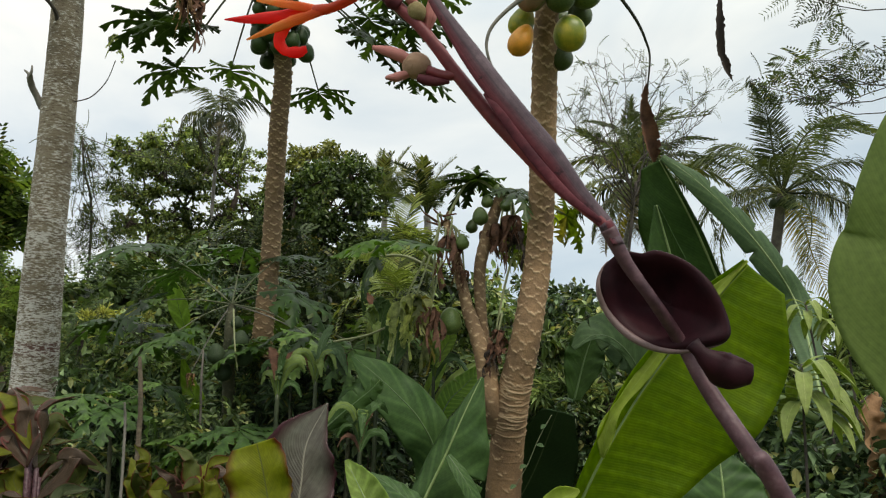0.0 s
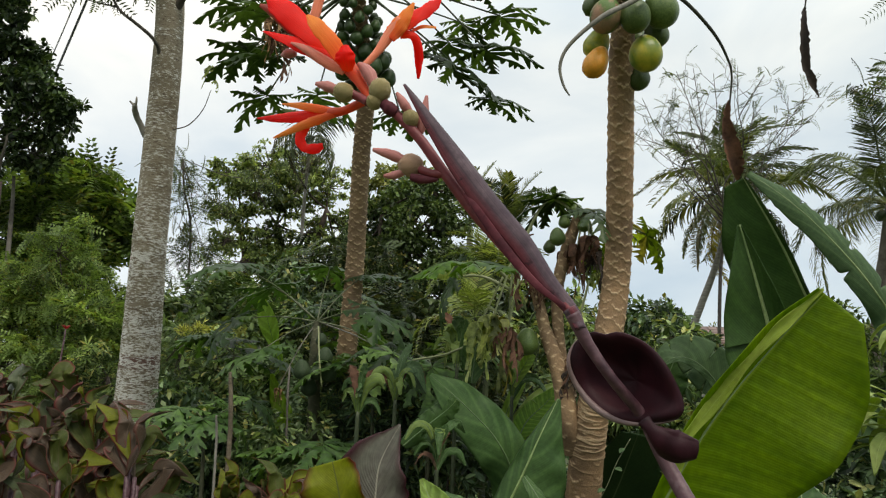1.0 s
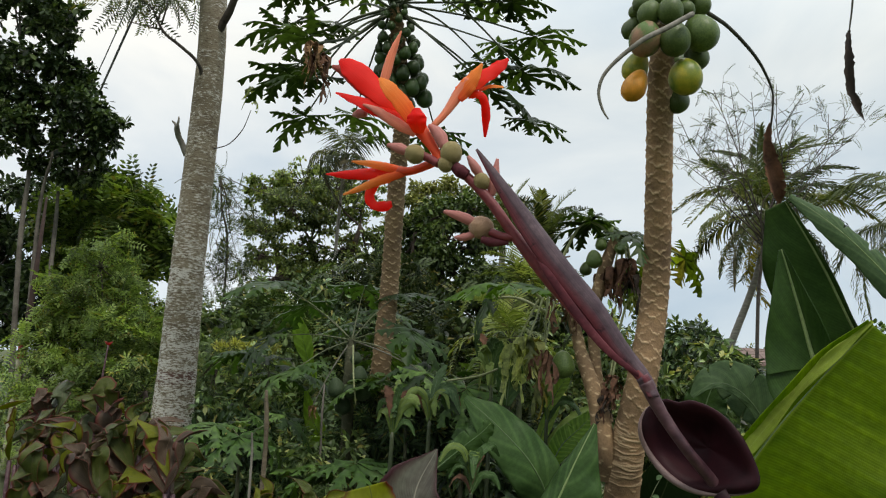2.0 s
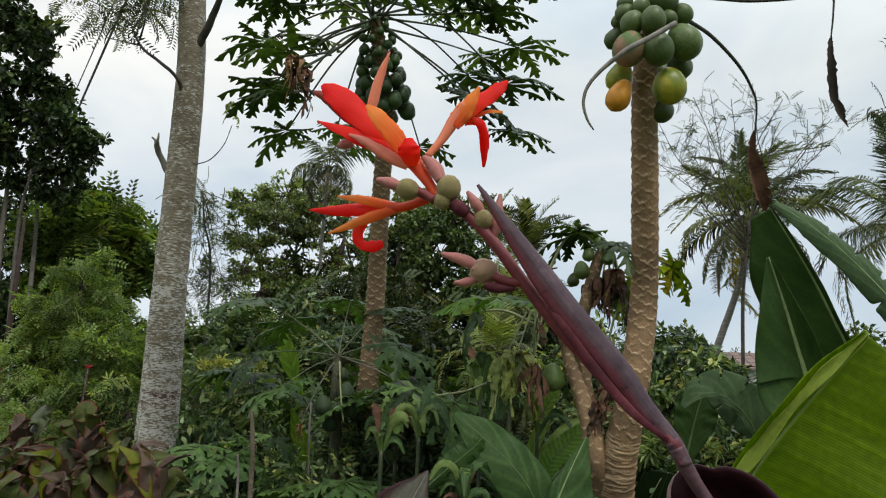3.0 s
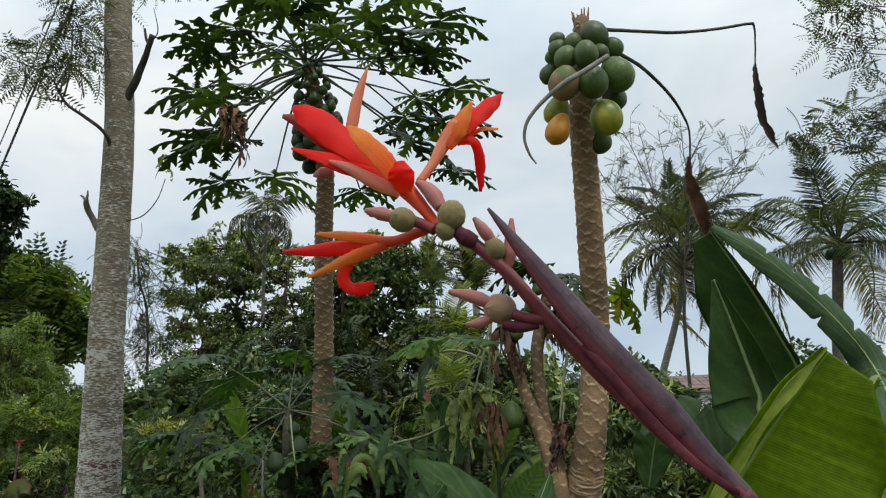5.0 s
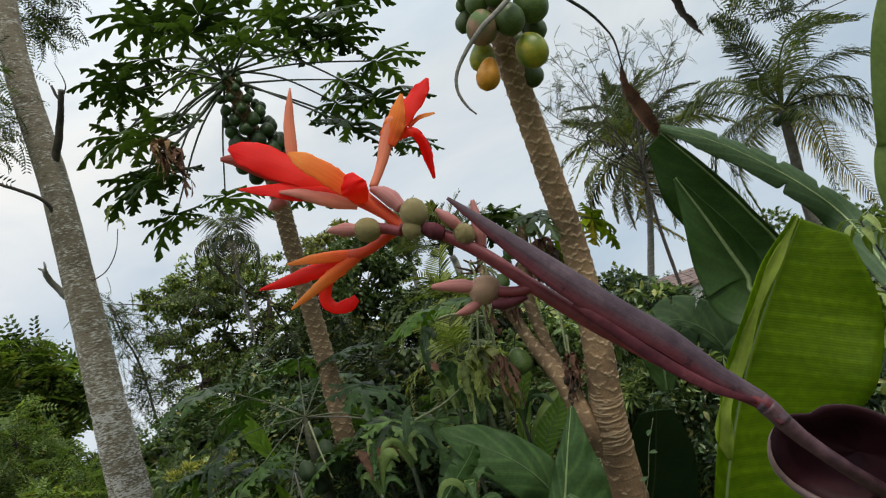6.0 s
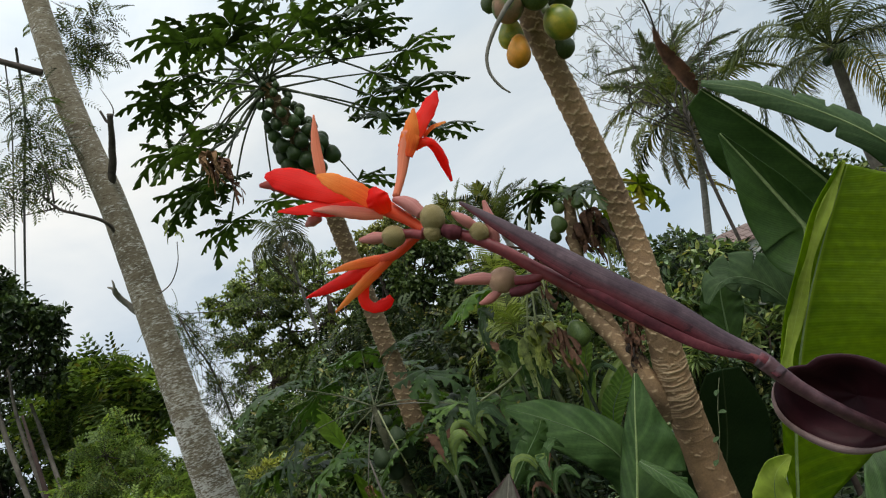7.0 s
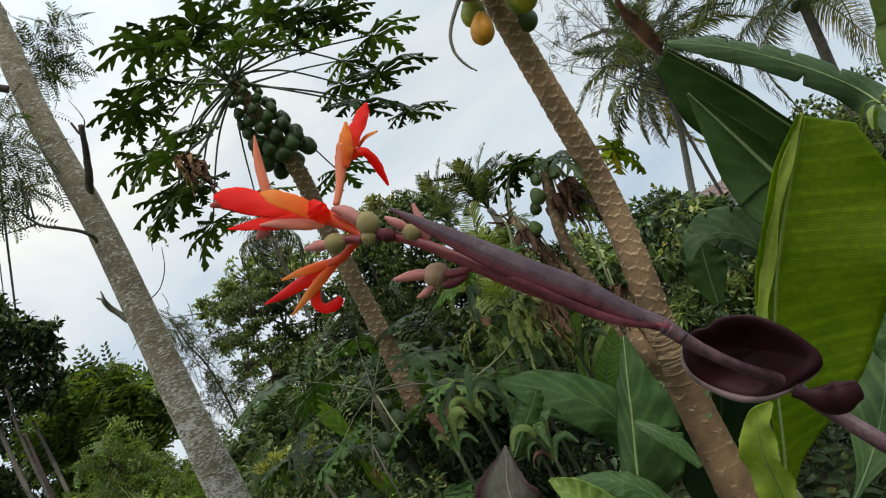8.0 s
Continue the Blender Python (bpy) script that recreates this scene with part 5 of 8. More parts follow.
def forked_papaya():
    rng = np.random.default_rng(6)
    tree = thing("papaya_tree", (0.09, 3.66, 0.0), "forked papaya with wilting leaves, brown dead stalks and small green fruit", "tree", "papaya trees")
    part("trunk", scarred_trunk("trunk", [(0.102, 3.653, 1.228), (0.079, 3.587, 1.353), (0.054, 3.577, 1.501), (0.018, 3.591, 1.626), (-0.031, 3.621, 1.76), (-0.046, 3.628, 1.807), (-0.108, 3.644, 2.044), (-0.159, 3.667, 2.226)], [0.062, 0.056, 0.045, 0.037, 0.033, 0.029, 0.027, 0.02], 0.009, 0.016, 0.003, 21, 26, 0.006), papaya_bark_far, tree, "slender leaning stem")
    part("trunk", scarred_trunk("trunk", [(0.088, 3.631, 1.463), (0.047, 3.658, 1.619), (0.024, 3.655, 1.783), (0.016, 3.655, 2.006), (0.063, 3.679, 2.210), (0.105, 3.682, 2.351)], [0.034, 0.03, 0.028, 0.03, 0.032, 0.026], 0.009, 0.016, 0.003, 22, 26, 0.006), papaya_bark_far, tree, "slender upright stem")
    top1, top2 = (-0.159, 3.667, 2.226), (0.105, 3.682, 2.351)
    for at, r in (((-0.126, 3.615, 1.730), 0.056), ((-0.075, 3.585, 2.113), 0.032), ((0.010, 3.591, 2.245), 0.038), ((0.042, 3.642, 2.329), 0.028), ((0.141, 3.629, 2.312), 0.03), ((0.092, 3.656, 2.394), 0.024), ((-0.031, 3.774, 2.224), 0.03), ((0.171, 3.741, 2.165), 0.034)):
        fruit(tree, at, r, fruit_green, (0.2, rng.uniform(-0.4, 0.4)), True)
    part("leaf_stalk", fast_mesh("leaf_stalk", *tube([(-0.128, 3.628, 1.783), (-0.112, 3.622, 1.833), (-0.086, 3.617, 1.875)], [0.004, 0.004, 0.005], 6, 8)), petiole_mat, tree)
    for hub, start, size, mat in (((-0.008, 3.694, 2.450), top2, 0.24, papaya_leaf_mat), ((-0.023, 3.687, 2.471), top1, 0.24, papaya_leaf_mat), ((0.176, 3.680, 2.389), top2, 0.24, papaya_leaf_mat), ((0.181, 3.464, 2.345), top2, 0.2, papaya_leaf_mat), ((0.463, 3.841, 2.301), top2, 0.20, yellow_leaf_mat), ((0.253, 3.893, 2.190), top2, 0.22, yellow_leaf_mat), ((-0.376, 3.386, 2.074), (-0.202, 3.646, 2.000), 0.36, fresh_papaya_mat), ((-0.523, 3.676, 2.038), (-0.201, 3.649, 1.972), 0.3, young_papaya_mat)):
        leaf_on_stalk(tree, start, hub, size, mat, pale_petiole_mat, rng, 0.007, 0.12, 2.2 if mat is yellow_leaf_mat else 0.35 if mat is fresh_papaya_mat else 1.5 if size >= 0.3 else 0.6, BROAD_LOBED if mat is yellow_leaf_mat else None)
    for hub, start, size, mat in (((-0.289, 3.514, 1.826), (-0.191, 3.649, 2.199), 0.40, wilted_leaf_mat), ((-0.355, 3.566, 1.795), (-0.198, 3.656, 2.143), 0.36, wilted_leaf_mat), ((-0.216, 3.524, 1.775), top1, 0.28, dead_leaf_mat),
                                  ((0.108, 3.602, 2.198), top2, 0.28, dead_leaf_mat), ((0.162, 3.579, 2.238), top2, 0.25, dead_leaf_mat), ((0.064, 3.733, 2.190), top2, 0.28, dead_leaf_mat), ((0.190, 3.640, 2.180), top2, 0.22, black_dead_mat), ((-0.140, 3.600, 2.130), top1, 0.30, dead_leaf_mat), ((0.141, 3.694, 2.128), top2, 0.16, wilted_leaf_mat), ((0.190, 3.734, 2.223), top2, 0.18, papaya_leaf_mat),
                                  ((0.219, 3.804, 2.087), top2, 0.2, wilted_leaf_mat), ((-0.100, 3.620, 2.000), top1, 0.14, dead_leaf_mat), ((-0.061, 3.605, 1.971), top1, 0.12, dead_leaf_mat), ((0.106, 3.531, 1.680), (0.102, 3.567, 1.733), 0.20, dead_leaf_mat), ((0.092, 3.527, 1.620), (0.093, 3.562, 1.672), 0.18, dead_leaf_mat), ((0.075, 3.535, 1.590), (0.088, 3.562, 1.64), 0.15, black_dead_mat)):
        part("leaf_stalk", fast_mesh("leaf_stalk", *tube([start, tuple((np.array(start) + np.array(hub)) / 2 + np.array([0.02, 0, 0.06])), hub], [0.007, 0.006, 0.004], 6, 10)), pale_petiole_mat, tree)
        part("leaf", DROOPY[rng.integers(3)].copy(), mat, tree, "limp hanging leaf", Matrix.Translation(hub) @ Matrix.Rotation(rng.uniform(0, 6), 4, "Z") @ Matrix.Scale(size, 4))
    for pts in ([(0.167, 3.607, 2.033), (0.128, 3.578, 1.863), (0.098, 3.550, 1.686)], [(-0.191, 3.627, 2.210), (-0.210, 3.595, 1.994), (-0.214, 3.618, 1.830)], [(-0.158, 3.645, 2.242), (-0.201, 3.641, 2.255), (-0.190, 3.629, 2.196)], [(-0.749, 3.926, 1.612), (-0.527, 3.829, 1.661), (-0.270, 3.641, 1.788)]):
        part("leaf_stalk", fast_mesh("leaf_stalk", *tube(pts, [0.006, 0.006, 0.005], 7, 14)), pale_petiole_mat, tree)
    for k in range(8):
        b = np.array(top1) + rng.normal(size=3) * 0.02
        part("stump", fast_mesh("stump", *tube([b, b + np.array([rng.normal() * 0.05, rng.normal() * 0.03, rng.uniform(-0.02, 0.07)])], [0.007, 0.004], 6, 5)), dead_leaf_mat, tree)
    return tree


forked_papaya()


# ---- young papaya among the shrubs ----


def young_papaya():
    rng = np.random.default_rng(9)
    apex = np.array((-1.522, 4.574, 1.831))
    tree = thing("papaya_tree", (-1.55, 4.85, 0.0), "young papaya with long pale leaf stalks and a few green fruit", "tree", "papaya trees")
    part("trunk", scarred_trunk("trunk", [(-1.56, 4.86, -0.05), (-1.55, 4.78, 0.8), tuple(apex - np.array([0, 0, 0.25])), tuple(apex)], [0.05, 0.042, 0.034, 0.024], 0.02, 0.03, 0.004, 31, 26, 0.006), young_stem_bark, tree)
    for hub in ((-2.018, 4.420, 2.172), (-1.929, 4.770, 2.068), (-1.596, 4.984, 2.230), (-1.312, 4.833, 2.161), (-1.063, 4.311, 1.892), (-1.756, 4.278, 1.633), (-0.906, 4.084, 1.637), (-2.064, 4.501, 1.819), (-1.390, 5.030, 1.743)):
        leaf_on_stalk(tree, apex, hub, rng.uniform(0.27, 0.36), young_papaya_mat, young_petiole_mat, rng, 0.0038, 0.05, 0.4)
    for at, r in (((-1.539, 4.398, 1.527), 0.052), ((-1.377, 4.423, 1.517), 0.050), ((-1.516, 4.489, 1.423), 0.050), ((-1.427, 4.333, 1.513), 0.038), ((-1.410, 4.436, 1.614), 0.048), ((-1.446, 4.457, 1.716), 0.034)):
        fruit(tree, at, r, fruit_dull, (0.1, rng.uniform(-0.2, 0.2)), True)
    for hub, size in (((-0.879, 4.362, 1.579), 0.17), ((-1.685, 4.398, 1.400), 0.13)):
        part("leaf_stalk", fast_mesh("leaf_stalk", *tube([tuple(apex), tuple((apex + np.array(hub)) / 2 + np.array([0, 0, 0.03])), hub], [0.005, 0.004, 0.003], 6, 10)), dry_petiole_mat, tree)
        part("dead_leaf", DROOPY[rng.integers(3)].copy(), tan_dead_mat, tree, "crumpled tan dead leaf", Matrix.Translation(hub) @ Matrix.Rotation(rng.uniform(0, 6), 4, "Z") @ Matrix.Scale(size, 4))
    part("flower_stalk", fast_mesh("flower_stalk", *tube([(-1.454, 4.406, 1.792), (-1.392, 4.274, 1.603), (-1.365, 4.279, 1.432)], [0.006, 0.005, 0.004], 7, 14)), pale_petiole_mat, tree)
    return tree


young_papaya()


def papaya_sapling(apex, count, seed):
    """A slim stem with a few lobed leaves held out flat on thin stalks."""
    rng = np.random.default_rng(seed)
    sapling = thing("papaya_sapling", (apex[0], apex[1], 0.0), "slim papaya sapling with lobed leaves in flat layers", "sapling", "saplings")
    part("trunk", fast_mesh("trunk", *tube([(apex[0], apex[1], -0.05), (apex[0] + 0.02, apex[1], apex[2] * 0.5), apex], [0.018, 0.014, 0.008], 10, 24, 0.02)), young_stem_bark, sapling)
    for k in range(count):
        a = k * 2.39996 + rng.uniform(0, 0.8)
        reach = rng.uniform(0.14, 0.30)
        hub = (apex[0] + reach * math.cos(a), apex[1] + 0.7 * reach * math.sin(a), apex[2] + rng.uniform(-0.05, 0.14))
        leaf_on_stalk(sapling, np.array(apex), hub, rng.uniform(0.22, 0.34), young_papaya_mat, young_petiole_mat, rng, 0.0035, 0.04, 0.4)
    return sapling


for sapling_top, leaf_count, sapling_seed in (((-1.872, 3.845, 1.227), 5, 40), ((-1.236, 3.973, 1.090), 5, 41), ((-1.101, 4.465, 1.532), 6, 42), ((-1.607, 5.356, 1.951), 6, 43), ((-2.232, 4.915, 1.592), 5, 44), ((-0.733, 4.339, 1.615), 4, 45)):
    papaya_sapling(sapling_top, leaf_count, sapling_seed)


# ---- banana plants ----


def banana_leaf(plant, pts, widths, mat, face, rib=0.012, rib_mat=None, **shape):
    ob = part("leaf", fast_mesh("leaf", *blade(pts, widths, face, nu=10, nv=130, **shape)), mat, plant)
    solid(ob, 0.0016)
    line = spline(pts, 24)
    ra = np.linspace(1.0, 0.15, 24) * rib
    part("midrib", fast_mesh("midrib", *tube(line, ra * 0.75, 8, 40)), rib_mat or midrib_mat, ob)
    return ob


def banana_right():
    plant = thing("banana_plant", (1.55, 3.1, 0.0), "banana plant with broad upright green leaves", "banana plant", "banana plants")
    part("pseudostem", fast_mesh("pseudostem", *tube([(1.55, 3.1, -0.05), (1.52, 3.12, 0.7), (1.45, 3.2, 1.3)], [0.11, 0.09, 0.06], 20, 30, 0.03)), pseudostem_mat, plant)
    b = (1.42, 3.2, 1.35)
    # dark leaf leaning away, one half folded behind its midrib
    banana_leaf(plant, [b, (1.296, 3.734, 1.773), (1.213, 3.774, 1.985), (1.073, 3.733, 2.280), (0.906, 3.689, 2.569)], [0.03, 0.20, 0.26, 0.27, 0.25, 0.10], banana_dark, (-0.5, -0.85, 0.1), 0.014, cup=0.1, wave=0.05, waves=4, sides=(1.0, 0.10))
    # leaf arching to the side, dull underside in view
    banana_leaf(plant, [(1.5, 3.3, 1.35), (1.799, 4.203, 1.844), (1.649, 4.212, 2.139), (1.426, 4.216, 2.418), (1.234, 4.197, 2.593), (1.051, 4.191, 2.726)], [0.03, 0.09, 0.085, 0.075, 0.065, 0.02], banana_grey, [(-0.2, -1, 0.35), (-0.2, -1, 0.4), (-0.1, -1, 0.5)], 0.010, cup=-0.35, wave=0.08, waves=4, tears=((0.35, 1), (0.45, -1), (0.6, 1), (0.72, 1), (0.5, 1)), ragged=0.06)
    # half-furled leaf with a pale midrib
    banana_leaf(plant, [b, (0.988, 3.410, 1.647), (0.953, 3.426, 1.776), (0.886, 3.406, 2.028), (0.817, 3.386, 2.275)], [0.03, 0.14, 0.19, 0.18, 0.10, 0.012], banana_dark, (-0.25, -1, 0.1), 0.024, cup=0.35, wave=0.05, waves=3, sides=(1.0, 0.45))
    # hanging older leaves
    banana_leaf(plant, [b, (0.902, 3.730, 1.570), (0.720, 3.786, 1.658), (0.608, 3.845, 1.778)], [0.03, 0.12, 0.13, 0.09, 0.02], banana_grey, (-0.1, -1, 0.7), 0.011, cup=-0.2, wave=0.08, tears=((0.5, 1), (0.62, 1), (0.7, -1), (0.4, 1), (0.56, -1)))
    banana_leaf(plant, [(0.885, 3.766, 1.276), (0.792, 3.709, 1.535), (0.680, 3.672, 1.658), (0.571, 3.652, 1.678), (0.477, 3.649, 1.608)], [0.02, 0.10, 0.13, 0.12, 0.08, 0.02], banana_grey, (-0.3, -1, 0.35), 0.005, dull_rib_mat, cup=0.0, wave=0.06, sides=(0.25, 1.0), tears=((0.45, 1), (0.6, 1), (0.75, 1)))
    return plant


banana_right()


def banana_near():
    plant = thing("banana_plant", (0.24, 1.90, 0.0), "young banana plant with one large bright unfurling leaf", "banana plant", "banana plants")
    part("pseudostem", fast_mesh("pseudostem", *tube([(0.24, 1.90, -0.05), (0.22, 1.89, 0.5), (0.20, 1.88, 0.85), (0.186, 1.868, 1.062)], [0.06, 0.05, 0.03, 0.014], 18, 30, 0.02)), pseudostem_mat, plant)
    banana_leaf(plant, [(0.169, 1.891, 1.035), (0.223, 1.858, 1.162), (0.299, 1.809, 1.348), (0.397, 1.763, 1.529), (0.510, 1.736, 1.681), (0.611, 1.712, 1.799)], [0.012, 0.045, 0.16, 0.225, 0.25, 0.22, 0.10], banana_bright, (0.1, -1, 0.05), 0.007, cup=0.12, wave=0.05, waves=3.3, sides=(0.20, 1.0))
    fold = part("leaf_fold", fast_mesh("leaf_fold", *blade([(0.296, 1.789, 1.352), (0.310, 1.760, 1.439), (0.377, 1.743, 1.540), (0.467, 1.722, 1.660), (0.553, 1.710, 1.753), (0.607, 1.705, 1.807)], [0.005, 0.019, 0.010, 0.017, 0.008, 0.013, 0.007, 0.003], (-0.35, -1, 0.05), 0.35, 0.45, 4.5, 6, 80, ragged=0.06)), banana_fold, plant, "paler rolled-over leaf margin")
    solid(fold, 0.0014)
    banana_leaf(plant, [(0.162, 1.849, 1.030), (0.164, 1.815, 1.116), (0.173, 1.789, 1.195), (0.196, 1.772, 1.253), (0.241, 1.770, 1.280)], [0.02, 0.05, 0.052, 0.045, 0.03, 0.005], banana_fold, (-0.5, -1, 0.2), 0.003, dull_rib_mat, cup=0.3, wave=0.32, waves=2.6, sides=(0.9, 0.8), ragged=0.05)
    banana_leaf(plant, [(0.243, 2.154, 0.809), (0.455, 2.215, 0.952), (0.619, 2.319, 1.095), (0.755, 2.407, 1.316)], [0.008, 0.012, 0.07, 0.10, 0.09, 0.02], banana_mid, (-0.3, -1, 0.2), 0.006, dull_rib_mat, cup=0.1, wave=0.05)
    banana_leaf(plant, [(0.681, 2.096, 1.061), (0.679, 2.124, 1.229), (0.681, 2.161, 1.329)], [0.03, 0.11, 0.10, 0.03], banana_mid, (0.1, -1, 0.4), 0.008, cup=0.1, wave=0.04)
    return plant


banana_near()


def banana_side():
    plant = thing("banana_plant", (1.42, 2.0, 0.0), "young banana plant with one tall olive green leaf", "banana plant", "banana plants")
    part("pseudostem", fast_mesh("pseudostem", *tube([(1.42, 2.0, -0.05), (1.41, 2.0, 0.4), (1.40, 2.0, 0.72)], [0.06, 0.05, 0.03], 18, 24, 0.02)), pseudostem_mat, plant)
    banana_leaf(plant, [(1.40, 2.0, 0.7), (1.34, 1.98, 1.2), (1.100, 1.977, 1.701), (1.121, 1.950, 1.911), (1.144, 1.919, 2.143), (1.195, 1.939, 2.380)], [0.008, 0.010, 0.13, 0.165, 0.15, 0.11, 0.03], banana_olive, (-0.5, -1, 0.1), 0.009, cup=0.15, wave=0.04)
    return plant


banana_side()


def banana_low():
    plant = thing("banana_plant", (-0.05, 3.35, 0.0), "low clump of dark green banana leaves beside the papaya", "banana plant", "banana plants")
    part("pseudostem", fast_mesh("pseudostem", *tube([(-0.05, 3.35, -0.05), (-0.05, 3.33, 0.5), (-0.261, 3.362, 0.782)], [0.09, 0.07, 0.035], 18, 24, 0.03)), pseudostem_mat, plant)
    b = (-0.263, 3.363, 0.769)
    # broad dark leaf reaching sideways
    banana_leaf(plant, [(-0.223, 3.469, 0.787), (-0.168, 3.450, 1.083), (-0.235, 3.389, 1.266), (-0.387, 3.340, 1.424), (-0.541, 3.296, 1.550)], [0.02, 0.09, 0.12, 0.12, 0.095, 0.012], banana_mid, (0.1, -0.85, 0.5), 0.009, dull_rib_mat, cup=-0.2, wave=0.06, tears=((0.35, 1),))
    # upright leaf, one half narrow, the other broad behind the trunk
    banana_leaf(plant, [b, (-0.214, 3.243, 0.924), (-0.118, 3.244, 1.138), (-0.044, 3.258, 1.312), (0.031, 3.294, 1.474)], [0.05, 0.17, 0.20, 0.17, 0.09, 0.012], banana_mid, (0.0, -1, 0.2), 0.011, cup=-0.25, wave=0.06, sides=(0.36, 1.0), tears=((0.46, 1),))
    # dark torn leaf hanging behind
    banana_leaf(plant, [(-0.425, 4.076, 1.365), (-0.529, 4.021, 1.364), (-0.628, 3.976, 1.290), (-0.728, 3.941, 1.144)], [0.02, 0.09, 0.11, 0.09, 0.03], banana_dark, (0.3, -1, 0.5), 0.007, dull_rib_mat, cup=-0.3, wave=0.1, tears=((0.4, 1), (0.6, -1), (0.75, 1)))
    # young bright leaf with pleats
    banana_leaf(plant, [(-0.179, 3.855, 1.214), (-0.125, 3.842, 1.330), (-0.041, 3.884, 1.416), (0.053, 3.925, 1.519)], [0.02, 0.055, 0.065, 0.05, 0.012], banana_fresh, (-0.2, -1, 0.3), 0.005, dull_rib_mat, cup=0.2, wave=0.06, tears=((0.5, 1), (0.6, -1)))
    banana_leaf(plant, [(-0.283, 4.102, 1.217), (-0.241, 4.083, 1.370), (-0.185, 4.118, 1.508), (-0.128, 4.152, 1.649)], [0.015, 0.03, 0.035, 0.025, 0.006], banana_pale, (0.3, -1, 0.2), 0.004, dull_rib_mat, cup=0.4, wave=0.1)
    banana_leaf(plant, [(-0.288, 4.409, 1.190), (-0.160, 4.392, 1.357), (-0.064, 4.433, 1.456), (0.035, 4.479, 1.525)], [0.015, 0.03, 0.035, 0.025, 0.006], banana_olive, (0.3, -1, 0.6), 0.004, dull_rib_mat, cup=0.4, wave=0.1)
    # broad leaf behind the papaya trunk, deep shade in its colour, underside in view
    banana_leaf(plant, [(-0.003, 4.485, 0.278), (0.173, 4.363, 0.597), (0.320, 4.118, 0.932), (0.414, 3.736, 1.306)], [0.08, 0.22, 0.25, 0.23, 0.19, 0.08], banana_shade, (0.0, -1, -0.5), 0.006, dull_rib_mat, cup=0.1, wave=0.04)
    banana_leaf(plant, [(0.549, 4.147, 1.339), (0.593, 4.152, 1.516), (0.627, 4.149, 1.633), (0.684, 4.139, 1.773)], [0.03, 0.09, 0.11, 0.08, 0.02], banana_dark, (-0.3, -1, -0.1), 0.008, dull_rib_mat, cup=0.3, wave=0.05)
    # narrower lit leaves beside the upright one
    banana_leaf(plant, [(-0.103, 3.172, 1.154), (-0.043, 3.140, 1.081), (0.009, 3.124, 0.996), (0.039, 3.100, 0.896)], [0.015, 0.03, 0.035, 0.03, 0.012], banana_mid, (0.1, -0.7, 0.8), 0.004, dull_rib_mat, cup=-0.2, wave=0.05)
    banana_leaf(plant, [(-0.211, 3.935, 1.501), (-0.155, 3.941, 1.603), (-0.111, 3.943, 1.673)], [0.02, 0.03, 0.032, 0.02], banana_pale, (0.2, -1, 0.2), 0.004, dull_rib_mat, cup=0.3, wave=0.06)
    banana_leaf(plant, [(-0.396, 3.670, 1.512), (-0.387, 3.674, 1.628), (-0.376, 3.675, 1.714), (-0.325, 3.678, 1.788)], [0.02, 0.06, 0.065, 0.05, 0.02], banana_mid, (0.2, -1, 0.3), 0.005, dull_rib_mat, cup=0.2, wave=0.06, tears=((0.5, 1), (0.7, -1)))
    banana_leaf(plant, [(-0.639, 3.253, 1.237), (-0.547, 3.280, 1.323), (-0.458, 3.301, 1.400), (-0.417, 3.311, 1.447)], [0.02, 0.05, 0.055, 0.045, 0.02], banana_dark, (0.3, -1, 0.2), 0.005, dull_rib_mat, cup=-0.3, wave=0.1, tears=((0.4, 1), (0.6, 1), (0.5, -1)), ragged=0.1)
    # bright pleated leaves low in front
    banana_leaf(plant, [(-0.264, 2.522, 0.961), (-0.331, 2.504, 1.069), (-0.378, 2.512, 1.146), (-0.422, 2.531, 1.214)], [0.03, 0.065, 0.065, 0.045, 0.008], banana_pale, (0.2, -1, 0.2), 0.006, cup=0.35, wave=0.06, sides=(0.6, 1.0))
    banana_leaf(plant, [(-0.105, 2.743, 0.875), (-0.189, 2.719, 1.021), (-0.270, 2.706, 1.091), (-0.361, 2.694, 1.148)], [0.03, 0.05, 0.055, 0.04, 0.008], banana_mid, (0.0, -0.6, 0.8), 0.005, dull_rib_mat, cup=-0.2, wave=0.08)
    banana_leaf(plant, [(-0.234, 2.843, 0.847), (-0.266, 2.814, 0.995), (-0.337, 2.790, 1.076), (-0.440, 2.760, 1.161)], [0.02, 0.05, 0.055, 0.035, 0.01], banana_pale, (0.0, -0.7, 0.8), 0.006, cup=-0.2, wave=0.05)
    return plant


banana_low()


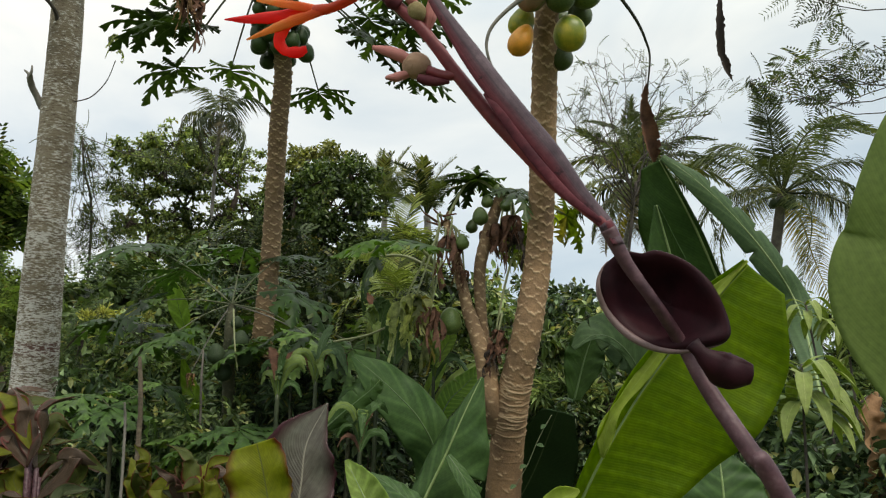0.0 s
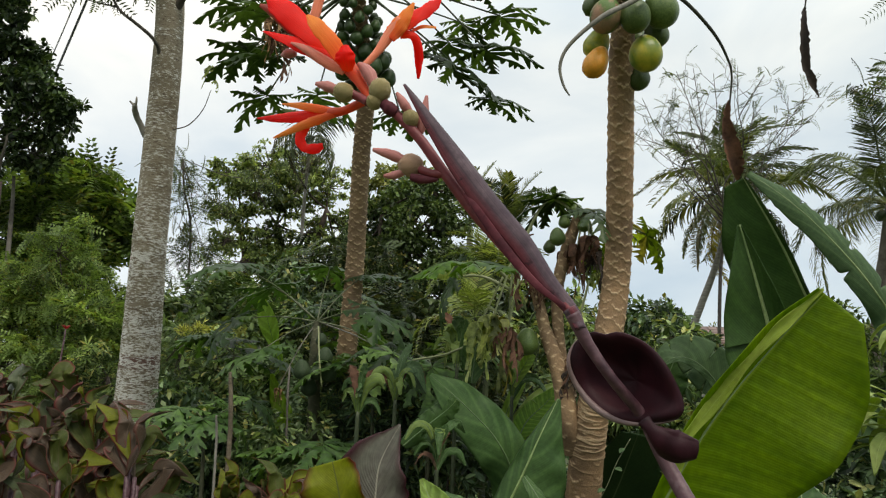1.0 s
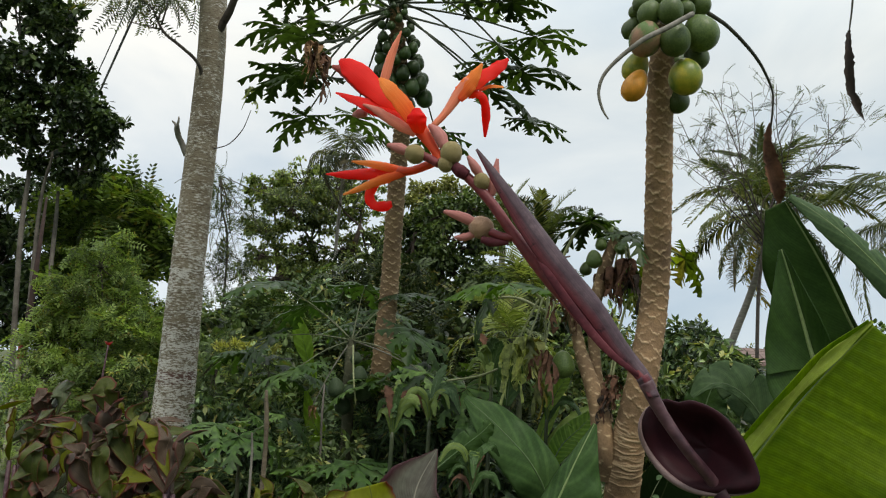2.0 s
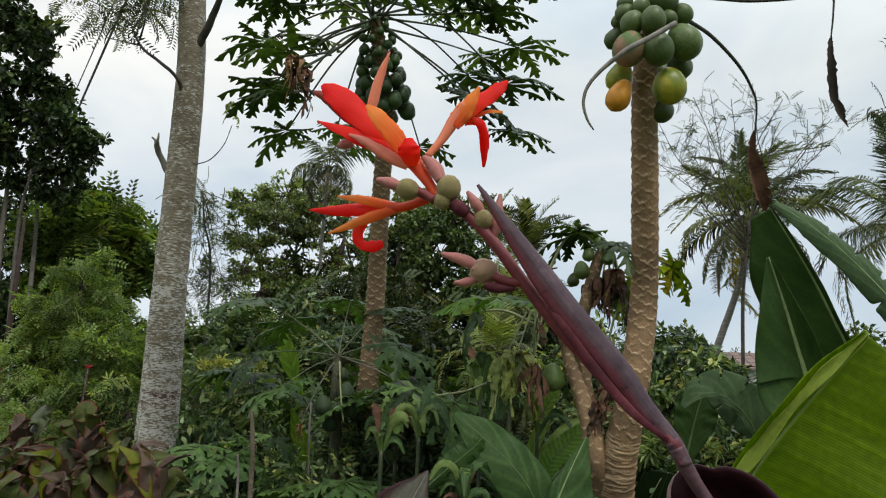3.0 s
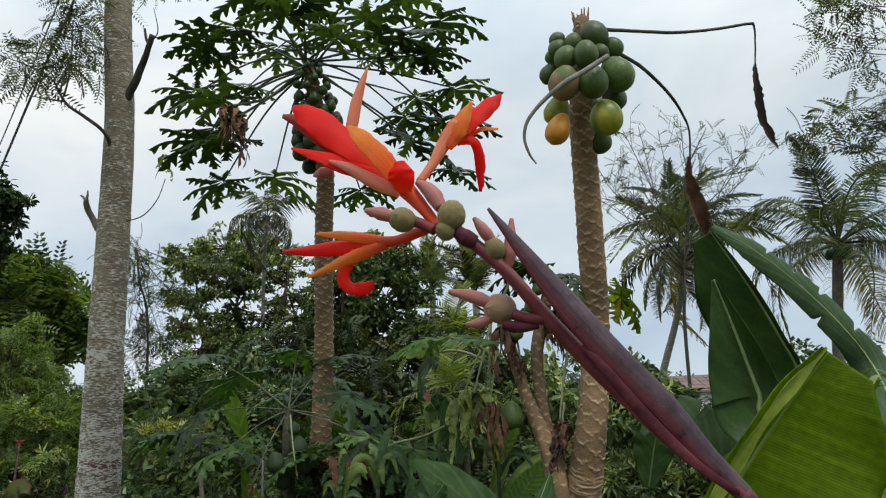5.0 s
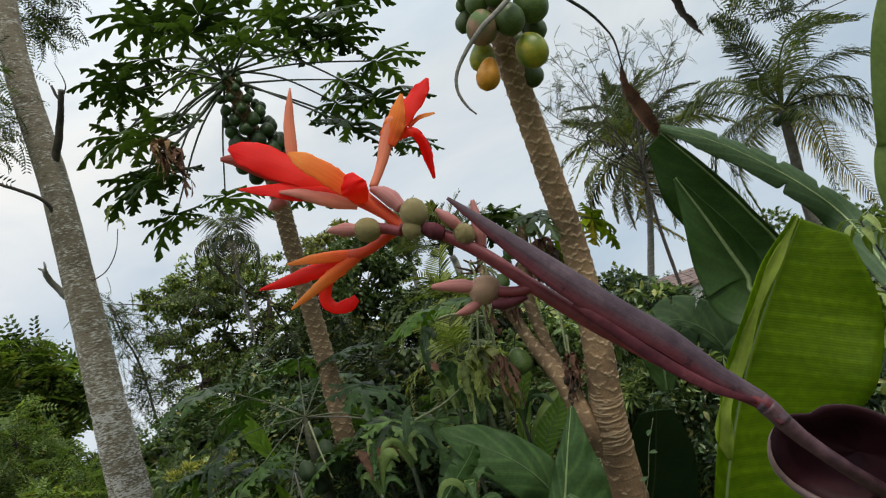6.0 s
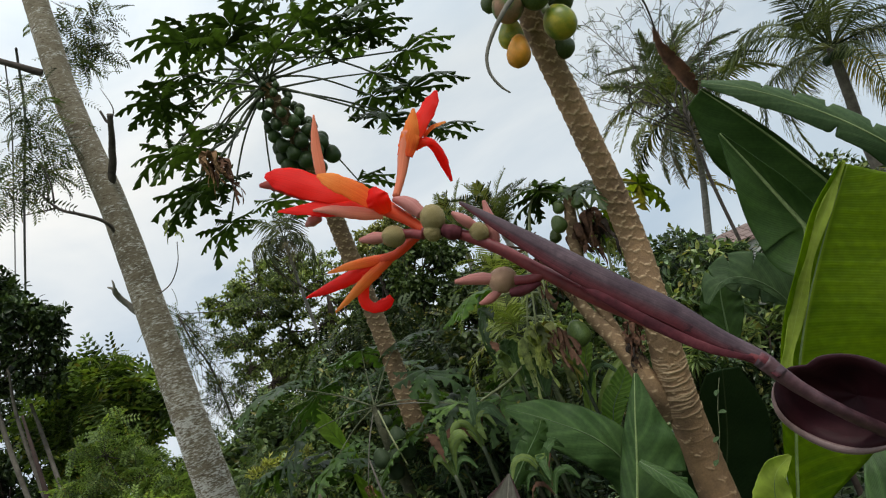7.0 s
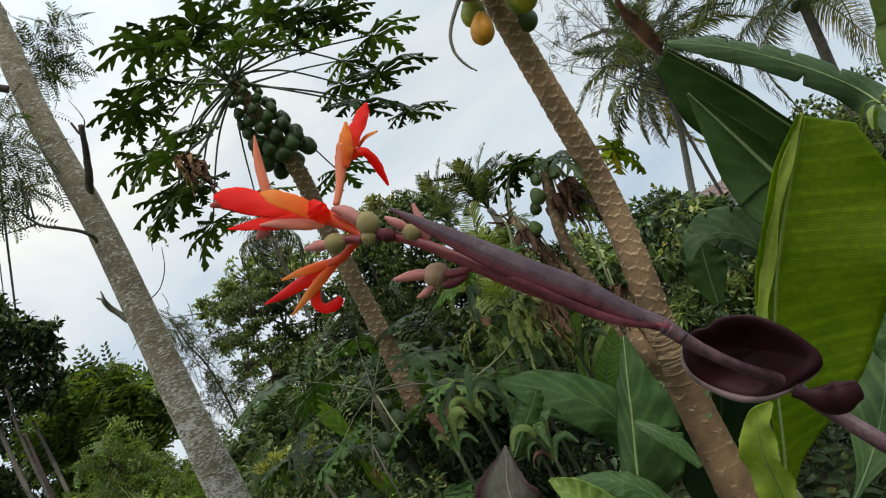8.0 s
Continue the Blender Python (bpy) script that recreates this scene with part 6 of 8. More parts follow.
def banana_sucker(at, top, count, size, seed):
    """A small side shoot with narrow, torn and crumpled leaves."""
    rng = np.random.default_rng(seed)
    plant = thing("banana_plant", (at[0], at[1], 0.0), "small banana shoot with narrow torn leaves, some dried", "banana plant", "banana plants")
    part("pseudostem", fast_mesh("pseudostem", *tube([(at[0], at[1], -0.05), (at[0], at[1], at[2] - 0.1), tuple(at)], [0.014, 0.010, 0.005], 10, 16, 0.03)), petiole_mat, plant)
    for k in range(count):
        a = k * 2.39996 + rng.normal() * 0.3
        o = np.array([math.cos(a), 0.6 * math.sin(a), 0.0])
        up = np.array([0, 0, 1.0])
        n = size * rng.uniform(0.8, 1.7)
        lean = rng.uniform(0.15, 0.9)
        p0 = np.array(at) + up * (top - at[2]) * rng.random() * 0.7
        p1 = p0 + n * (o * 0.25 * lean + up * 0.40)
        p2 = p1 + n * (o * 0.35 * lean + up * (0.30 - 0.35 * lean))
        p3 = p2 + n * (o * 0.25 * lean + up * (0.28 - 0.75 * lean))
        dry = k % 9 == 4
        mat = dead_leaf_mat if dry else (banana_grey, banana_mid, banana_olive)[rng.integers(3)]
        w = n * rng.uniform(0.05, 0.11)
        banana_leaf(plant, [tuple(q) for q in (p0, p1, p2, p3)], [w * 0.25, w * 0.8, w, w * 0.8, 0.004], mat, (rng.normal() * 0.4, -1, 0.4), 0.003, dead_leaf_mat if dry else dull_rib_mat, cup=rng.uniform(-0.4, 0.5), wave=rng.uniform(0.06, 0.3 if dry else 0.14), waves=4, tears=tuple((rng.uniform(0.3, 0.85), rng.choice((-1, 1))) for q in range(4)), ragged=0.3 if dry else 0.12, twist=rng.normal() * 0.5)
    return plant


for sucker_at, sucker_top, n_leaves, leaf_size, sucker_seed in (((-0.767, 3.619, 1.385), 1.50, 14, 0.20, 1), ((-0.481, 3.231, 1.136), 1.26, 14, 0.18, 2), ((-0.515, 3.976, 1.572), 1.69, 12, 0.22, 3), ((-0.216, 3.996, 1.415), 1.50, 8, 0.22, 4), ((-0.862, 3.284, 1.347), 1.45, 12, 0.18, 5)):
    banana_sucker(sucker_at, sucker_top, n_leaves, leaf_size, sucker_seed)


def banana_back():
    plant = thing("banana_plant", (-2.6, 5.95, 0.0), "small banana plant with pale yellowish upright leaves", "banana plant", "banana plants")
    part("pseudostem", fast_mesh("pseudostem", *tube([(-2.6, 5.95, -0.05), (-2.58, 5.95, 0.7), (-2.55, 5.92, 1.3)], [0.06, 0.05, 0.03], 14, 20, 0.03)), pseudostem_mat, plant)
    banana_leaf(plant, [(-2.55, 5.92, 1.25), (-2.195, 5.707, 1.498), (-2.209, 5.543, 1.730), (-2.227, 5.453, 1.874), (-2.245, 5.362, 2.019)], [0.006, 0.008, 0.03, 0.07, 0.068, 0.03], banana_pale, (0.1, -1, 0.1), 0.005, dull_rib_mat, cup=0.1, wave=0.05)
    banana_leaf(plant, [(-2.55, 5.92, 1.0), (-2.060, 5.512, 1.105), (-2.058, 5.366, 1.273), (-2.061, 5.213, 1.466)], [0.015, 0.05, 0.065, 0.05, 0.012], banana_pale, (0.3, -1, 0.1), 0.005, dull_rib_mat, cup=0.1, wave=0.05)
    return plant


banana_back()


# ---- bronze canna plants ----


def canna_plant(base, leaves, label, roll=1.0, outline=(0.1, 0.75, 1.0, 0.9, 0.5, 0.04)):
    """Stems with broad clasping leaves. leaves: rows of foot, middle, tip, half width, material, face."""
    plant = thing("canna_plant", base, label, "canna plant", "bronze cannas")
    for k, (pts, wid, mat, face, cup) in enumerate(leaves):
        foot = np.array(pts[0])
        part("stem", fast_mesh("stem", *tube([(foot[0] * 0.7 + base[0] * 0.3, foot[1] * 0.7 + base[1] * 0.3, 0.0), tuple(foot)], [0.012, 0.008], 8, 8)), lower_stem_mat, plant)
        turn = roll * math.sin(k * 2.1)
        ob = part("leaf", fast_mesh("leaf", *blade(pts, [wid * w for w in outline], face, cup, 0.16 + 0.20 * roll, 1.9, 8, 40, phase=k * 1.7, ragged=0.09, curl=(0.35 * roll * (k % 4 == 1), 0.35 * roll * (k % 4 == 2)), twist=1.1 * turn, sides=(1.0, 0.75 + 0.25 * (k % 2)))), mat, plant)
        solid(ob, 0.0012)
    return plant


canna_plant((-0.55, 2.0, 0.0), [
    ([(-0.497, 1.900, 1.152), (-0.513, 1.910, 1.218), (-0.530, 1.916, 1.279), (-0.550, 1.920, 1.339)], 0.094, front_green_mat, (-0.1, -1, 0.3), 0.15),
], "canna with a broad yellow-green leaf edged dark red", 0.0, (0.35, 0.9, 1.0, 0.98, 0.72))
canna_plant((-0.5, 2.05, 0.0), [
    ([(-0.455, 1.983, 1.142), (-0.449, 2.003, 1.232), (-0.444, 2.020, 1.330), (-0.398, 2.041, 1.435)], 0.112, canna_purple_mat, (0.15, -1, 0.35), 0.32),
], "canna with one broad dusky purple leaf", 0.0, (0.5, 0.95, 1.05, 0.92, 0.5, 0.02))

c_rng = np.random.default_rng(14)
rows = []
for cx, cy, cz in ((-2.173, 2.577, 1.209), (-2.187, 2.769, 1.282), (-1.796, 2.452, 1.188), (-2.019, 2.907, 1.283), (-1.654, 2.582, 1.204), (-1.809, 2.254, 1.117), (-1.602, 2.301, 1.090), (-1.605, 2.708, 1.129), (-1.707, 2.628, 1.183), (-1.428, 2.441, 1.164), (-2.453, 2.618, 1.230), (-1.355, 2.457, 1.085), (-1.304, 3.069, 1.045), (-1.111, 2.979, 1.032), (-0.911, 2.784, 1.045), (-1.088, 3.035, 1.057)):
    base = (cx + 0.05, cy + 0.05, 0.0)
    leaves = []
    low = cx > -1.4
    for k in range(6 if low else 13):
        a = c_rng.uniform(0, 6.28)
        o = np.array([math.cos(a), math.sin(a) * 0.7, 0])
        foot = np.array([cx, cy, cz + (-0.08 if low else 0.06) - 0.032 * k]) + c_rng.normal(size=3) * 0.02
        steep = 0.25 + 0.75 * c_rng.random()
        top = foot + o * (0.14 - 0.08 * steep) + np.array([0, 0, 0.07 + 0.13 * steep])
        tip = top + o * c_rng.uniform(0.06, 0.14) + np.array([0, 0, c_rng.uniform(-0.10, 0.02) + 0.06 * steep])
        leaves.append(([tuple(foot), tuple(foot + (top - foot) * 0.55 + o * 0.03 + np.array([0, 0, 0.03])), tuple(top), tuple(tip)], c_rng.uniform(0.032, 0.060), (canna_leaf_mat, canna_dull_mat, canna_green_mat, canna_leaf_mat, canna_bronze_mat, canna_leaf_mat, canna_green_mat, canna_bronze_mat)[c_rng.integers(8)],
                       (o[0] * -0.6 + c_rng.normal() * 0.4, -0.8, 0.55), c_rng.uniform(-0.2, 0.5)))
    canna_plant(base, leaves, "bronze-green canna with crinkled reddish leaf edges")


# ---- the flowering canna stalk close to the camera ----


def petal(parent, pts, wid, mat, face=(0.1, -1, 0.1), cup=0.5, wave=0.06, label="", twist=0.0, name="petal", ragged=0.10):
    ob = part(name, fast_mesh(name, *blade(pts, wid, face, cup, wave * 1.7, 3.3, 9, 54, twist=twist, ragged=ragged)), mat, parent, label)
    return solid(ob, 0.0004)


def spindle(parent, name, pts, rad, mat, label=""):
    return part(name, fast_mesh(name, *tube(pts, rad, 12, 26, 0.03)), mat, parent, label)


def capsule(parent, at, r, mat, axis):
    """A warty round seed capsule."""
    rng = np.random.default_rng(int(at[0] * 1e5) % 1000)
    bm = bmesh.new()
    bmesh.ops.create_icosphere(bm, subdivisions=4, radius=1.0)
    for v in bm.verts:
        n = noise.noise(v.co * 9.0)
        c = noise.cell(v.co * 11.0)
        v.co *= 1 + 0.05 * n + 0.03 * (c if c > 0 else 0) - 0.04 * abs(math.sin(1.5 * math.atan2(v.co.y, v.co.x)))
        v.co.z *= 1.12
    for f in bm.faces:
        f.smooth = True
    me = bpy.data.meshes.new("capsule")
    bm.to_mesh(me)
    bm.free()
    m = Matrix.Translation(at) @ Vector(axis).normalized().to_track_quat("Z", "Y").to_matrix().to_4x4() @ Matrix.Scale(r * 0.93, 4)
    return part("capsule", me, mat, parent, "", m)


def canna_flower():
    stalk = thing("canna_flower_stalk", (0.40, 0.62, 0.0), "red and orange canna flower on a crimson stalk", "flower")
    line = [(-0.0589, 0.3326, 1.7465), (-0.0528, 0.3320, 1.7442), (-0.0453, 0.3311, 1.7393), (-0.0314, 0.3302, 1.7255), (-0.0175, 0.3294, 1.7073), (-0.0019, 0.3282, 1.6878), (0.0131, 0.3260, 1.6713), (0.0268, 0.3243, 1.6569), (0.0398, 0.3216, 1.6455), (0.0467, 0.3196, 1.6380)]
    part("flower_stalk", fast_mesh("flower_stalk", *tube(line, [0.0016, 0.0022, 0.0026, 0.0026, 0.0028, 0.0031, 0.0033, 0.0033, 0.0030, 0.0022], 14, 80, 0.02)), rachis_mat, stalk, "crimson flower stalk")
    low = [(0.0467, 0.3196, 1.6380), (0.0545, 0.3210, 1.6239), (0.0655, 0.3221, 1.6088), (0.0792, 0.3338, 1.5931), (0.0890, 0.3304, 1.5743), (0.1014, 0.3203, 1.5520), (0.1154, 0.3193, 1.5308), (0.20, 0.33, 1.38), (0.31, 0.45, 0.8), (0.40, 0.62, 0.0)]
    part("stem", fast_mesh("stem", *tube(low, [0.0034, 0.0027, 0.0024, 0.0028, 0.0034, 0.0037, 0.0040, 0.005, 0.009, 0.012], 16, 120, 0.02)), lower_stem_mat, stalk, "mottled purple stem")
    ring = part("node_ring", fast_mesh("node_ring", *tube([(0.0452, 0.3190, 1.6402), (0.0467, 0.3196, 1.6380), (0.0482, 0.3202, 1.6357)], [0.0030, 0.0033, 0.0030], 14, 8)), bract_mat, stalk)
    # long folded bract lying along the stalk
    b = part("bract", fast_mesh("bract", *blade([(0.0509, 0.3166, 1.6317), (0.0470, 0.3188, 1.6402), (0.0361, 0.3191, 1.6537), (0.0241, 0.3193, 1.6710), (0.0102, 0.3185, 1.6873), (-0.0032, 0.3177, 1.7040), (-0.0171, 0.3175, 1.7222), (-0.0284, 0.3163, 1.7372), (-0.0362, 0.3158, 1.7471)],
             [0.0024, 0.0034, 0.0046, 0.0057, 0.0062, 0.0060, 0.0044, 0.0023, 0.0005], (0.35, -0.9, 0.35), -0.6, 0.03, 3, 12, 60, ragged=0.02)), bract_mat, stalk, "long dusky purple bract with a bloomy surface")
    solid(b, 0.0008)
    b2 = part("sheath", fast_mesh("sheath", *blade([(0.0445, 0.3184, 1.6402), (0.0316, 0.3169, 1.6494), (0.0203, 0.3171, 1.6612), (0.0097, 0.3175, 1.6745), (0.0010, 0.3175, 1.6863), (-0.0047, 0.3190, 1.6937)], [0.0006, 0.0015, 0.0019, 0.0019, 0.0015, 0.0004], (-0.2, -0.95, 0.1), -0.25, 0.02, 3, 7, 50)), sheath_mat, stalk, "pinkish red folded sheath")
    solid(b2, 0.0008)
    # cupped maroon leaf clasping the stem
    c = np.array((0.0688, 0.3265, 1.6101))
    right, upw, away = np.array((0.0917, 0.3275, 1.6108)) - c, np.array((0.0682, 0.3234, 1.6329)) - c, unit(np.array((0.0938, 0.4277, 1.6176)) - c)
    px = np.linalg.norm(right) / 100
    right, upw = unit(right), unit(upw)
    ca, sa = math.cos(radians(-28)), math.sin(radians(-28))
    major, minor = right * ca + upw * sa, upw * ca - right * sa
    na, nr = 56, 12
    v, f = [], []
    for i in range(nr + 1):
        q = i / nr
        for j in range(na):
            a = 2 * math.pi * j / na
            ex, ey = math.cos(a), math.sin(a)
            reach_a = 122 + 14 * max(0, ex) ** 6
            reach_b = 84 - 20 * max(0, ex) ** 3
            notch = 1 - 0.10 * math.exp(-(((a - 2.25) / 0.16) ** 2))
            lip = 0.010 * max(0, q - 0.86) / 0.14
            off = major * (ex * reach_a * px * q * notch + 22 * px * (1 - q)) + minor * (ey * reach_b * px * q * notch)
            pos = c + off + away * ((0.020 - 0.014 * max(0, ex) * q) * (1 - q**2.2) - 0.38 * float(off @ right) + lip * 0.5 + 0.0012 * math.sin(5 * a) * q)
            v.append(pos)
            if i < nr:
                f.append((i * na + j, i * na + (j + 1) % na, (i + 1) * na + (j + 1) % na, (i + 1) * na + j))
    cup_leaf = part("cupped_leaf", fast_mesh("cupped_leaf", np.array(v), np.array(f)), maroon_mat, stalk, "cupped dark maroon leaf")
    solid(cup_leaf, 0.0009)
    edge = [v[nr * na + (j % na)] for j in range(na + 1)]
    lip = part("leaf_edge", fast_mesh("leaf_edge", *tube(edge[26:56], [0.0003, 0.0013, 0.0017, 0.0012, 0.0003], 8, 80)), lip_mat, cup_leaf, "greyish pink rolled margin")
    # second folded maroon leaf below it
    s2 = part("folded_leaf", fast_mesh("folded_leaf", *blade([(0.0774, 0.3125, 1.5933), (0.0818, 0.3099, 1.5883), (0.0896, 0.3094, 1.5832), (0.0998, 0.3116, 1.5816)], [0.0034, 0.0032, 0.0050, 0.0066, 0.0070, 0.0054], (0.0, -1, 0.0), -0.55, 0.16, 2.6, 8, 40, ragged=0.03, curl=(0.5, -0.4))), maroon_mat, stalk, "small folded maroon leaf")
    solid(s2, 0.0009)
    # main flower
    part("flower_tube", fast_mesh("flower_tube", *tube([(-0.0572, 0.3342, 1.7450), (-0.0631, 0.3373, 1.7543), (-0.0697, 0.3404, 1.7632), (-0.0759, 0.3438, 1.7712)], [0.0022, 0.0026, 0.0036, 0.0048], 12, 20)), orange_red_petal, stalk, "orange-red flower tube")
    petal(stalk, [(-0.0716, 0.3398, 1.7649), (-0.0846, 0.3389, 1.7777), (-0.0999, 0.3377, 1.7907), (-0.1131, 0.3372, 1.8019), (-0.1206, 0.3371, 1.8067)], [0.0028, 0.0050, 0.0066, 0.0070, 0.0060, 0.0012], red_petal, (0.25, -1, 0.25), -0.22, 0.07, "broad scarlet petal")
    petal(stalk, [(-0.0912, 0.3456, 1.7806), (-0.1071, 0.3453, 1.7936), (-0.1192, 0.3446, 1.8023), (-0.1280, 0.3445, 1.8062)], [0.003, 0.005, 0.005, 0.003, 0.0008], crimson_petal, (-0.1, -1, -0.3), -0.4, 0.05, "dark red backward petal")
    petal(stalk, [(-0.0730, 0.3377, 1.7642), (-0.0864, 0.3359, 1.7719), (-0.1041, 0.3355, 1.7805), (-0.1208, 0.3358, 1.7866)], [0.0025, 0.0044, 0.0044, 0.0032, 0.0005], red_petal, (0.0, -1, 0.5), -0.25, 0.06, "narrow scarlet petal")
    petal(stalk, [(-0.0734, 0.3359, 1.7626), (-0.0835, 0.3342, 1.7681), (-0.0957, 0.3327, 1.7753), (-0.1036, 0.3339, 1.7788)], [0.002, 0.0030, 0.0028, 0.0016, 0.0005], salmon_petal, (0.0, -1, 0.2), -0.5, 0.03)
    petal(stalk, [(-0.0726, 0.3352, 1.7659), (-0.0794, 0.3318, 1.7759), (-0.0877, 0.3292, 1.7856), (-0.0942, 0.3298, 1.7920)], [0.003, 0.0044, 0.0046, 0.0036, 0.0008], orange_petal, (0.2, -1, 0.1), -0.15, 0.03, "orange inner petal")
    petal(stalk, [(-0.0717, 0.3342, 1.7620), (-0.0720, 0.3301, 1.7660), (-0.0725, 0.3285, 1.7700), (-0.0725, 0.3299, 1.7746)], [0.0030, 0.0050, 0.0056, 0.0046, 0.0020], red_petal, (-0.15, -1, 0.1), -0.35, 0.05, "short curled scarlet lip", ragged=0.04)
    spindle(stalk, "bud", [(-0.0986, 0.3483, 1.7908), (-0.0970, 0.3483, 1.7999), (-0.0943, 0.3492, 1.8143), (-0.0896, 0.3494, 1.8290)], [0.0016, 0.0025, 0.0028, 0.0026, 0.0019, 0.0004], salmon_petal, "slim salmon-pink bud")
    spindle(stalk, "sepal", [(-0.1051, 0.3445, 1.7774), (-0.1099, 0.3457, 1.7778), (-0.1140, 0.3473, 1.7775)], [0.002, 0.0028, 0.0008], pink_sepal)
    # second flower, turned up
    spindle(stalk, "flower_tube", [(-0.0674, 0.3510, 1.7721), (-0.0617, 0.3547, 1.7813), (-0.0564, 0.3580, 1.7920), (-0.0504, 0.3596, 1.8013)], [0.0018, 0.0022, 0.0032, 0.0040], salmon_petal, "salmon flower tube")
    petal(stalk, [(-0.0561, 0.3554, 1.7903), (-0.0488, 0.3559, 1.8004), (-0.0428, 0.3572, 1.8111)], [0.0038, 0.0048, 0.0034, 0.0006], orange_petal, (0.2, -1, 0.1), -0.4, 0.05, "orange upright petal")
    petal(stalk, [(-0.0516, 0.3577, 1.7958), (-0.0434, 0.3608, 1.8048), (-0.0347, 0.3650, 1.8137), (-0.0296, 0.3676, 1.8185)], [0.0032, 0.0046, 0.0048, 0.0038, 0.0008], red_petal, (0.0, -1, 0.3), -0.4, 0.06, "scarlet upright petal")
    petal(stalk, [(-0.0506, 0.3604, 1.7940), (-0.0451, 0.3610, 1.7948), (-0.0413, 0.3633, 1.7919), (-0.0405, 0.3685, 1.7840), (-0.0418, 0.3741, 1.7732)], [0.0024, 0.0024, 0.0026, 0.0027, 0.0024, 0.0006], red_petal, (0.5, -1, 0.1), -0.5, 0.05, "hanging scarlet petal")
    petal(stalk, [(-0.0447, 0.3635, 1.7975), (-0.0390, 0.3655, 1.8009), (-0.0317, 0.3685, 1.8015)], [0.001, 0.0012, 0.0012, 0.0006], orange_petal, (0, -1, 0.4), -0.2, 0.02, "thin yellowish stamen", name="stamen")
    # third flower, hanging sideways
    spindle(stalk, "flower_tube", [(-0.0620, 0.3382, 1.7473), (-0.0691, 0.3446, 1.7469), (-0.0774, 0.3499, 1.7459), (-0.0860, 0.3548, 1.7467)], [0.0022, 0.0023, 0.0023, 0.0028], orange_red_petal, "dull red flower tube")
    petal(stalk, [(-0.0840, 0.3539, 1.7469), (-0.0986, 0.3588, 1.7483), (-0.1164, 0.3655, 1.7493), (-0.1367, 0.3728, 1.7503)], [0.0024, 0.0038, 0.0042, 0.0033, 0.0004], red_petal, (0.0, -1, 0.35), -0.6, 0.03, "pointed crimson petal")
    petal(stalk, [(-0.0838, 0.3528, 1.7474), (-0.0953, 0.3556, 1.7507), (-0.1066, 0.3585, 1.7533), (-0.1170, 0.3609, 1.7546)], [0.0024, 0.0028, 0.0027, 0.0018, 0.0004], orange_petal, (0, -1, 0.4), -0.6, 0.03, "narrow orange petal")
    petal(stalk, [(-0.0827, 0.3513, 1.7457), (-0.0951, 0.3535, 1.7425), (-0.1068, 0.3559, 1.7388), (-0.1208, 0.3612, 1.7346)], [0.0024, 0.0029, 0.0028, 0.0020, 0.0004], orange_petal, (0.1, -1, 0.2), -0.6, 0.03, "narrow orange petal")
    petal(stalk, [(-0.0975, 0.3569, 1.7440), (-0.1018, 0.3567, 1.7383), (-0.1034, 0.3569, 1.7326), (-0.1003, 0.3574, 1.7282), (-0.0946, 0.3573, 1.7276), (-0.0901, 0.3575, 1.7290)], [0.0022, 0.0026, 0.0027, 0.0027, 0.0030, 0.0018], red_petal, (0.3, -1, 0.2), -0.5, 0.06, "curled scarlet petal")
    # capsules, sepals and buds along the stalk
    capsule(stalk, (-0.0516, 0.3279, 1.7487), 0.0062, capsule_mat, (0.2, -0.4, 0.9))
    capsule(stalk, (-0.0542, 0.3279, 1.7428), 0.0042, capsule_mat, (-0.3, -0.5, 0.6))
    capsule(stalk, (-0.0725, 0.3339, 1.7504), 0.0056, capsule_mat, (-0.8, -0.2, 0.3))
    capsule(stalk, (-0.0350, 0.3296, 1.7343), 0.0046, capsule_mat, (-0.3, -0.2, 0.8))
    capsule(stalk, (-0.0344, 0.3324, 1.7109), 0.0064, pink_capsule_mat, (-0.8, -0.2, 0.1))
    spindle(stalk, "pedicel", [(-0.0591, 0.3340, 1.7450), (-0.0641, 0.3356, 1.7481), (-0.0687, 0.3345, 1.7499)], [0.0024, 0.0022, 0.0024], rachis_mat)
    spindle(stalk, "sepal", [(-0.0757, 0.3332, 1.7513), (-0.0817, 0.3338, 1.7537), (-0.0882, 0.3345, 1.7557)], [0.0024, 0.0030, 0.0010], pink_sepal, "dusky pink sepal")
    spindle(stalk, "sepal", [(-0.0562, 0.3332, 1.7540), (-0.0604, 0.3348, 1.7617), (-0.0663, 0.3368, 1.7672)], [0.0026, 0.0036, 0.0030, 0.0012], pink_sepal, "dusky pink sepal")
    spindle(stalk, "sepal", [(-0.0429, 0.3298, 1.7375), (-0.0465, 0.3288, 1.7397), (-0.0497, 0.3287, 1.7422)], [0.0030, 0.0036, 0.0026], sheath_mat)
    spindle(stalk, "sepal", [(-0.0361, 0.3297, 1.7377), (-0.0391, 0.3281, 1.7421), (-0.0426, 0.3274, 1.7472)], [0.0020, 0.0026, 0.0022, 0.0008], pink_sepal, "dusky pink sepal")
    spindle(stalk, "sepal", [(-0.0303, 0.3320, 1.7275), (-0.0289, 0.3312, 1.7355), (-0.0277, 0.3307, 1.7467)], [0.0018, 0.0030, 0.0024, 0.0008], pink_sepal, "dusky pink sepal")
    spindle(stalk, "sepal", [(-0.0370, 0.3306, 1.7125), (-0.0446, 0.3308, 1.7159), (-0.0542, 0.3318, 1.7188)], [0.0022, 0.0028, 0.0024, 0.0010], pink_sepal, "dusky pink sepal")
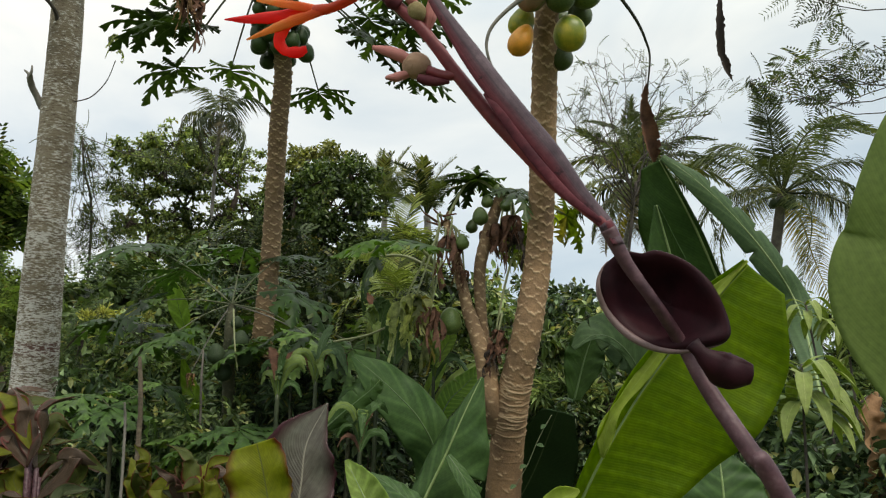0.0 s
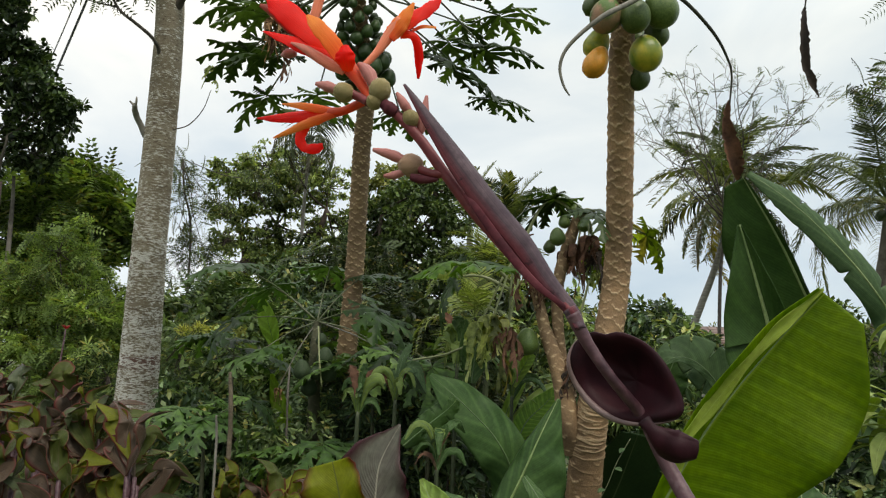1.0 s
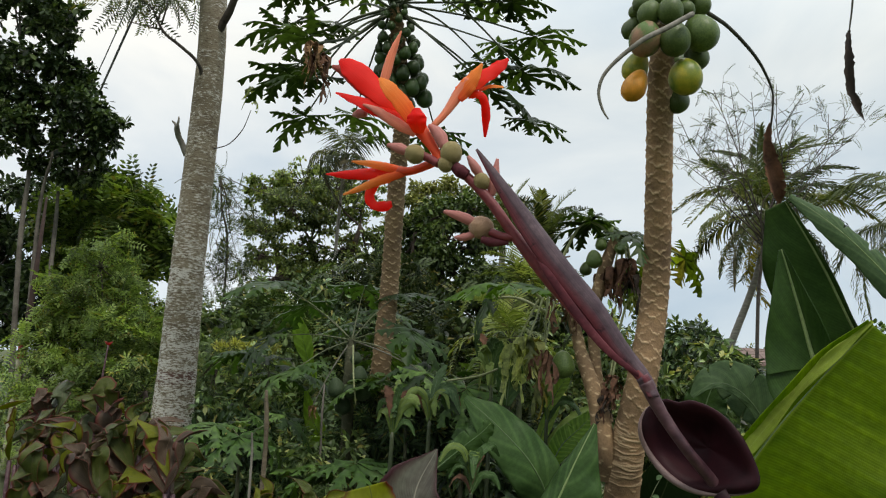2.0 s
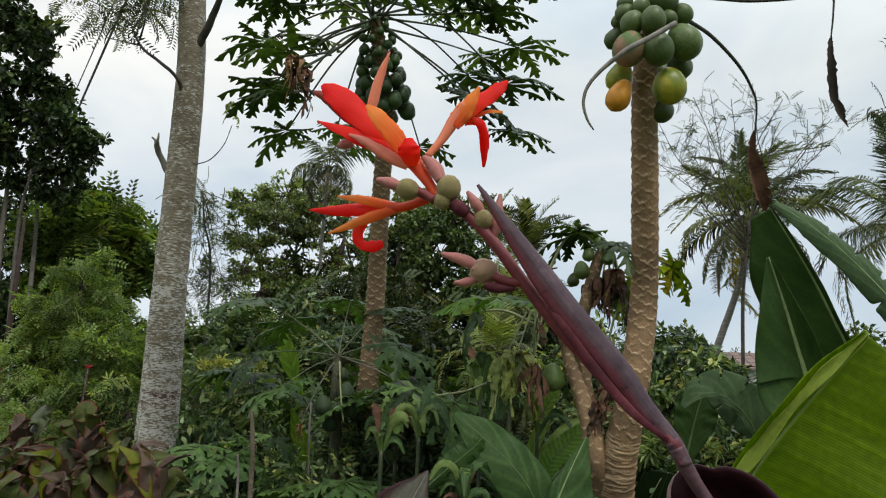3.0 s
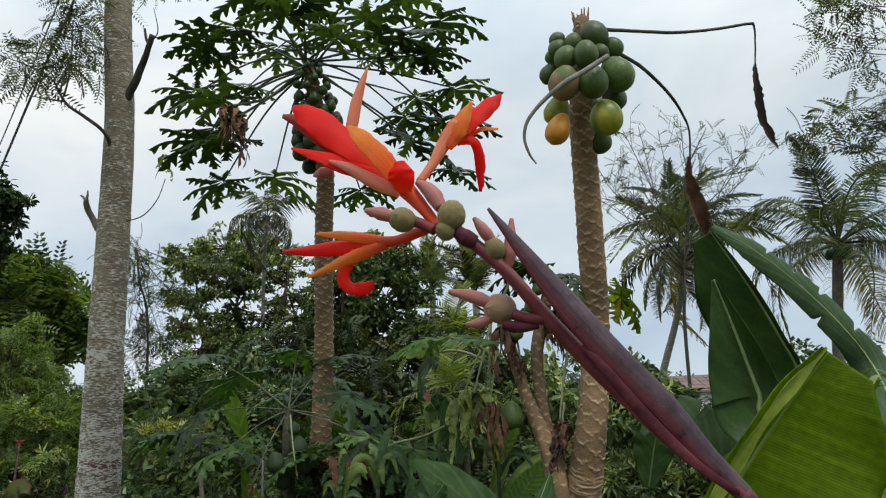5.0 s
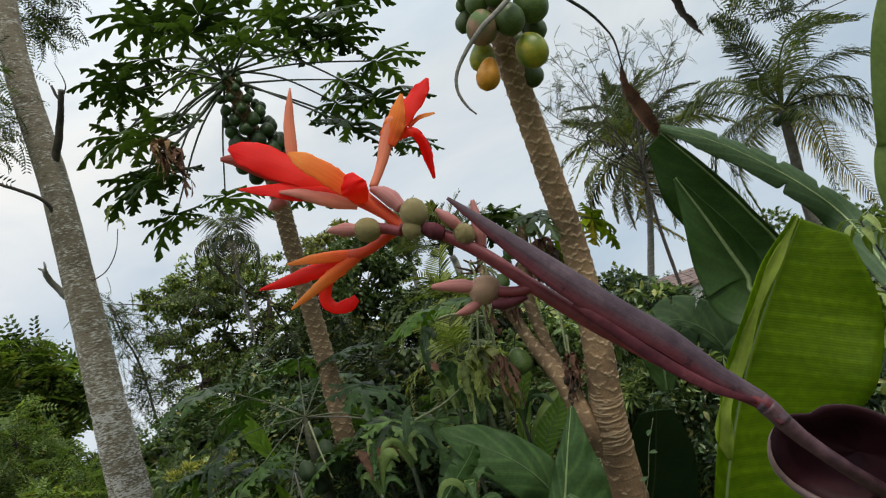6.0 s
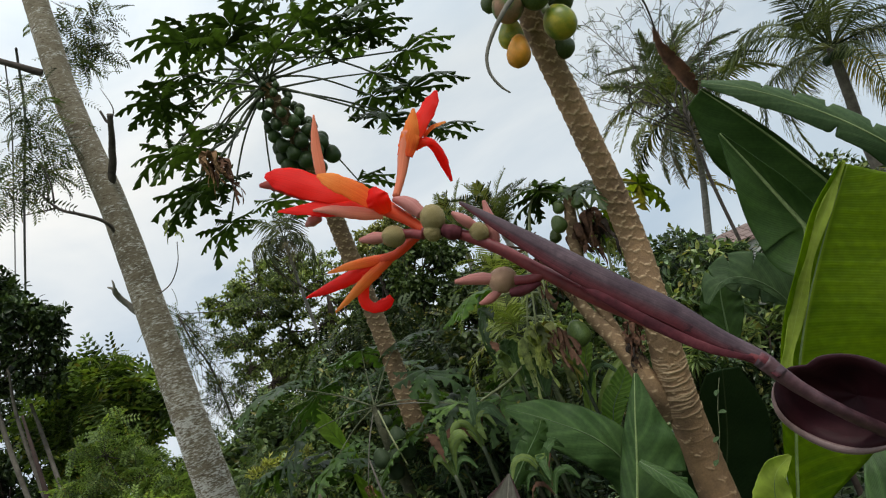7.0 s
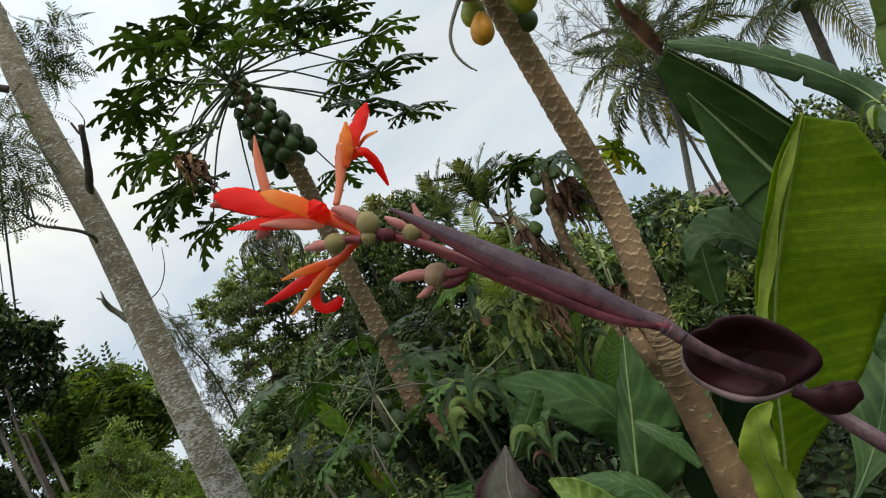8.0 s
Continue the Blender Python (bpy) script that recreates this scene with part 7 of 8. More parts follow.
    spindle(stalk, "sepal", [(-0.0381, 0.3318, 1.7070), (-0.0431, 0.3325, 1.7056), (-0.0481, 0.3329, 1.7054)], [0.0018, 0.0022, 0.0008], pink_sepal, "dusky pink sepal")
    spindle(stalk, "sepal", [(-0.0335, 0.3290, 1.7040), (-0.0270, 0.3293, 1.7026), (-0.0198, 0.3293, 1.7025)], [0.0018, 0.0024, 0.0018, 0.0008], sheath_mat)
    spindle(stalk, "pedicel", [(-0.0165, 0.3290, 1.7055), (-0.0226, 0.3301, 1.7058), (-0.0295, 0.3306, 1.7082)], [0.0022, 0.0022, 0.0022], rachis_mat)
    return stalk


canna_flower()


# ---- palms ----


def frond(seed, length, leaflets=44, drop=0.5, leaf_len=0.3, hang=0.5, stem=0.012, leaf_w=0.013):
    """A feather palm leaf: arched midrib along y, narrow leaflets on both sides that bend over and hang."""
    rng = np.random.default_rng(seed)
    pts = spline([(0, 0, 0), (rng.normal() * 0.02, 0.33, 0.10), (rng.normal() * 0.05, 0.68, 0.02), (rng.normal() * 0.09, 0.94, -drop * 0.62)], 24) * length
    k = np.linspace(0.14, 0.995, leaflets)
    v, f = [], []
    for side in (-1, 1):
        for q in k:
            q = min(0.998, q + rng.normal() * 0.003)
            p = np.array([np.interp(q, np.linspace(0, 1, 24), pts[:, i]) for i in range(3)])
            long = length * leaf_len * (0.40 + 0.75 * math.sin(math.pi * min(1, q * 0.86 + 0.16))) * rng.uniform(0.75, 1.12)
            d = unit(np.array([side * 1.0, 0.35 + 0.75 * q, 0.32 + 0.16 * rng.normal()]))
            w = length * leaf_w * rng.uniform(0.8, 1.1)
            t = np.array([0.0, w, 0.0])
            fall = hang * rng.uniform(0.7, 1.3)
            b = len(v)
            for u, wide in ((0.0, 0.55), (0.35, 1.0), (0.7, 0.8), (1.0, 0.12)):
                e = p + d * long * (u - 0.16 * fall * u * u) + np.array([0, 0, -fall * 0.42 * long * u**2.1])
                v += [e - t * wide * 0.5, e + t * wide * 0.5]
            f += [(b + i, b + i + 1, b + i + 3, b + i + 2) for i in (0, 2, 4)]
    v = np.array(v)
    leaf = (v, np.array(f), np.zeros((len(v), 2)))
    rib = tube(pts, [length * stem, length * stem * 0.6, length * stem * 0.15], 6, 18)
    return fast_mesh("frond", *joined(leaf, rib), smooth=False)


def palm_crown(tree, top, meshes, mats, count, rng, low=-0.9, high=1.3, scale=1.0):
    """Fronds round the top of a palm, from upright to hanging."""
    for k in range(count):
        az = k * 2.39996 + rng.normal() * 0.15
        el = high + (low - high) * (k / (count - 1)) ** 0.8 + rng.normal() * 0.08
        m = Matrix.Translation(top) @ Matrix.Rotation(az, 4, "Z") @ Matrix.Rotation(el, 4, "X") @ Matrix.Rotation(rng.normal() * 0.3, 4, "Y") @ Matrix.Scale(scale * rng.uniform(0.85, 1.1), 4)
        mat = mats[0] if k < count * 0.8 or len(mats) < 2 else mats[1 + k % (len(mats) - 1)]
        part("frond", meshes[k % len(meshes)].copy(), mat, tree, "", m)


def palm(name, label, trunk, radii, crown_len, count, seed, mats, low=-0.9, hang=0.6, leaflets=44, leaf_len=0.3, nuts=0, high=1.3, leaf_w=0.013, bark=None, arch=(0.3, 0.7)):
    rng = np.random.default_rng(seed)
    tree = thing(name, trunk[0], label, "palm tree", "palms")
    part("trunk", fast_mesh("trunk", *tube(trunk, radii, 14, 60, 0.02)), bark or coconut_bark, tree)
    meshes = [frond(seed * 10 + k, crown_len, leaflets, rng.uniform(*arch), leaf_len, hang, 0.012, leaf_w) for k in range(3)]
    palm_crown(tree, Vector(trunk[-1]), meshes, mats, count, rng, low, high)
    for k in range(nuts):
        a = k * 2.4
        fruit(tree, tuple(np.array(trunk[-1]) + np.array([0.28 * math.cos(a), 0.28 * math.sin(a), -0.25 - 0.08 * (k % 3)])), 0.13, fruit_dull, (0, 0), False)
    return tree


def foot(p, dx=0.0, dy=0.0):
    return (p[0] + dx, p[1] + dy, -0.05)


palm("coconut_palm", "coconut palm with a leaning pale trunk and thin drooping fronds", [(3.65, 28.0, -0.05), (4.539, 27.411, 2.900), (4.846, 27.213, 3.868), (5.237, 26.978, 5.031), (5.550, 26.732, 6.193), (5.838, 26.363, 7.838)], [0.17, 0.13, 0.125, 0.115, 0.11, 0.10], 3.3, 31, 3, [coco_mat, dry_frond_mat, coco_mat, coco_old_mat], -1.15, 1.35, 64, 0.21, 0, 1.5, 0.019)
palm("coconut_palm", "coconut palm with full arching fronds and one yellowed frond", [foot((9.237, 24.197, 1.742)), (9.314, 23.718, 3.708), (9.416, 23.324, 5.345), (9.492, 22.988, 6.737)], [0.22, 0.17, 0.16, 0.14], 3.6, 19, 5, [coco_mat, coco_old_mat, coco_mat, coco_mat], -0.75, 1.6, 78, 0.25, 8, 1.3, 0.011, dull_bark, (0.45, 0.8))
palm("coconut_palm", "distant coconut palm rising behind dark trees", [foot((-1.588, 24.057, 4.574)), (-1.608, 23.921, 5.110), (-1.656, 23.714, 5.914)], [0.14, 0.12, 0.1], 2.3, 14, 7, [coco_mat], 0.45, 0.6, 46, 0.2, 0, 1.5, 0.021, arch=(0.0, 0.3))
palm("coconut_palm", "distant coconut palm rising behind dark trees", [foot((-3.550, 27.823, 5.055)), (-3.530, 27.670, 5.680), (-3.495, 27.390, 6.826)], [0.14, 0.12, 0.1], 2.5, 14, 8, [coco_mat], 0.45, 0.6, 46, 0.2, 0, 1.5, 0.021, arch=(0.0, 0.3))
palm("areca_palm", "slender areca palm with drooping leaves on a thin pale trunk", [foot((-5.338, 14.421, 3.011)), (-5.301, 14.315, 3.454), (-5.181, 14.001, 4.784), (-5.042, 13.731, 5.947)], [0.04, 0.036, 0.034, 0.032], 0.92, 13, 9, [coco_mat, dry_frond_mat], -0.9, 2.4, 34, 0.36, 0, 1.1, 0.026, pale_bark, (0.9, 1.3))
palm("young_coconut_palm", "low young palm with pale arching fronds beside the papaya", [foot((-0.492, 5.324, 1.904)), (-0.494, 5.343, 1.826), (-0.496, 5.227, 2.291)], [0.022, 0.02, 0.012], 0.46, 11, 12, [pale_palm_mat, coco_mat], -1.1, 0.9, 30, 0.34, leaf_w=0.03, bark=petiole_mat)
palm("young_coconut_palm", "low young palm with pale arching fronds beside the papaya", [foot((-0.472, 4.380, 1.0)), (-0.472, 4.360, 1.3), (-0.472, 4.330, 1.879)], [0.022, 0.02, 0.012], 0.40, 13, 13, [pale_palm_mat, coco_mat], -1.1, 0.9, 30, 0.34, leaf_w=0.03, bark=petiole_mat)


# ---- trees and shrubs ----


def tree(name, base, stems, blobs, label, leaf_shape, leaf_mat, count, size, seed, bark=dark_bark, sub=14, droop=0.3, flat=0.85, sub_scale=(0.22, 0.42), group="trees", limb=0.03, shell=0.35, category="tree", limb_share=1.0):
    """A trunk or several, limbs to every clump, and a crown of many small leaves."""
    rng = np.random.default_rng(seed)
    ob = thing(name, base, label, category, group)
    small = subclumps(rng, blobs, sub, sub_scale)
    pieces = [tube(pts, rad, 10, 30, 0.04) for pts, rad in stems]
    tops = [np.array(pts[-1], float) for pts, _ in stems]
    for x, y, z, r in blobs:
        q = np.array([x, y, z])
        t = min(tops, key=lambda p: np.linalg.norm(p - q))
        pieces += limbs(rng, t, [q], limb, limb * 0.5)
    for row in small[rng.random(len(small)) < limb_share]:
        b = min(blobs, key=lambda p: np.linalg.norm(np.array(p[:3]) - row[:3]))
        pieces += limbs(rng, b[:3], [row], limb * 0.45, limb * 0.15, 0.2, 4)
    part("trunk", fast_mesh("trunk", *joined(*pieces)), bark, ob)
    at, way, face, ln = cloud(rng, small, count, size, droop, shell, flat=flat)
    part("crown", scatter("crown", at, way, face, ln, leaf_shape), leaf_mat, ob)
    return ob


def blob(p, r):
    return (*p, r)


# tall dark tree with pale stems, behind on the far side
b = (-10.668, 12.271, 1.334)
tree("tall_dark_tree", foot(b), [([foot(b), (-10.730, 11.892, 3.555), (-10.760, 11.857, 4.986), (-10.698, 11.656, 6.278)], [0.055, 0.048, 0.04, 0.03]), ([foot(b, 0.2), (-10.403, 11.870, 4.101), (-10.163, 11.708, 5.385)], [0.045, 0.035, 0.025]), ([foot(b, 0.5), (-10.318, 12.258, 3.738), (-10.261, 12.109, 4.715)], [0.05, 0.042, 0.03])],
     [blob((-11.006, 11.051, 8.307), 0.8), blob((-10.155, 11.308, 7.822), 0.6), blob((-10.770, 11.325, 6.942), 0.75), blob((-10.068, 11.694, 6.848), 0.7), blob((-10.701, 11.318, 5.818), 0.6), blob((-9.700, 11.713, 5.939), 0.75), blob((-10.670, 12.010, 5.427), 0.5), blob((-9.195, 11.818, 5.944), 0.42), blob((-9.823, 12.026, 5.142), 0.5), blob((-11.820, 11.133, 6.782), 0.9), blob((-11.900, 11.344, 5.401), 0.8), blob((-10.711, 10.917, 9.488), 0.8)],
     "tall tree with dark glossy crown clumps on forked stems", OVAL, tree_dark_mat, 19000, (0.07, 0.16), 41, dull_bark, 24, limb=0.025, sub_scale=(0.16, 0.34))
tree("broadleaf_tree", foot((-10.156, 14.437, 1.399)), [([foot((-10.156, 14.437, 1.399)), (-10.131, 14.122, 3.337), (-10.153, 13.918, 4.546)], [0.14, 0.1, 0.06])],
     [blob((-10.589, 13.691, 4.95), 0.7), blob((-10.048, 13.799, 4.95), 0.7), blob((-9.617, 13.985, 4.45), 0.6), blob((-10.189, 13.531, 4.340), 0.9), blob((-9.724, 14.084, 4.085), 0.8), blob((-11.054, 13.738, 4.500), 0.8), blob((-10.916, 13.925, 3.538), 0.9), blob((-10.451, 14.422, 3.625), 0.9)],
     "rounded green tree with long feathery leaf sprays", PINNATE, sunlit_tree_mat, 2600, (0.35, 0.65), 42, dark_bark, 12, flat=0.5, shell=0.4, droop=0.5)
tree("broadleaf_tree", foot((-14.112, 14.678, 1.213)), [([foot((-14.112, 14.678, 1.213)), (-13.880, 14.512, 2.511), (-13.638, 14.433, 3.295)], [0.16, 0.1, 0.06])],
     [blob((-13.638, 14.433, 3.295), 1.0), blob((-12.613, 14.680, 3.091), 0.9), blob((-14.664, 14.185, 3.500), 1.2), blob((-12.336, 13.841, 2.254), 0.7), blob((-12.088, 14.912, 2.347), 0.6), blob((-14.896, 14.351, 2.201), 1.2), blob((-12.688, 15.612, 3.621), 0.8), blob((-13.264, 14.904, 4.047), 0.9), blob((-13.936, 14.639, 4.807), 0.9), blob((-12.551, 14.959, 4.614), 0.75), blob((-13.023, 14.756, 5.251), 0.6), blob((-14.586, 14.575, 4.376), 0.9)],
     "low dark tree under the tall one", LEAF6, tree_dark_mat, 12000, (0.14, 0.26), 43, dark_bark, 14)
# light feathery shrub
tree("feathery_shrub", foot((-4.705, 6.502, 1.185)), [([foot((-4.705, 6.502, 1.185)), (-4.711, 6.447, 1.511), (-4.746, 6.368, 1.945)], [0.05, 0.035, 0.02])],
     [blob((-4.861, 6.457, 2.515), 0.28), blob((-4.939, 6.294, 2.153), 0.36), blob((-4.633, 6.558, 2.191), 0.40), blob((-4.952, 6.149, 1.760), 0.38), blob((-4.531, 6.233, 1.782), 0.45), blob((-4.403, 6.669, 1.811), 0.40), blob((-4.905, 6.013, 1.391), 0.36), blob((-4.495, 6.103, 1.361), 0.42), blob((-4.330, 6.550, 1.368), 0.42), blob((-4.838, 6.440, 2.497), 0.4), blob((-4.922, 6.353, 1.966), 0.4), blob((-4.386, 6.295, 1.664), 0.4)],
     "light green feathery shrub, dense and bushy", PINNATE, light_fern_mat, 4200, (0.09, 0.17), 44, branch_bark, 16, 0.35, 0.4, (0.18, 0.42), limb=0.012, shell=0.2, category="shrub", group="shrubs")
# broad tree with see-through crown
b = (-6.456, 16.565, 2.696)
tree("broadleaf_tree", foot(b), [([foot(b), (-6.458, 16.375, 3.455), (-6.590, 16.073, 4.594)], [0.15, 0.12, 0.07]), ([foot(b, 0.4), (-5.779, 16.407, 3.710), (-5.416, 16.142, 4.977)], [0.12, 0.1, 0.05]), ([foot(b, -0.6), (-7.328, 16.191, 3.706), (-7.554, 15.907, 4.717)], [0.1, 0.08, 0.04])],
     [blob((-7.587, 15.650, 5.730), 0.65), blob((-6.742, 15.721, 5.922), 0.7), blob((-6.147, 16.325, 5.919), 0.65), blob((-6.813, 15.360, 5.243), 0.8), blob((-6.248, 15.963, 5.227), 0.75), blob((-5.559, 16.488, 5.595), 0.7), blob((-7.454, 15.393, 4.750), 0.5), blob((-7.351, 15.031, 4.060), 0.4), blob((-6.716, 15.603, 4.322), 0.7), blob((-5.886, 16.218, 4.406), 0.7), blob((-5.255, 16.757, 4.684), 0.6), blob((-7.019, 15.224, 3.585), 0.8), blob((-6.365, 15.851, 3.525), 0.8), blob((-5.156, 17.469, 3.968), 0.7)],
     "broad tree with an airy green crown and visible dark limbs", OVAL, tree_light_mat, 31000, (0.05, 0.10), 45, dark_bark, 34, sub_scale=(0.16, 0.42), shell=0.0, flat=0.3)
tree("broadleaf_tree", foot((-2.988, 14.025, 2.312)), [([foot((-2.988, 14.025, 2.312)), (-2.962, 13.821, 3.145), (-2.936, 13.617, 3.979)], [0.16, 0.12, 0.07]), ([foot((-3.519, 13.951, 2.310)), (-3.487, 13.696, 3.352), (-3.401, 13.448, 4.394)], [0.07, 0.05, 0.03])],
     [blob((-2.807, 13.453, 4.709), 0.55), blob((-2.412, 13.679, 4.859), 0.5), blob((-3.242, 13.471, 4.395), 0.42), blob((-2.537, 13.223, 4.116), 0.65), blob((-2.026, 13.692, 4.190), 0.5), blob((-3.155, 13.638, 3.770), 0.55), blob((-2.352, 13.425, 3.408), 0.7), blob((-2.987, 13.463, 2.900), 0.7), blob((-1.889, 13.893, 3.461), 0.6), blob((-3.713, 13.769, 2.935), 0.6), blob((-2.168, 13.627, 2.700), 0.7), blob((-1.422, 14.596, 2.987), 0.7), blob((-3.797, 13.889, 4.491), 0.42), blob((-3.597, 14.078, 3.844), 0.5), blob((-4.038, 14.017, 3.843), 0.45), blob((-1.182, 14.468, 3.636), 0.5), blob((-1.764, 13.759, 2.398), 0.7), blob((-2.765, 13.489, 2.085), 0.7)],
     "dense dark green rounded tree", OVAL, thicket_tree_mat, 36000, (0.05, 0.115), 46, dark_bark, 16)
tree("flowering_tree", foot((-4.021, 18.811, 3.393)), [([foot((-4.021, 18.811, 3.393)), (-3.985, 18.534, 4.525), (-3.946, 18.223, 5.797)], [0.12, 0.08, 0.05])],
     [blob((-4.365, 18.059, 6.220), 0.6), blob((-3.644, 18.159, 6.223), 0.55), blob((-4.960, 18.117, 5.653), 0.6), blob((-4.054, 18.737, 5.761), 0.7)],
     "pale yellowish tree crown behind the dark one", OVAL, pale_crown_mat, 6000, (0.06, 0.13), 47, pale_bark, 14)
# middle belt of dark greenery; the deepest shrubs carry shade in their leaf colour
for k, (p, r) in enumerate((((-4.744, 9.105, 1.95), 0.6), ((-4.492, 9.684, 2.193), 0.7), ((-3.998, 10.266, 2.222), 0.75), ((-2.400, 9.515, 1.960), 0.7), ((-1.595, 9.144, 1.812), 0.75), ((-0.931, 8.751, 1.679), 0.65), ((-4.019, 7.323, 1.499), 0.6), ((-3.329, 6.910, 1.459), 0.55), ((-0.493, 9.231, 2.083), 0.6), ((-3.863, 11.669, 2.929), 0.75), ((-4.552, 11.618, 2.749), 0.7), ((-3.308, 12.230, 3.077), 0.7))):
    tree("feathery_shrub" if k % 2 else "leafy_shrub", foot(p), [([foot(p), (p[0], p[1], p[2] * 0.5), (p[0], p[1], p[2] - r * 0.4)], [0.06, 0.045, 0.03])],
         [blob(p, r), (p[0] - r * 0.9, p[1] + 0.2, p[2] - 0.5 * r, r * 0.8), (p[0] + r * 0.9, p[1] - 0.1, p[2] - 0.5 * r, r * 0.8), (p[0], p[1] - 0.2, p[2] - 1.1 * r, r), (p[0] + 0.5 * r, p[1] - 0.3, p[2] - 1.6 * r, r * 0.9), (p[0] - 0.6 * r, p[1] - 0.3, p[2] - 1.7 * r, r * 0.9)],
         "bushy dark green shrub in the thicket", PINNATE if k % 2 else (LEAF6, OVAL)[k % 4 == 0], (tree_mid_mat, tree_fern_mat, shrub_mat)[k % 3] if k in (0, 1, 2, 6, 7, 10) else shaded_thicket_mat, 1500 if k % 2 else 7000, (0.16, 0.32) if k % 2 else (0.07, 0.15), 60 + k, dark_bark, 12, limb=0.015, category="shrub", group="shrubs", limb_share=0.5)
# sparse feathery tree showing sky between its leaves
b = (-5.595, 10.455, 2.654)
tree("sparse_tree", foot(b), [([foot(b), (-5.579, 10.335, 3.145), (-5.638, 10.123, 3.964), (-5.664, 9.997, 4.455)], [0.022, 0.018, 0.014, 0.01])],
     [blob((-5.627, 10.043, 4.291), 0.4), blob((-5.470, 10.146, 3.964), 0.35), blob((-5.736, 10.232, 3.472), 0.4), blob((-5.491, 10.307, 3.309), 0.35), blob((-5.334, 10.410, 2.982), 0.35), blob((-5.754, 10.372, 2.899), 0.4), blob((-4.439, 10.155, 4.201), 0.3), blob((-5.062, 10.129, 3.775), 0.3)],
     "thin sparse tree with feathery grey-green leaves", AIRY, grey_fern_mat, 420, (0.16, 0.32), 51, branch_bark, 12, 0.2, sub_scale=(0.3, 0.6), limb=0.008, shell=0.0, limb_share=0.7)
# fine-twigged tree round the leaning palm


def twiggy_tree(base, trunk, radii, tips, label, seed, leaves=(0.16, 0.30)):
    """An open tree: a thin trunk, a limb to every tip, side twigs off the limbs and small feathery leaves along the twigs."""
    rng = np.random.default_rng(seed)
    ob = thing("sparse_tree", base, label, "tree", "trees")
    pieces, at, way = [tube(trunk, radii, 8, 24, 0.04)], [], []
    top = np.array(trunk[-1], float)
    for tip in tips:
        tip = np.array(tip, float)
        start = top + (np.array(trunk[-2], float) - top) * rng.random() * 0.6
        far = np.linalg.norm(tip - start)
        line = spline([start, start + (tip - start) * 0.35 + rng.normal(size=3) * 0.08 * far, start + (tip - start) * 0.7 + rng.normal(size=3) * 0.07 * far, tip], 14)
        pieces.append(tube(line, [0.018, 0.010, 0.006], 5, 14))
        go = unit(tip - start)
        for q in range(9):
            s0 = line[int(4 + q * 1.05)]
            d = unit(go * 0.7 + rng.normal(size=3) * [0.75, 0.4, 0.6] + [0, 0, 0.25])
            ln = rng.uniform(0.35, 0.8)
            twig = spline([s0, s0 + d * ln * 0.5 + rng.normal(size=3) * 0.05, s0 + d * ln], 8)
            pieces.append(tube(twig, [0.006, 0.004, 0.003], 4, 7))
            for z in twig[5:]:
                at.append(z), way.append(d * 0.5 + rng.normal(size=3) * 0.8 + [0, 0, 0.1])
    part("trunk", fast_mesh("trunk", *joined(*pieces)), branch_bark, ob)
    n = len(at)
    part("crown", scatter("crown", np.array(at), np.array(way), rng.normal(size=(n, 3)) * 0.5 + [0, -0.3, 1], rng.uniform(*leaves, n), AIRY), grey_fern_mat, ob)
    return ob


b = (3.179, 15.911, 2.377)
twiggy_tree(foot(b), [foot(b), (3.207, 15.693, 3.270), (3.235, 15.474, 4.163), (3.289, 15.231, 5.168)], [0.04, 0.036, 0.032, 0.026],
            [(2.195, 14.537, 7.542), (2.532, 14.617, 7.633), (2.932, 14.667, 7.533), (1.912, 14.734, 6.705), (1.55, 14.7, 7.05), (2.478, 14.840, 6.895), (3.409, 14.733, 7.715), (3.909, 14.733, 7.515), (4.404, 14.941, 7.158), (4.863, 14.977, 7.171), (2.060, 14.935, 5.979), (1.60, 14.9, 6.25), (3.763, 14.963, 6.809), (1.252, 14.656, 6.435), (4.668, 15.145, 6.489), (4.9, 15.1, 6.75)],
            "fine-twigged tree with thin scattered leaves", 52)
# acacia-like boughs reaching in from the side
b = (10.940, 14.983, 2.112)
tree("acacia_tree", foot(b), [([foot(b), (10.938, 14.211, 5.208), (10.489, 13.787, 6.658), (8.922, 13.472, 7.040)], [0.16, 0.12, 0.08, 0.04]), ([(10.761, 14.018, 5.885), (9.936, 13.397, 7.914), (8.572, 13.062, 8.491)], [0.08, 0.06, 0.035])],
     [blob((5.720, 12.581, 8.821), 0.35), blob((5.419, 12.575, 8.675), 0.25), blob((5.999, 12.752, 8.290), 0.35), blob((5.598, 12.745, 8.095), 0.2), blob((5.257, 13.059, 6.643), 0.3), blob((5.754, 13.104, 6.741), 0.4), blob((4.859, 13.033, 6.525), 0.2), blob((5.640, 13.209, 6.257), 0.3), blob((6.388, 12.855, 8.097), 0.5), blob((6.445, 13.200, 6.743), 0.5), blob((7.154, 13.154, 7.326), 0.7), blob((6.226, 13.339, 6.065), 0.45), blob((6.418, 12.618, 9.065), 0.5)],
     "spreading tree with flat layers of fine feathery leaves", AIRY, grey_fern_mat, 300, (0.35, 0.6), 53, branch_bark, 8, 0.1, 0.15, limb=0.014, limb_share=0.4)
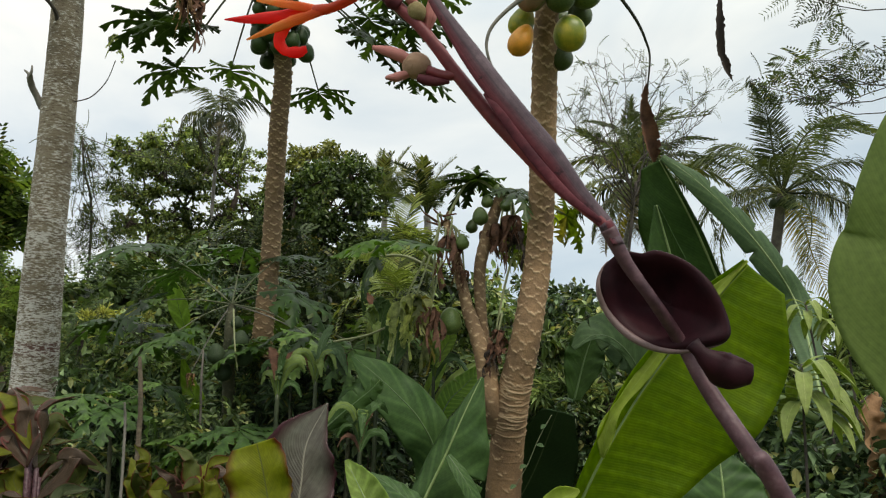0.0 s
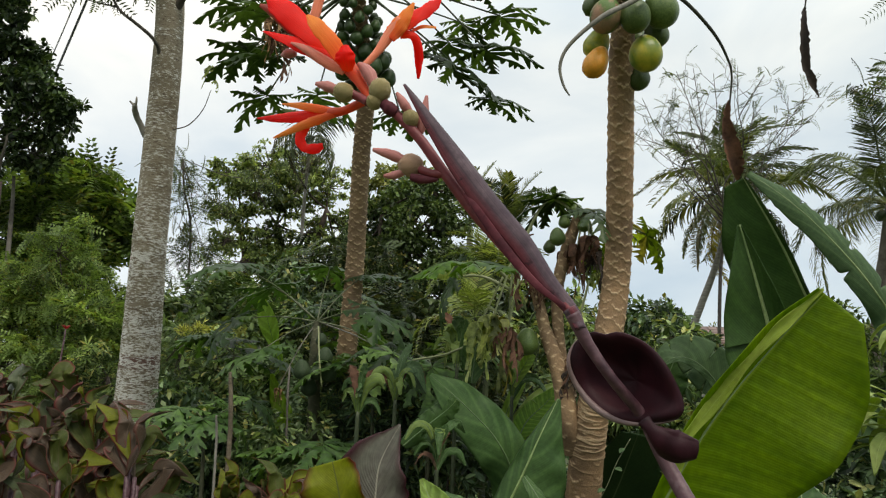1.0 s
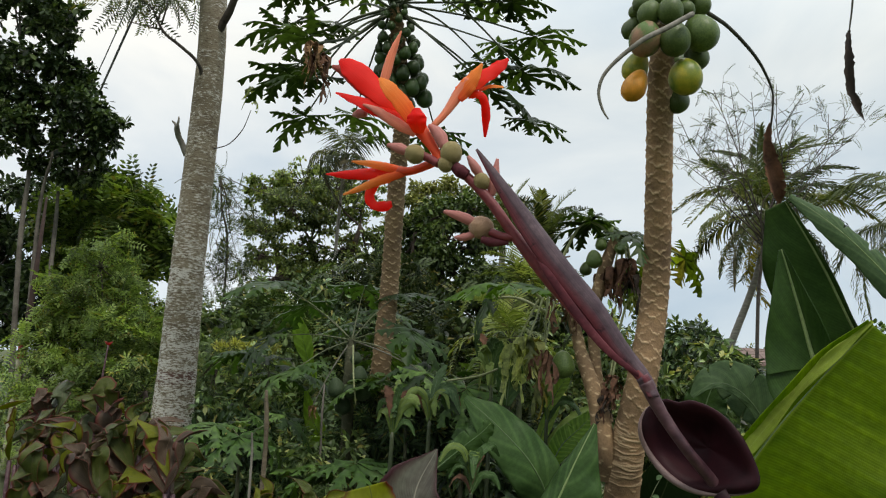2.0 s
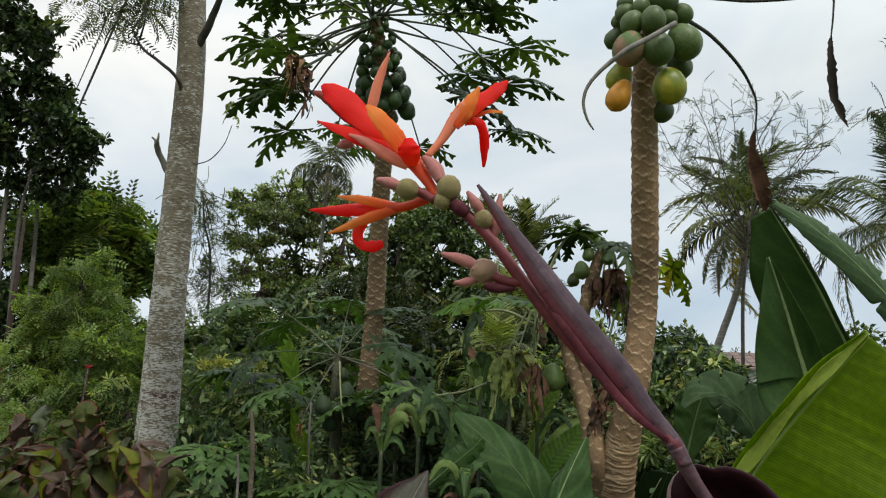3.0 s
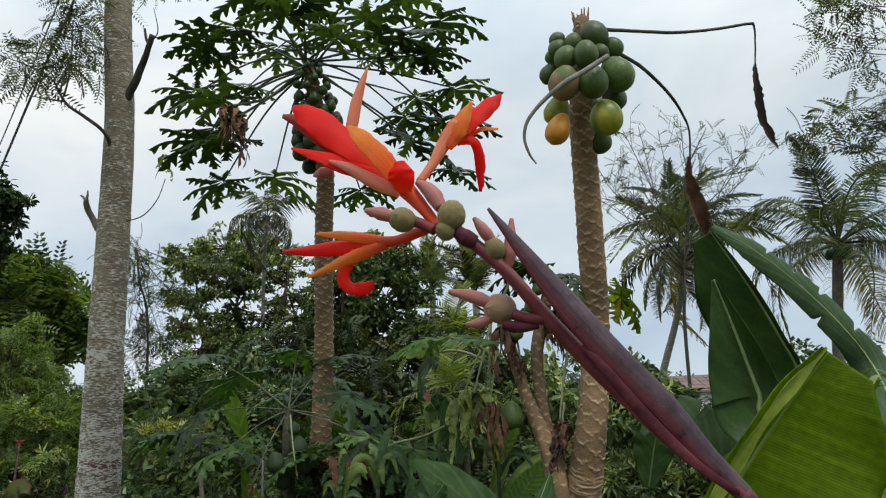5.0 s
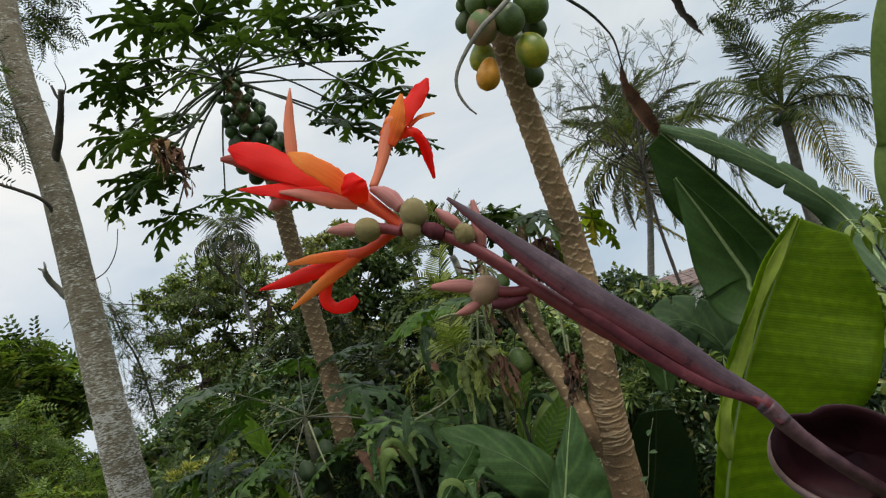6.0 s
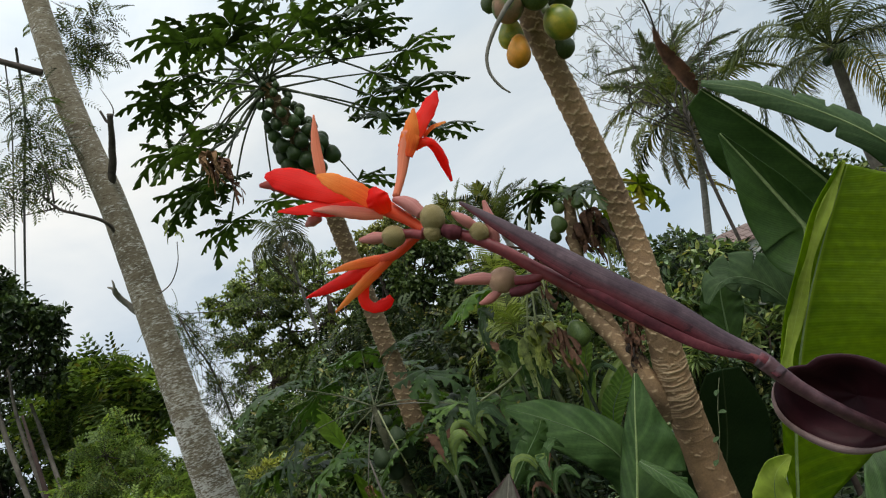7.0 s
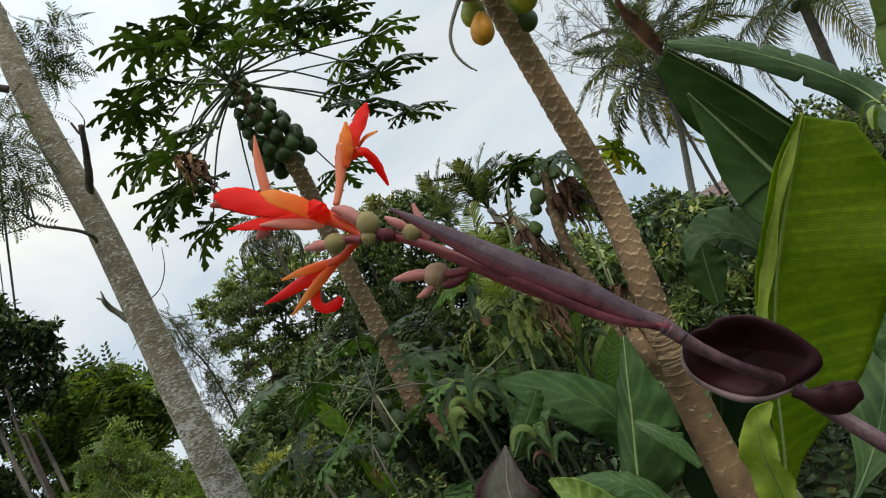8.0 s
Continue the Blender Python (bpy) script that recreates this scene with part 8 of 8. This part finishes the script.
# low distant trees on the skyline
for k, (p, r) in enumerate((((3.539, 31.330, 3.309), 1.3), ((4.749, 33.551, 3.422), 0.9), ((12.738, 65.569, 4.623), 1.6), ((16.866, 64.221, 4.005), 1.8), ((12.147, 36.633, 3.553), 1.7), ((1.154, 30.942, 3.525), 1.6), ((-0.619, 28.595, 3.605), 1.7), ((14.737, 36.930, 3.813), 2.0), ((5.948, 62.568, 4.509), 1.6), ((-21.587, 36.510, 3.690), 2.0), ((-18.884, 37.050, 3.830), 2.2), ((-38.819, 38.174, 3.196), 3.0), ((-26.987, 40.595, 3.469), 2.0))):
    tree("distant_tree", foot(p), [([foot(p), (p[0], p[1], p[2] * 0.5), (p[0], p[1], p[2])], [0.2, 0.15, 0.08])], [blob(p, r), (p[0] - r, p[1], p[2] - 0.5 * r, r * 0.8), (p[0] + r, p[1], p[2] - 0.4 * r, r * 0.8), (p[0], p[1] - 0.5, p[2] - r, r)],
         "low distant green tree on the skyline", LEAF, tree_mid_mat, 2600, (0.22, 0.42), 80 + k, dark_bark, 10)


# nearer shrubs of the thicket
def shrub(p, r, shape, mat, count, size, seed, label, yellow=False):
    ob = tree("leafy_shrub", foot(p), [([foot(p), (p[0] + 0.03, p[1], p[2] * 0.5), (p[0], p[1], p[2])], [0.02, 0.016, 0.01])], [blob(p, r), (p[0] - 0.7 * r, p[1], p[2] - 0.6 * r, r * 0.75), (p[0] + 0.7 * r, p[1] - 0.1, p[2] - 0.6 * r, 0.75 * r), (p[0], p[1] - 0.1, p[2] - 1.4 * r, r), (p[0] + 0.2 * r, p[1], p[2] - 2.4 * r, r)],
              label, shape, mat, count, size, seed, dark_bark, 9, limb=0.008, category="shrub", group="shrubs", limb_share=0.6)
    if yellow:
        rng = np.random.default_rng(seed)
        at, way, face, ln = cloud(rng, [(p[0] + k * 0.11, p[1] - 0.1, p[2] + r * (0.75 + 0.12 * (k % 2)), 0.07) for k in (-2, -1, 0, 1, 2)], 420, (0.025, 0.05), -0.8, 0.0)
        tagged(part("flower_spray", scatter("flower_spray", at, way, face, ln, LEAF), yellow_shrub_mat, ob, "pale yellow flower sprays"), kind="stuff")
    return ob


for k, (p, r, shape, mat, n, size, lab, yel) in enumerate((
    ((-2.585, 5.366, 1.555), 0.26, LEAF6, shrub_light_mat, 918, (0.06, 0.14), "shrub with pale yellow flower sprays", True),
    ((-3.133, 6.366, 1.450), 0.36, LEAF6, shrub_mat, 1530, (0.06, 0.14), "broad-leaved green shrub in the thicket", False),
    ((-2.384, 5.028, 1.140), 0.28, FAN, shrub_mat, 520, (0.12, 0.2), "dark shrub with long fingered leaves", False),
    ((-2.067, 4.652, 1.040), 0.32, LEAF6, shrub_light_mat, 1020, (0.06, 0.14), "broad-leaved light green shrub", False),
    ((-1.532, 4.273, 1.034), 0.30, LEAF6, shrub_light_mat, 800, (0.06, 0.14), "dark shrub with long fingered leaves", False),
    ((-1.151, 3.894, 0.978), 0.28, LEAF6, shrub_light_mat, 918, (0.06, 0.14), "broad-leaved green shrub in the thicket", False),
    ((-0.980, 4.668, 1.282), 0.28, FAN, shrub_mat, 420, (0.12, 0.2), "dark shrub with long fingered leaves", False),
    ((-0.596, 4.508, 1.105), 0.26, LEAF6, shrub_mat, 816, (0.06, 0.14), "broad-leaved green shrub in the thicket", False),
    ((0.673, 5.283, 1.769), 0.30, LEAF6, shrub_light_mat, 1122, (0.06, 0.14), "light green leafy shrub in the thicket", False),
    ((1.029, 5.717, 1.664), 0.34, LEAF6, shrub_mat, 1326, (0.06, 0.14), "broad-leaved green shrub in the thicket", False),
    ((0.637, 4.716, 1.470), 0.30, FAN, shrub_light_mat, 420, (0.1, 0.18), "dark shrub with long fingered leaves", False),
    ((0.847, 4.535, 1.382), 0.30, LEAF6, shrub_mat, 918, (0.06, 0.14), "broad-leaved green shrub in the thicket", False),
    ((1.304, 5.144, 1.516), 0.32, LEAF6, shrub_light_mat, 1020, (0.06, 0.14), "light green leafy shrub in the thicket", False),
    ((1.927, 4.337, 1.712), 0.34, LEAF6, shrub_light_mat, 1020, (0.06, 0.14), "light green leafy shrub in the thicket", False),
    ((1.933, 3.770, 1.429), 0.34, LEAF6, shrub_mat, 918, (0.06, 0.14), "broad-leaved green shrub in the thicket", False),
    ((0.383, 5.090, 1.602), 0.26, LEAF6, shrub_light_mat, 816, (0.06, 0.14), "light green leafy shrub in the thicket", False),
    ((0.046, 5.118, 1.288), 0.30, LEAF6, shrub_mat, 816, (0.06, 0.14), "broad-leaved green shrub in the thicket", False),
    ((-3.647, 5.642, 1.362), 0.32, LEAF6, shrub_light_mat, 1020, (0.06, 0.14), "light green leafy shrub in the thicket", False),
    ((-4.463, 5.961, 1.293), 0.36, FEATHER, light_fern_mat, 500, (0.1, 0.18), "light green feathery shrub, low and bushy", False),
    ((-2.563, 4.891, 1.112), 0.34, LEAF6, shrub_mat, 1122, (0.06, 0.14), "broad-leaved green shrub in the thicket", False),
    ((-1.915, 4.416, 1.049), 0.30, FAN, shrub_mat, 420, (0.1, 0.18), "dark shrub with long fingered leaves", False),
    ((-3.176, 5.913, 1.673), 0.42, FEATHER, tree_fern_mat, 620, (0.12, 0.2), "dark green feathery shrub in the thicket", False),
    ((-6.906, 7.922, 1.092), 0.5, LEAF6, shrub_mat, 1500, (0.07, 0.13), "broad-leaved green shrub in the thicket", False),
    ((-6.494, 6.976, 1.071), 0.5, LEAF6, shrub_light_mat, 1300, (0.06, 0.12), "light green leafy shrub in the thicket", False),
    ((-4.407, 5.345, 1.050), 0.36, FEATHER, light_fern_mat, 500, (0.1, 0.17), "light green feathery shrub, low and bushy", False),
    ((-1.337, 4.936, 1.524), 0.2, LEAF6, shrub_mat, 700, (0.06, 0.14), "dark green leafy shrub at the papaya's foot", False),
    ((1.368, 2.961, 1.247), 0.2, LEAF6, shrub_mat, 800, (0.06, 0.13), "dark green leafy shrub under the mango", False),
    ((1.397, 3.470, 1.230), 0.24, LEAF6, shrub_mat, 800, (0.06, 0.13), "dark green leafy shrub under the mango", False),
    ((1.614, 3.170, 1.273), 0.2, LEAF6, shrub_mat, 700, (0.06, 0.13), "dark green leafy shrub under the mango", False),
    ((-1.318, 5.101, 1.413), 0.32, LEAF6, shrub_mat, 918, (0.06, 0.14), "broad-leaved green shrub in the thicket", False),
    ((0.034, 5.61, 1.974), 0.30, LEAF6, shrub_light_mat, 1100, (0.06, 0.14), "light green leafy shrub in the thicket", False),
    ((0.761, 5.966, 1.882), 0.28, LEAF6, shrub_mat, 1000, (0.06, 0.14), "broad-leaved green shrub in the thicket", False),
)):
    shrub(p, r, (shape, FAN)[k % 4 == 1] if shape is LEAF6 else shape, mat, int(n * 2.3), (size[0] * 0.5, size[1] * 0.66), 120 + k, lab, yel)


# low weeds on the ground
w_rng = np.random.default_rng(77)
w_n = 30000
w_xy = np.vstack([w_rng.normal(size=(w_n // 2, 2)) * [3.2, 3.0] + [-0.5, 4.6], w_rng.normal(size=(w_n - w_n // 2, 2)) * [7.0, 7.5] + [-1.0, 5.0]])
w_xy = w_xy[(np.hypot(w_xy[:, 0], w_xy[:, 1]) > 0.9)]
w_n = len(w_xy)
w_at = np.column_stack([w_xy, ground_height(w_xy[:, 0], w_xy[:, 1]) + w_rng.random(w_n) ** 2 * 0.3])
weeds = part("ground_cover", scatter("ground_cover", w_at, w_rng.normal(size=(w_n, 3)) * [1, 1, 0.4] + [0, 0, 0.5], w_rng.normal(size=(w_n, 3)) * 0.5 + [0, 0, 1], w_rng.uniform(0.06, 0.16, w_n), LEAF6), shrub_mat, None)
tagged(weeds, "low green weeds covering the garden soil", "weeds", kind="stuff")


# bare thin stems in the thicket
for pts, rad, mat in (([foot((-1.484, 4.103, 0.816)), (-1.484, 4.070, 1.060), (-1.479, 4.028, 1.364), (-1.508, 4.103, 1.545)], 0.007, dull_bark), ([foot((-1.650, 3.586, 0.849)), (-1.655, 3.556, 1.062), (-1.655, 3.524, 1.296)], 0.007, pale_bark), ([foot((-1.592, 3.595, 0.798)), (-1.588, 3.559, 1.064), (-1.581, 3.523, 1.330), (-1.590, 3.498, 1.511)], 0.012, stem_tan_bark)):
    ob = part("sapling_stem", fast_mesh("sapling_stem", *tube(pts, [rad * 1.2, rad, rad * 0.95, rad * 0.7], 10, 40, 0.09)), mat, None)
    tagged(ob, "thin bare stem standing among the shrubs", "sapling", "saplings")


# ---- young mango ----


def mango_sapling(tips, base, seed):
    rng = np.random.default_rng(seed)
    plant = thing("mango_sapling", base, "young mango with rosettes of long pale green drooping leaves", "sapling", "saplings")
    for tip, n, size in tips:
        tip = np.array(tip)
        part("stem", fast_mesh("stem", *tube([base, tuple((np.array(base) + tip) / 2 + np.array([0.04, 0, 0.1])), tuple(tip)], [0.008, 0.006, 0.004], 8, 20)), branch_bark, plant)
        for k in range(n):
            a = k * 2.39996 + rng.normal() * 0.2
            o = np.array([math.cos(a), math.sin(a), 0])
            up = 0.5 - 0.75 * k / n
            p1 = tip + np.array([0, 0, -0.01 * k * 0.6])
            p2 = p1 + size * (o * 0.42 + np.array([0, 0, 0.28 * up]))
            p3 = p1 + size * (o * 0.78 + np.array([0, 0, 0.1 * up - 0.22]))
            p4 = p1 + size * (o * 0.98 + np.array([0, 0, -0.1 * (1 - up) - 0.5]))
            ob = part("leaf", fast_mesh("leaf", *blade([p1, p2, p3, p4], [0.003, size * 0.085, size * 0.13, size * 0.095, 0.002], tuple(UP + Vector(o) * 0.5), 0.25, 0.07, 3, 4, 18, phase=k)), mango_leaf_mat, plant)
            solid(ob, 0.0008)
    return plant


mango_sapling([((1.062, 2.501, 1.575), 26, 0.19)], (0.98, 2.5, 0.0), 1)
mango_sapling([((1.337, 3.083, 1.823), 12, 0.13), ((1.499, 3.097, 1.771), 12, 0.14), ((1.573, 3.012, 1.680), 12, 0.15)], (1.42, 2.9, 0.0), 2)

litter = thing("dead_banana_leaf", (1.468, 2.890, 1.059), "crumpled tan dead banana leaf hanging beside the mango", "dead leaf")
part("leaf", fast_mesh("leaf", *blade([(1.465, 2.834, 1.469), (1.413, 2.792, 1.390), (1.436, 2.809, 1.270), (1.435, 2.877, 1.140)], [0.02, 0.05, 0.06, 0.05, 0.02], (-0.2, -1, 0.2), 0.5, 0.35, 5, 6, 40, (0.6, 0.6), 1.0, ragged=0.3)), tan_dead_mat, litter)
part("stalk", fast_mesh("stalk", *tube([(1.479, 2.911, 1.055), (1.514, 2.915, 1.258), (1.480, 2.853, 1.479)], [0.012, 0.010, 0.008], 8, 12)), tan_dead_mat, litter)


# ---- house beyond the garden ----


def house():
    hx, hy, hz = (9.865, 48.717, 3.859)
    home = thing("house", (hx, hy, 0.0), "low house with a weathered brown tiled roof, far off", "house")
    w, d, eave, ridge = 2.6, 4.0, hz - 0.35, hz + 0.55
    bm = bmesh.new()
    bmesh.ops.create_cube(bm, size=1.0)
    for v in bm.verts:
        v.co = Vector((hx + v.co.x * 2 * (w - 0.35), hy + v.co.y * 2 * (d - 0.3), (v.co.z + 0.5) * eave))
    me = bpy.data.meshes.new("wall")
    bm.to_mesh(me)
    bm.free()
    wall = part("wall", me, plaster_mat, home)
    for k in (-1, 1):
        f = [(hx - w, hy + k * d, eave - 0.1), (hx + w, hy + k * d, eave - 0.1), (hx + w, hy, ridge), (hx - w, hy, ridge)]
        low = [(x, y, z - 0.12) for x, y, z in f]
        v = np.array(f + low)
        part("roof", fast_mesh("roof", v, [(0, 1, 2, 3), (4, 7, 6, 5), (0, 4, 5, 1), (1, 5, 6, 2), (2, 6, 7, 3), (3, 7, 4, 0)], smooth=False), tile_mat, home)
    for i in range(9):
        for s in (0.15, 0.4, 0.65, 0.9):
            y = hy - d + d * s
            z = eave - 0.1 + (ridge - eave + 0.1) * s
            x0 = hx - w + (2 * w) * i / 9
            part("tile_course", fast_mesh("tile_course", np.array([(x0 + 0.02, y - 0.4, z - 0.08), (x0 + 0.55, y - 0.4, z - 0.08), (x0 + 0.55, y + 0.45, z + 0.14), (x0 + 0.02, y + 0.45, z + 0.14),
                 (x0 + 0.02, y - 0.4, z - 0.02), (x0 + 0.55, y - 0.4, z - 0.02), (x0 + 0.55, y + 0.45, z + 0.2), (x0 + 0.02, y + 0.45, z + 0.2)]), [(0, 3, 2, 1), (4, 5, 6, 7), (0, 1, 5, 4), (1, 2, 6, 5), (2, 3, 7, 6), (3, 0, 4, 7)], smooth=False), tile_mat, home)
    for x in (-1.4, 0.6):
        y = hy - d + 0.28
        v = np.array([(hx + x, y, eave - 1.6), (hx + x + 0.9, y, eave - 1.6), (hx + x + 0.9, y, eave - 0.5), (hx + x, y, eave - 0.5), (hx + x, y - 0.05, eave - 1.6), (hx + x + 0.9, y - 0.05, eave - 1.6), (hx + x + 0.9, y - 0.05, eave - 0.5), (hx + x, y - 0.05, eave - 0.5)])
        part("window", fast_mesh("window", v, [(0, 3, 2, 1), (4, 5, 6, 7), (0, 1, 5, 4), (1, 2, 6, 5), (2, 3, 7, 6), (3, 0, 4, 7)], smooth=False), dark_void_mat, home)
    return home


house()

# ---- overhead cables ----
for pts, wide in (([(-3.437, 4.846, 5.505), (-4.508, 6.157, 5.908), (-6.393, 8.344, 6.504), (-10.211, 12.730, 7.630), (-17.645, 20.809, 8.600)], 0.8), ([(-3.407, 5.004, 5.726), (-4.475, 6.341, 6.022), (-6.382, 8.539, 6.564), (-10.104, 12.801, 7.407), (-17.437, 20.927, 8.243)], 1.5)):
    ob = part("cable", fast_mesh("cable", *tube(pts, [0.007 * wide, 0.009 * wide, 0.011 * wide, 0.015 * wide, 0.018 * wide], 6, 60)), cable_mat, None)
    tagged(ob, "sagging black overhead cable", "cable", "cables")


# ---- thin vine hanging beside the papaya ----
def hanging_vine(pts, seed):
    rng = np.random.default_rng(seed)
    vine = thing("hanging_vine", pts[-1], "thin green vine with small dull leaves hanging beside the papaya", "vine")
    line = spline(pts, 30)
    part("stem", fast_mesh("stem", *tube(line, [0.002, 0.0018, 0.0015], 6, 30)), young_petiole_mat, vine)
    for k in range(4, 29, 8):
        d = unit(np.array([rng.normal(), -0.6, rng.normal() * 0.4 - 0.2]))
        p = line[k]
        leaf = part("leaf", fast_mesh("leaf", *blade([p, p + d * 0.018, p + d * 0.036 + np.array([0, 0, -0.008])], [0.001, 0.008, 0.010, 0.001], (0, -0.7, 0.7), 0.2, 0.05, 2, 3, 10)), banana_grey, vine)
        solid(leaf, 0.0006)
    return vine


hanging_vine([(0.344, 3.360, 1.317), (0.287, 3.353, 1.213), (0.241, 3.340, 1.106), (0.185, 3.326, 1.007)], 4)

# ---- slender reddish trunk and a painted post at the garden's edge ----
pole = thing("slender_tree_trunk", foot((-5.998, 6.893, 1.101)), "slender dark reddish tree trunk at the garden's edge", "tree", "trees")
part("trunk", fast_mesh("trunk", *tube([foot((-5.998, 6.893, 1.101)), (-5.861, 6.766, 1.698), (-5.847, 6.755, 2.176), (-5.882, 6.79, 2.73), (-6.023, 6.946, 3.333)], [0.04, 0.036, 0.032, 0.027, 0.022, 0.012], 12, 60, 0.04)), reddish_bark, pole)

post = thing("garden_post", foot((-5.346, 6.148, 1.369)), "leaning garden post with flaking red paint and a pale foot", "post")
part("shaft", fast_mesh("shaft", *tube([foot((-5.346, 6.148, 1.369)), (-5.349, 6.151, 1.555)], [0.03, 0.028], 10, 16, 0.03)), stem_pale_paint, post, "pale unpainted foot of the post")
part("painted_top", fast_mesh("painted_top", *tube([(-5.349, 6.151, 1.555), (-5.352, 6.147, 1.743)], [0.031, 0.029], 10, 12, 0.03)), red_paint_mat, post, "flaking red paint")

# ---- a second, small canna spike among the bronze leaves ----
spike = thing("canna_flower_stalk", (-2.074, 2.883, 0.0), "small orange-red canna spike above the bronze leaves", "flower")
spike_top = np.array((-2.074, 2.883, 1.68))
part("stem", fast_mesh("stem", *tube([(spike_top[0], spike_top[1], -0.02), tuple(spike_top - np.array([0.01, 0, 0.35])), tuple(spike_top)], [0.008, 0.005, 0.003], 8, 20)), lower_stem_mat, spike)
for q in range(5):
    a = q * 2.4
    d = np.array([math.cos(a), math.sin(a) * 0.6, 0.9])
    petal(spike, [tuple(spike_top), tuple(spike_top + d * 0.010), tuple(spike_top + d * 0.021 + np.array([0, 0, -0.003]))], [0.002, 0.005, 0.001], (crimson_petal, orange_red_petal)[q % 2], (d[0], -1, 0.3), -0.3, 0.06)
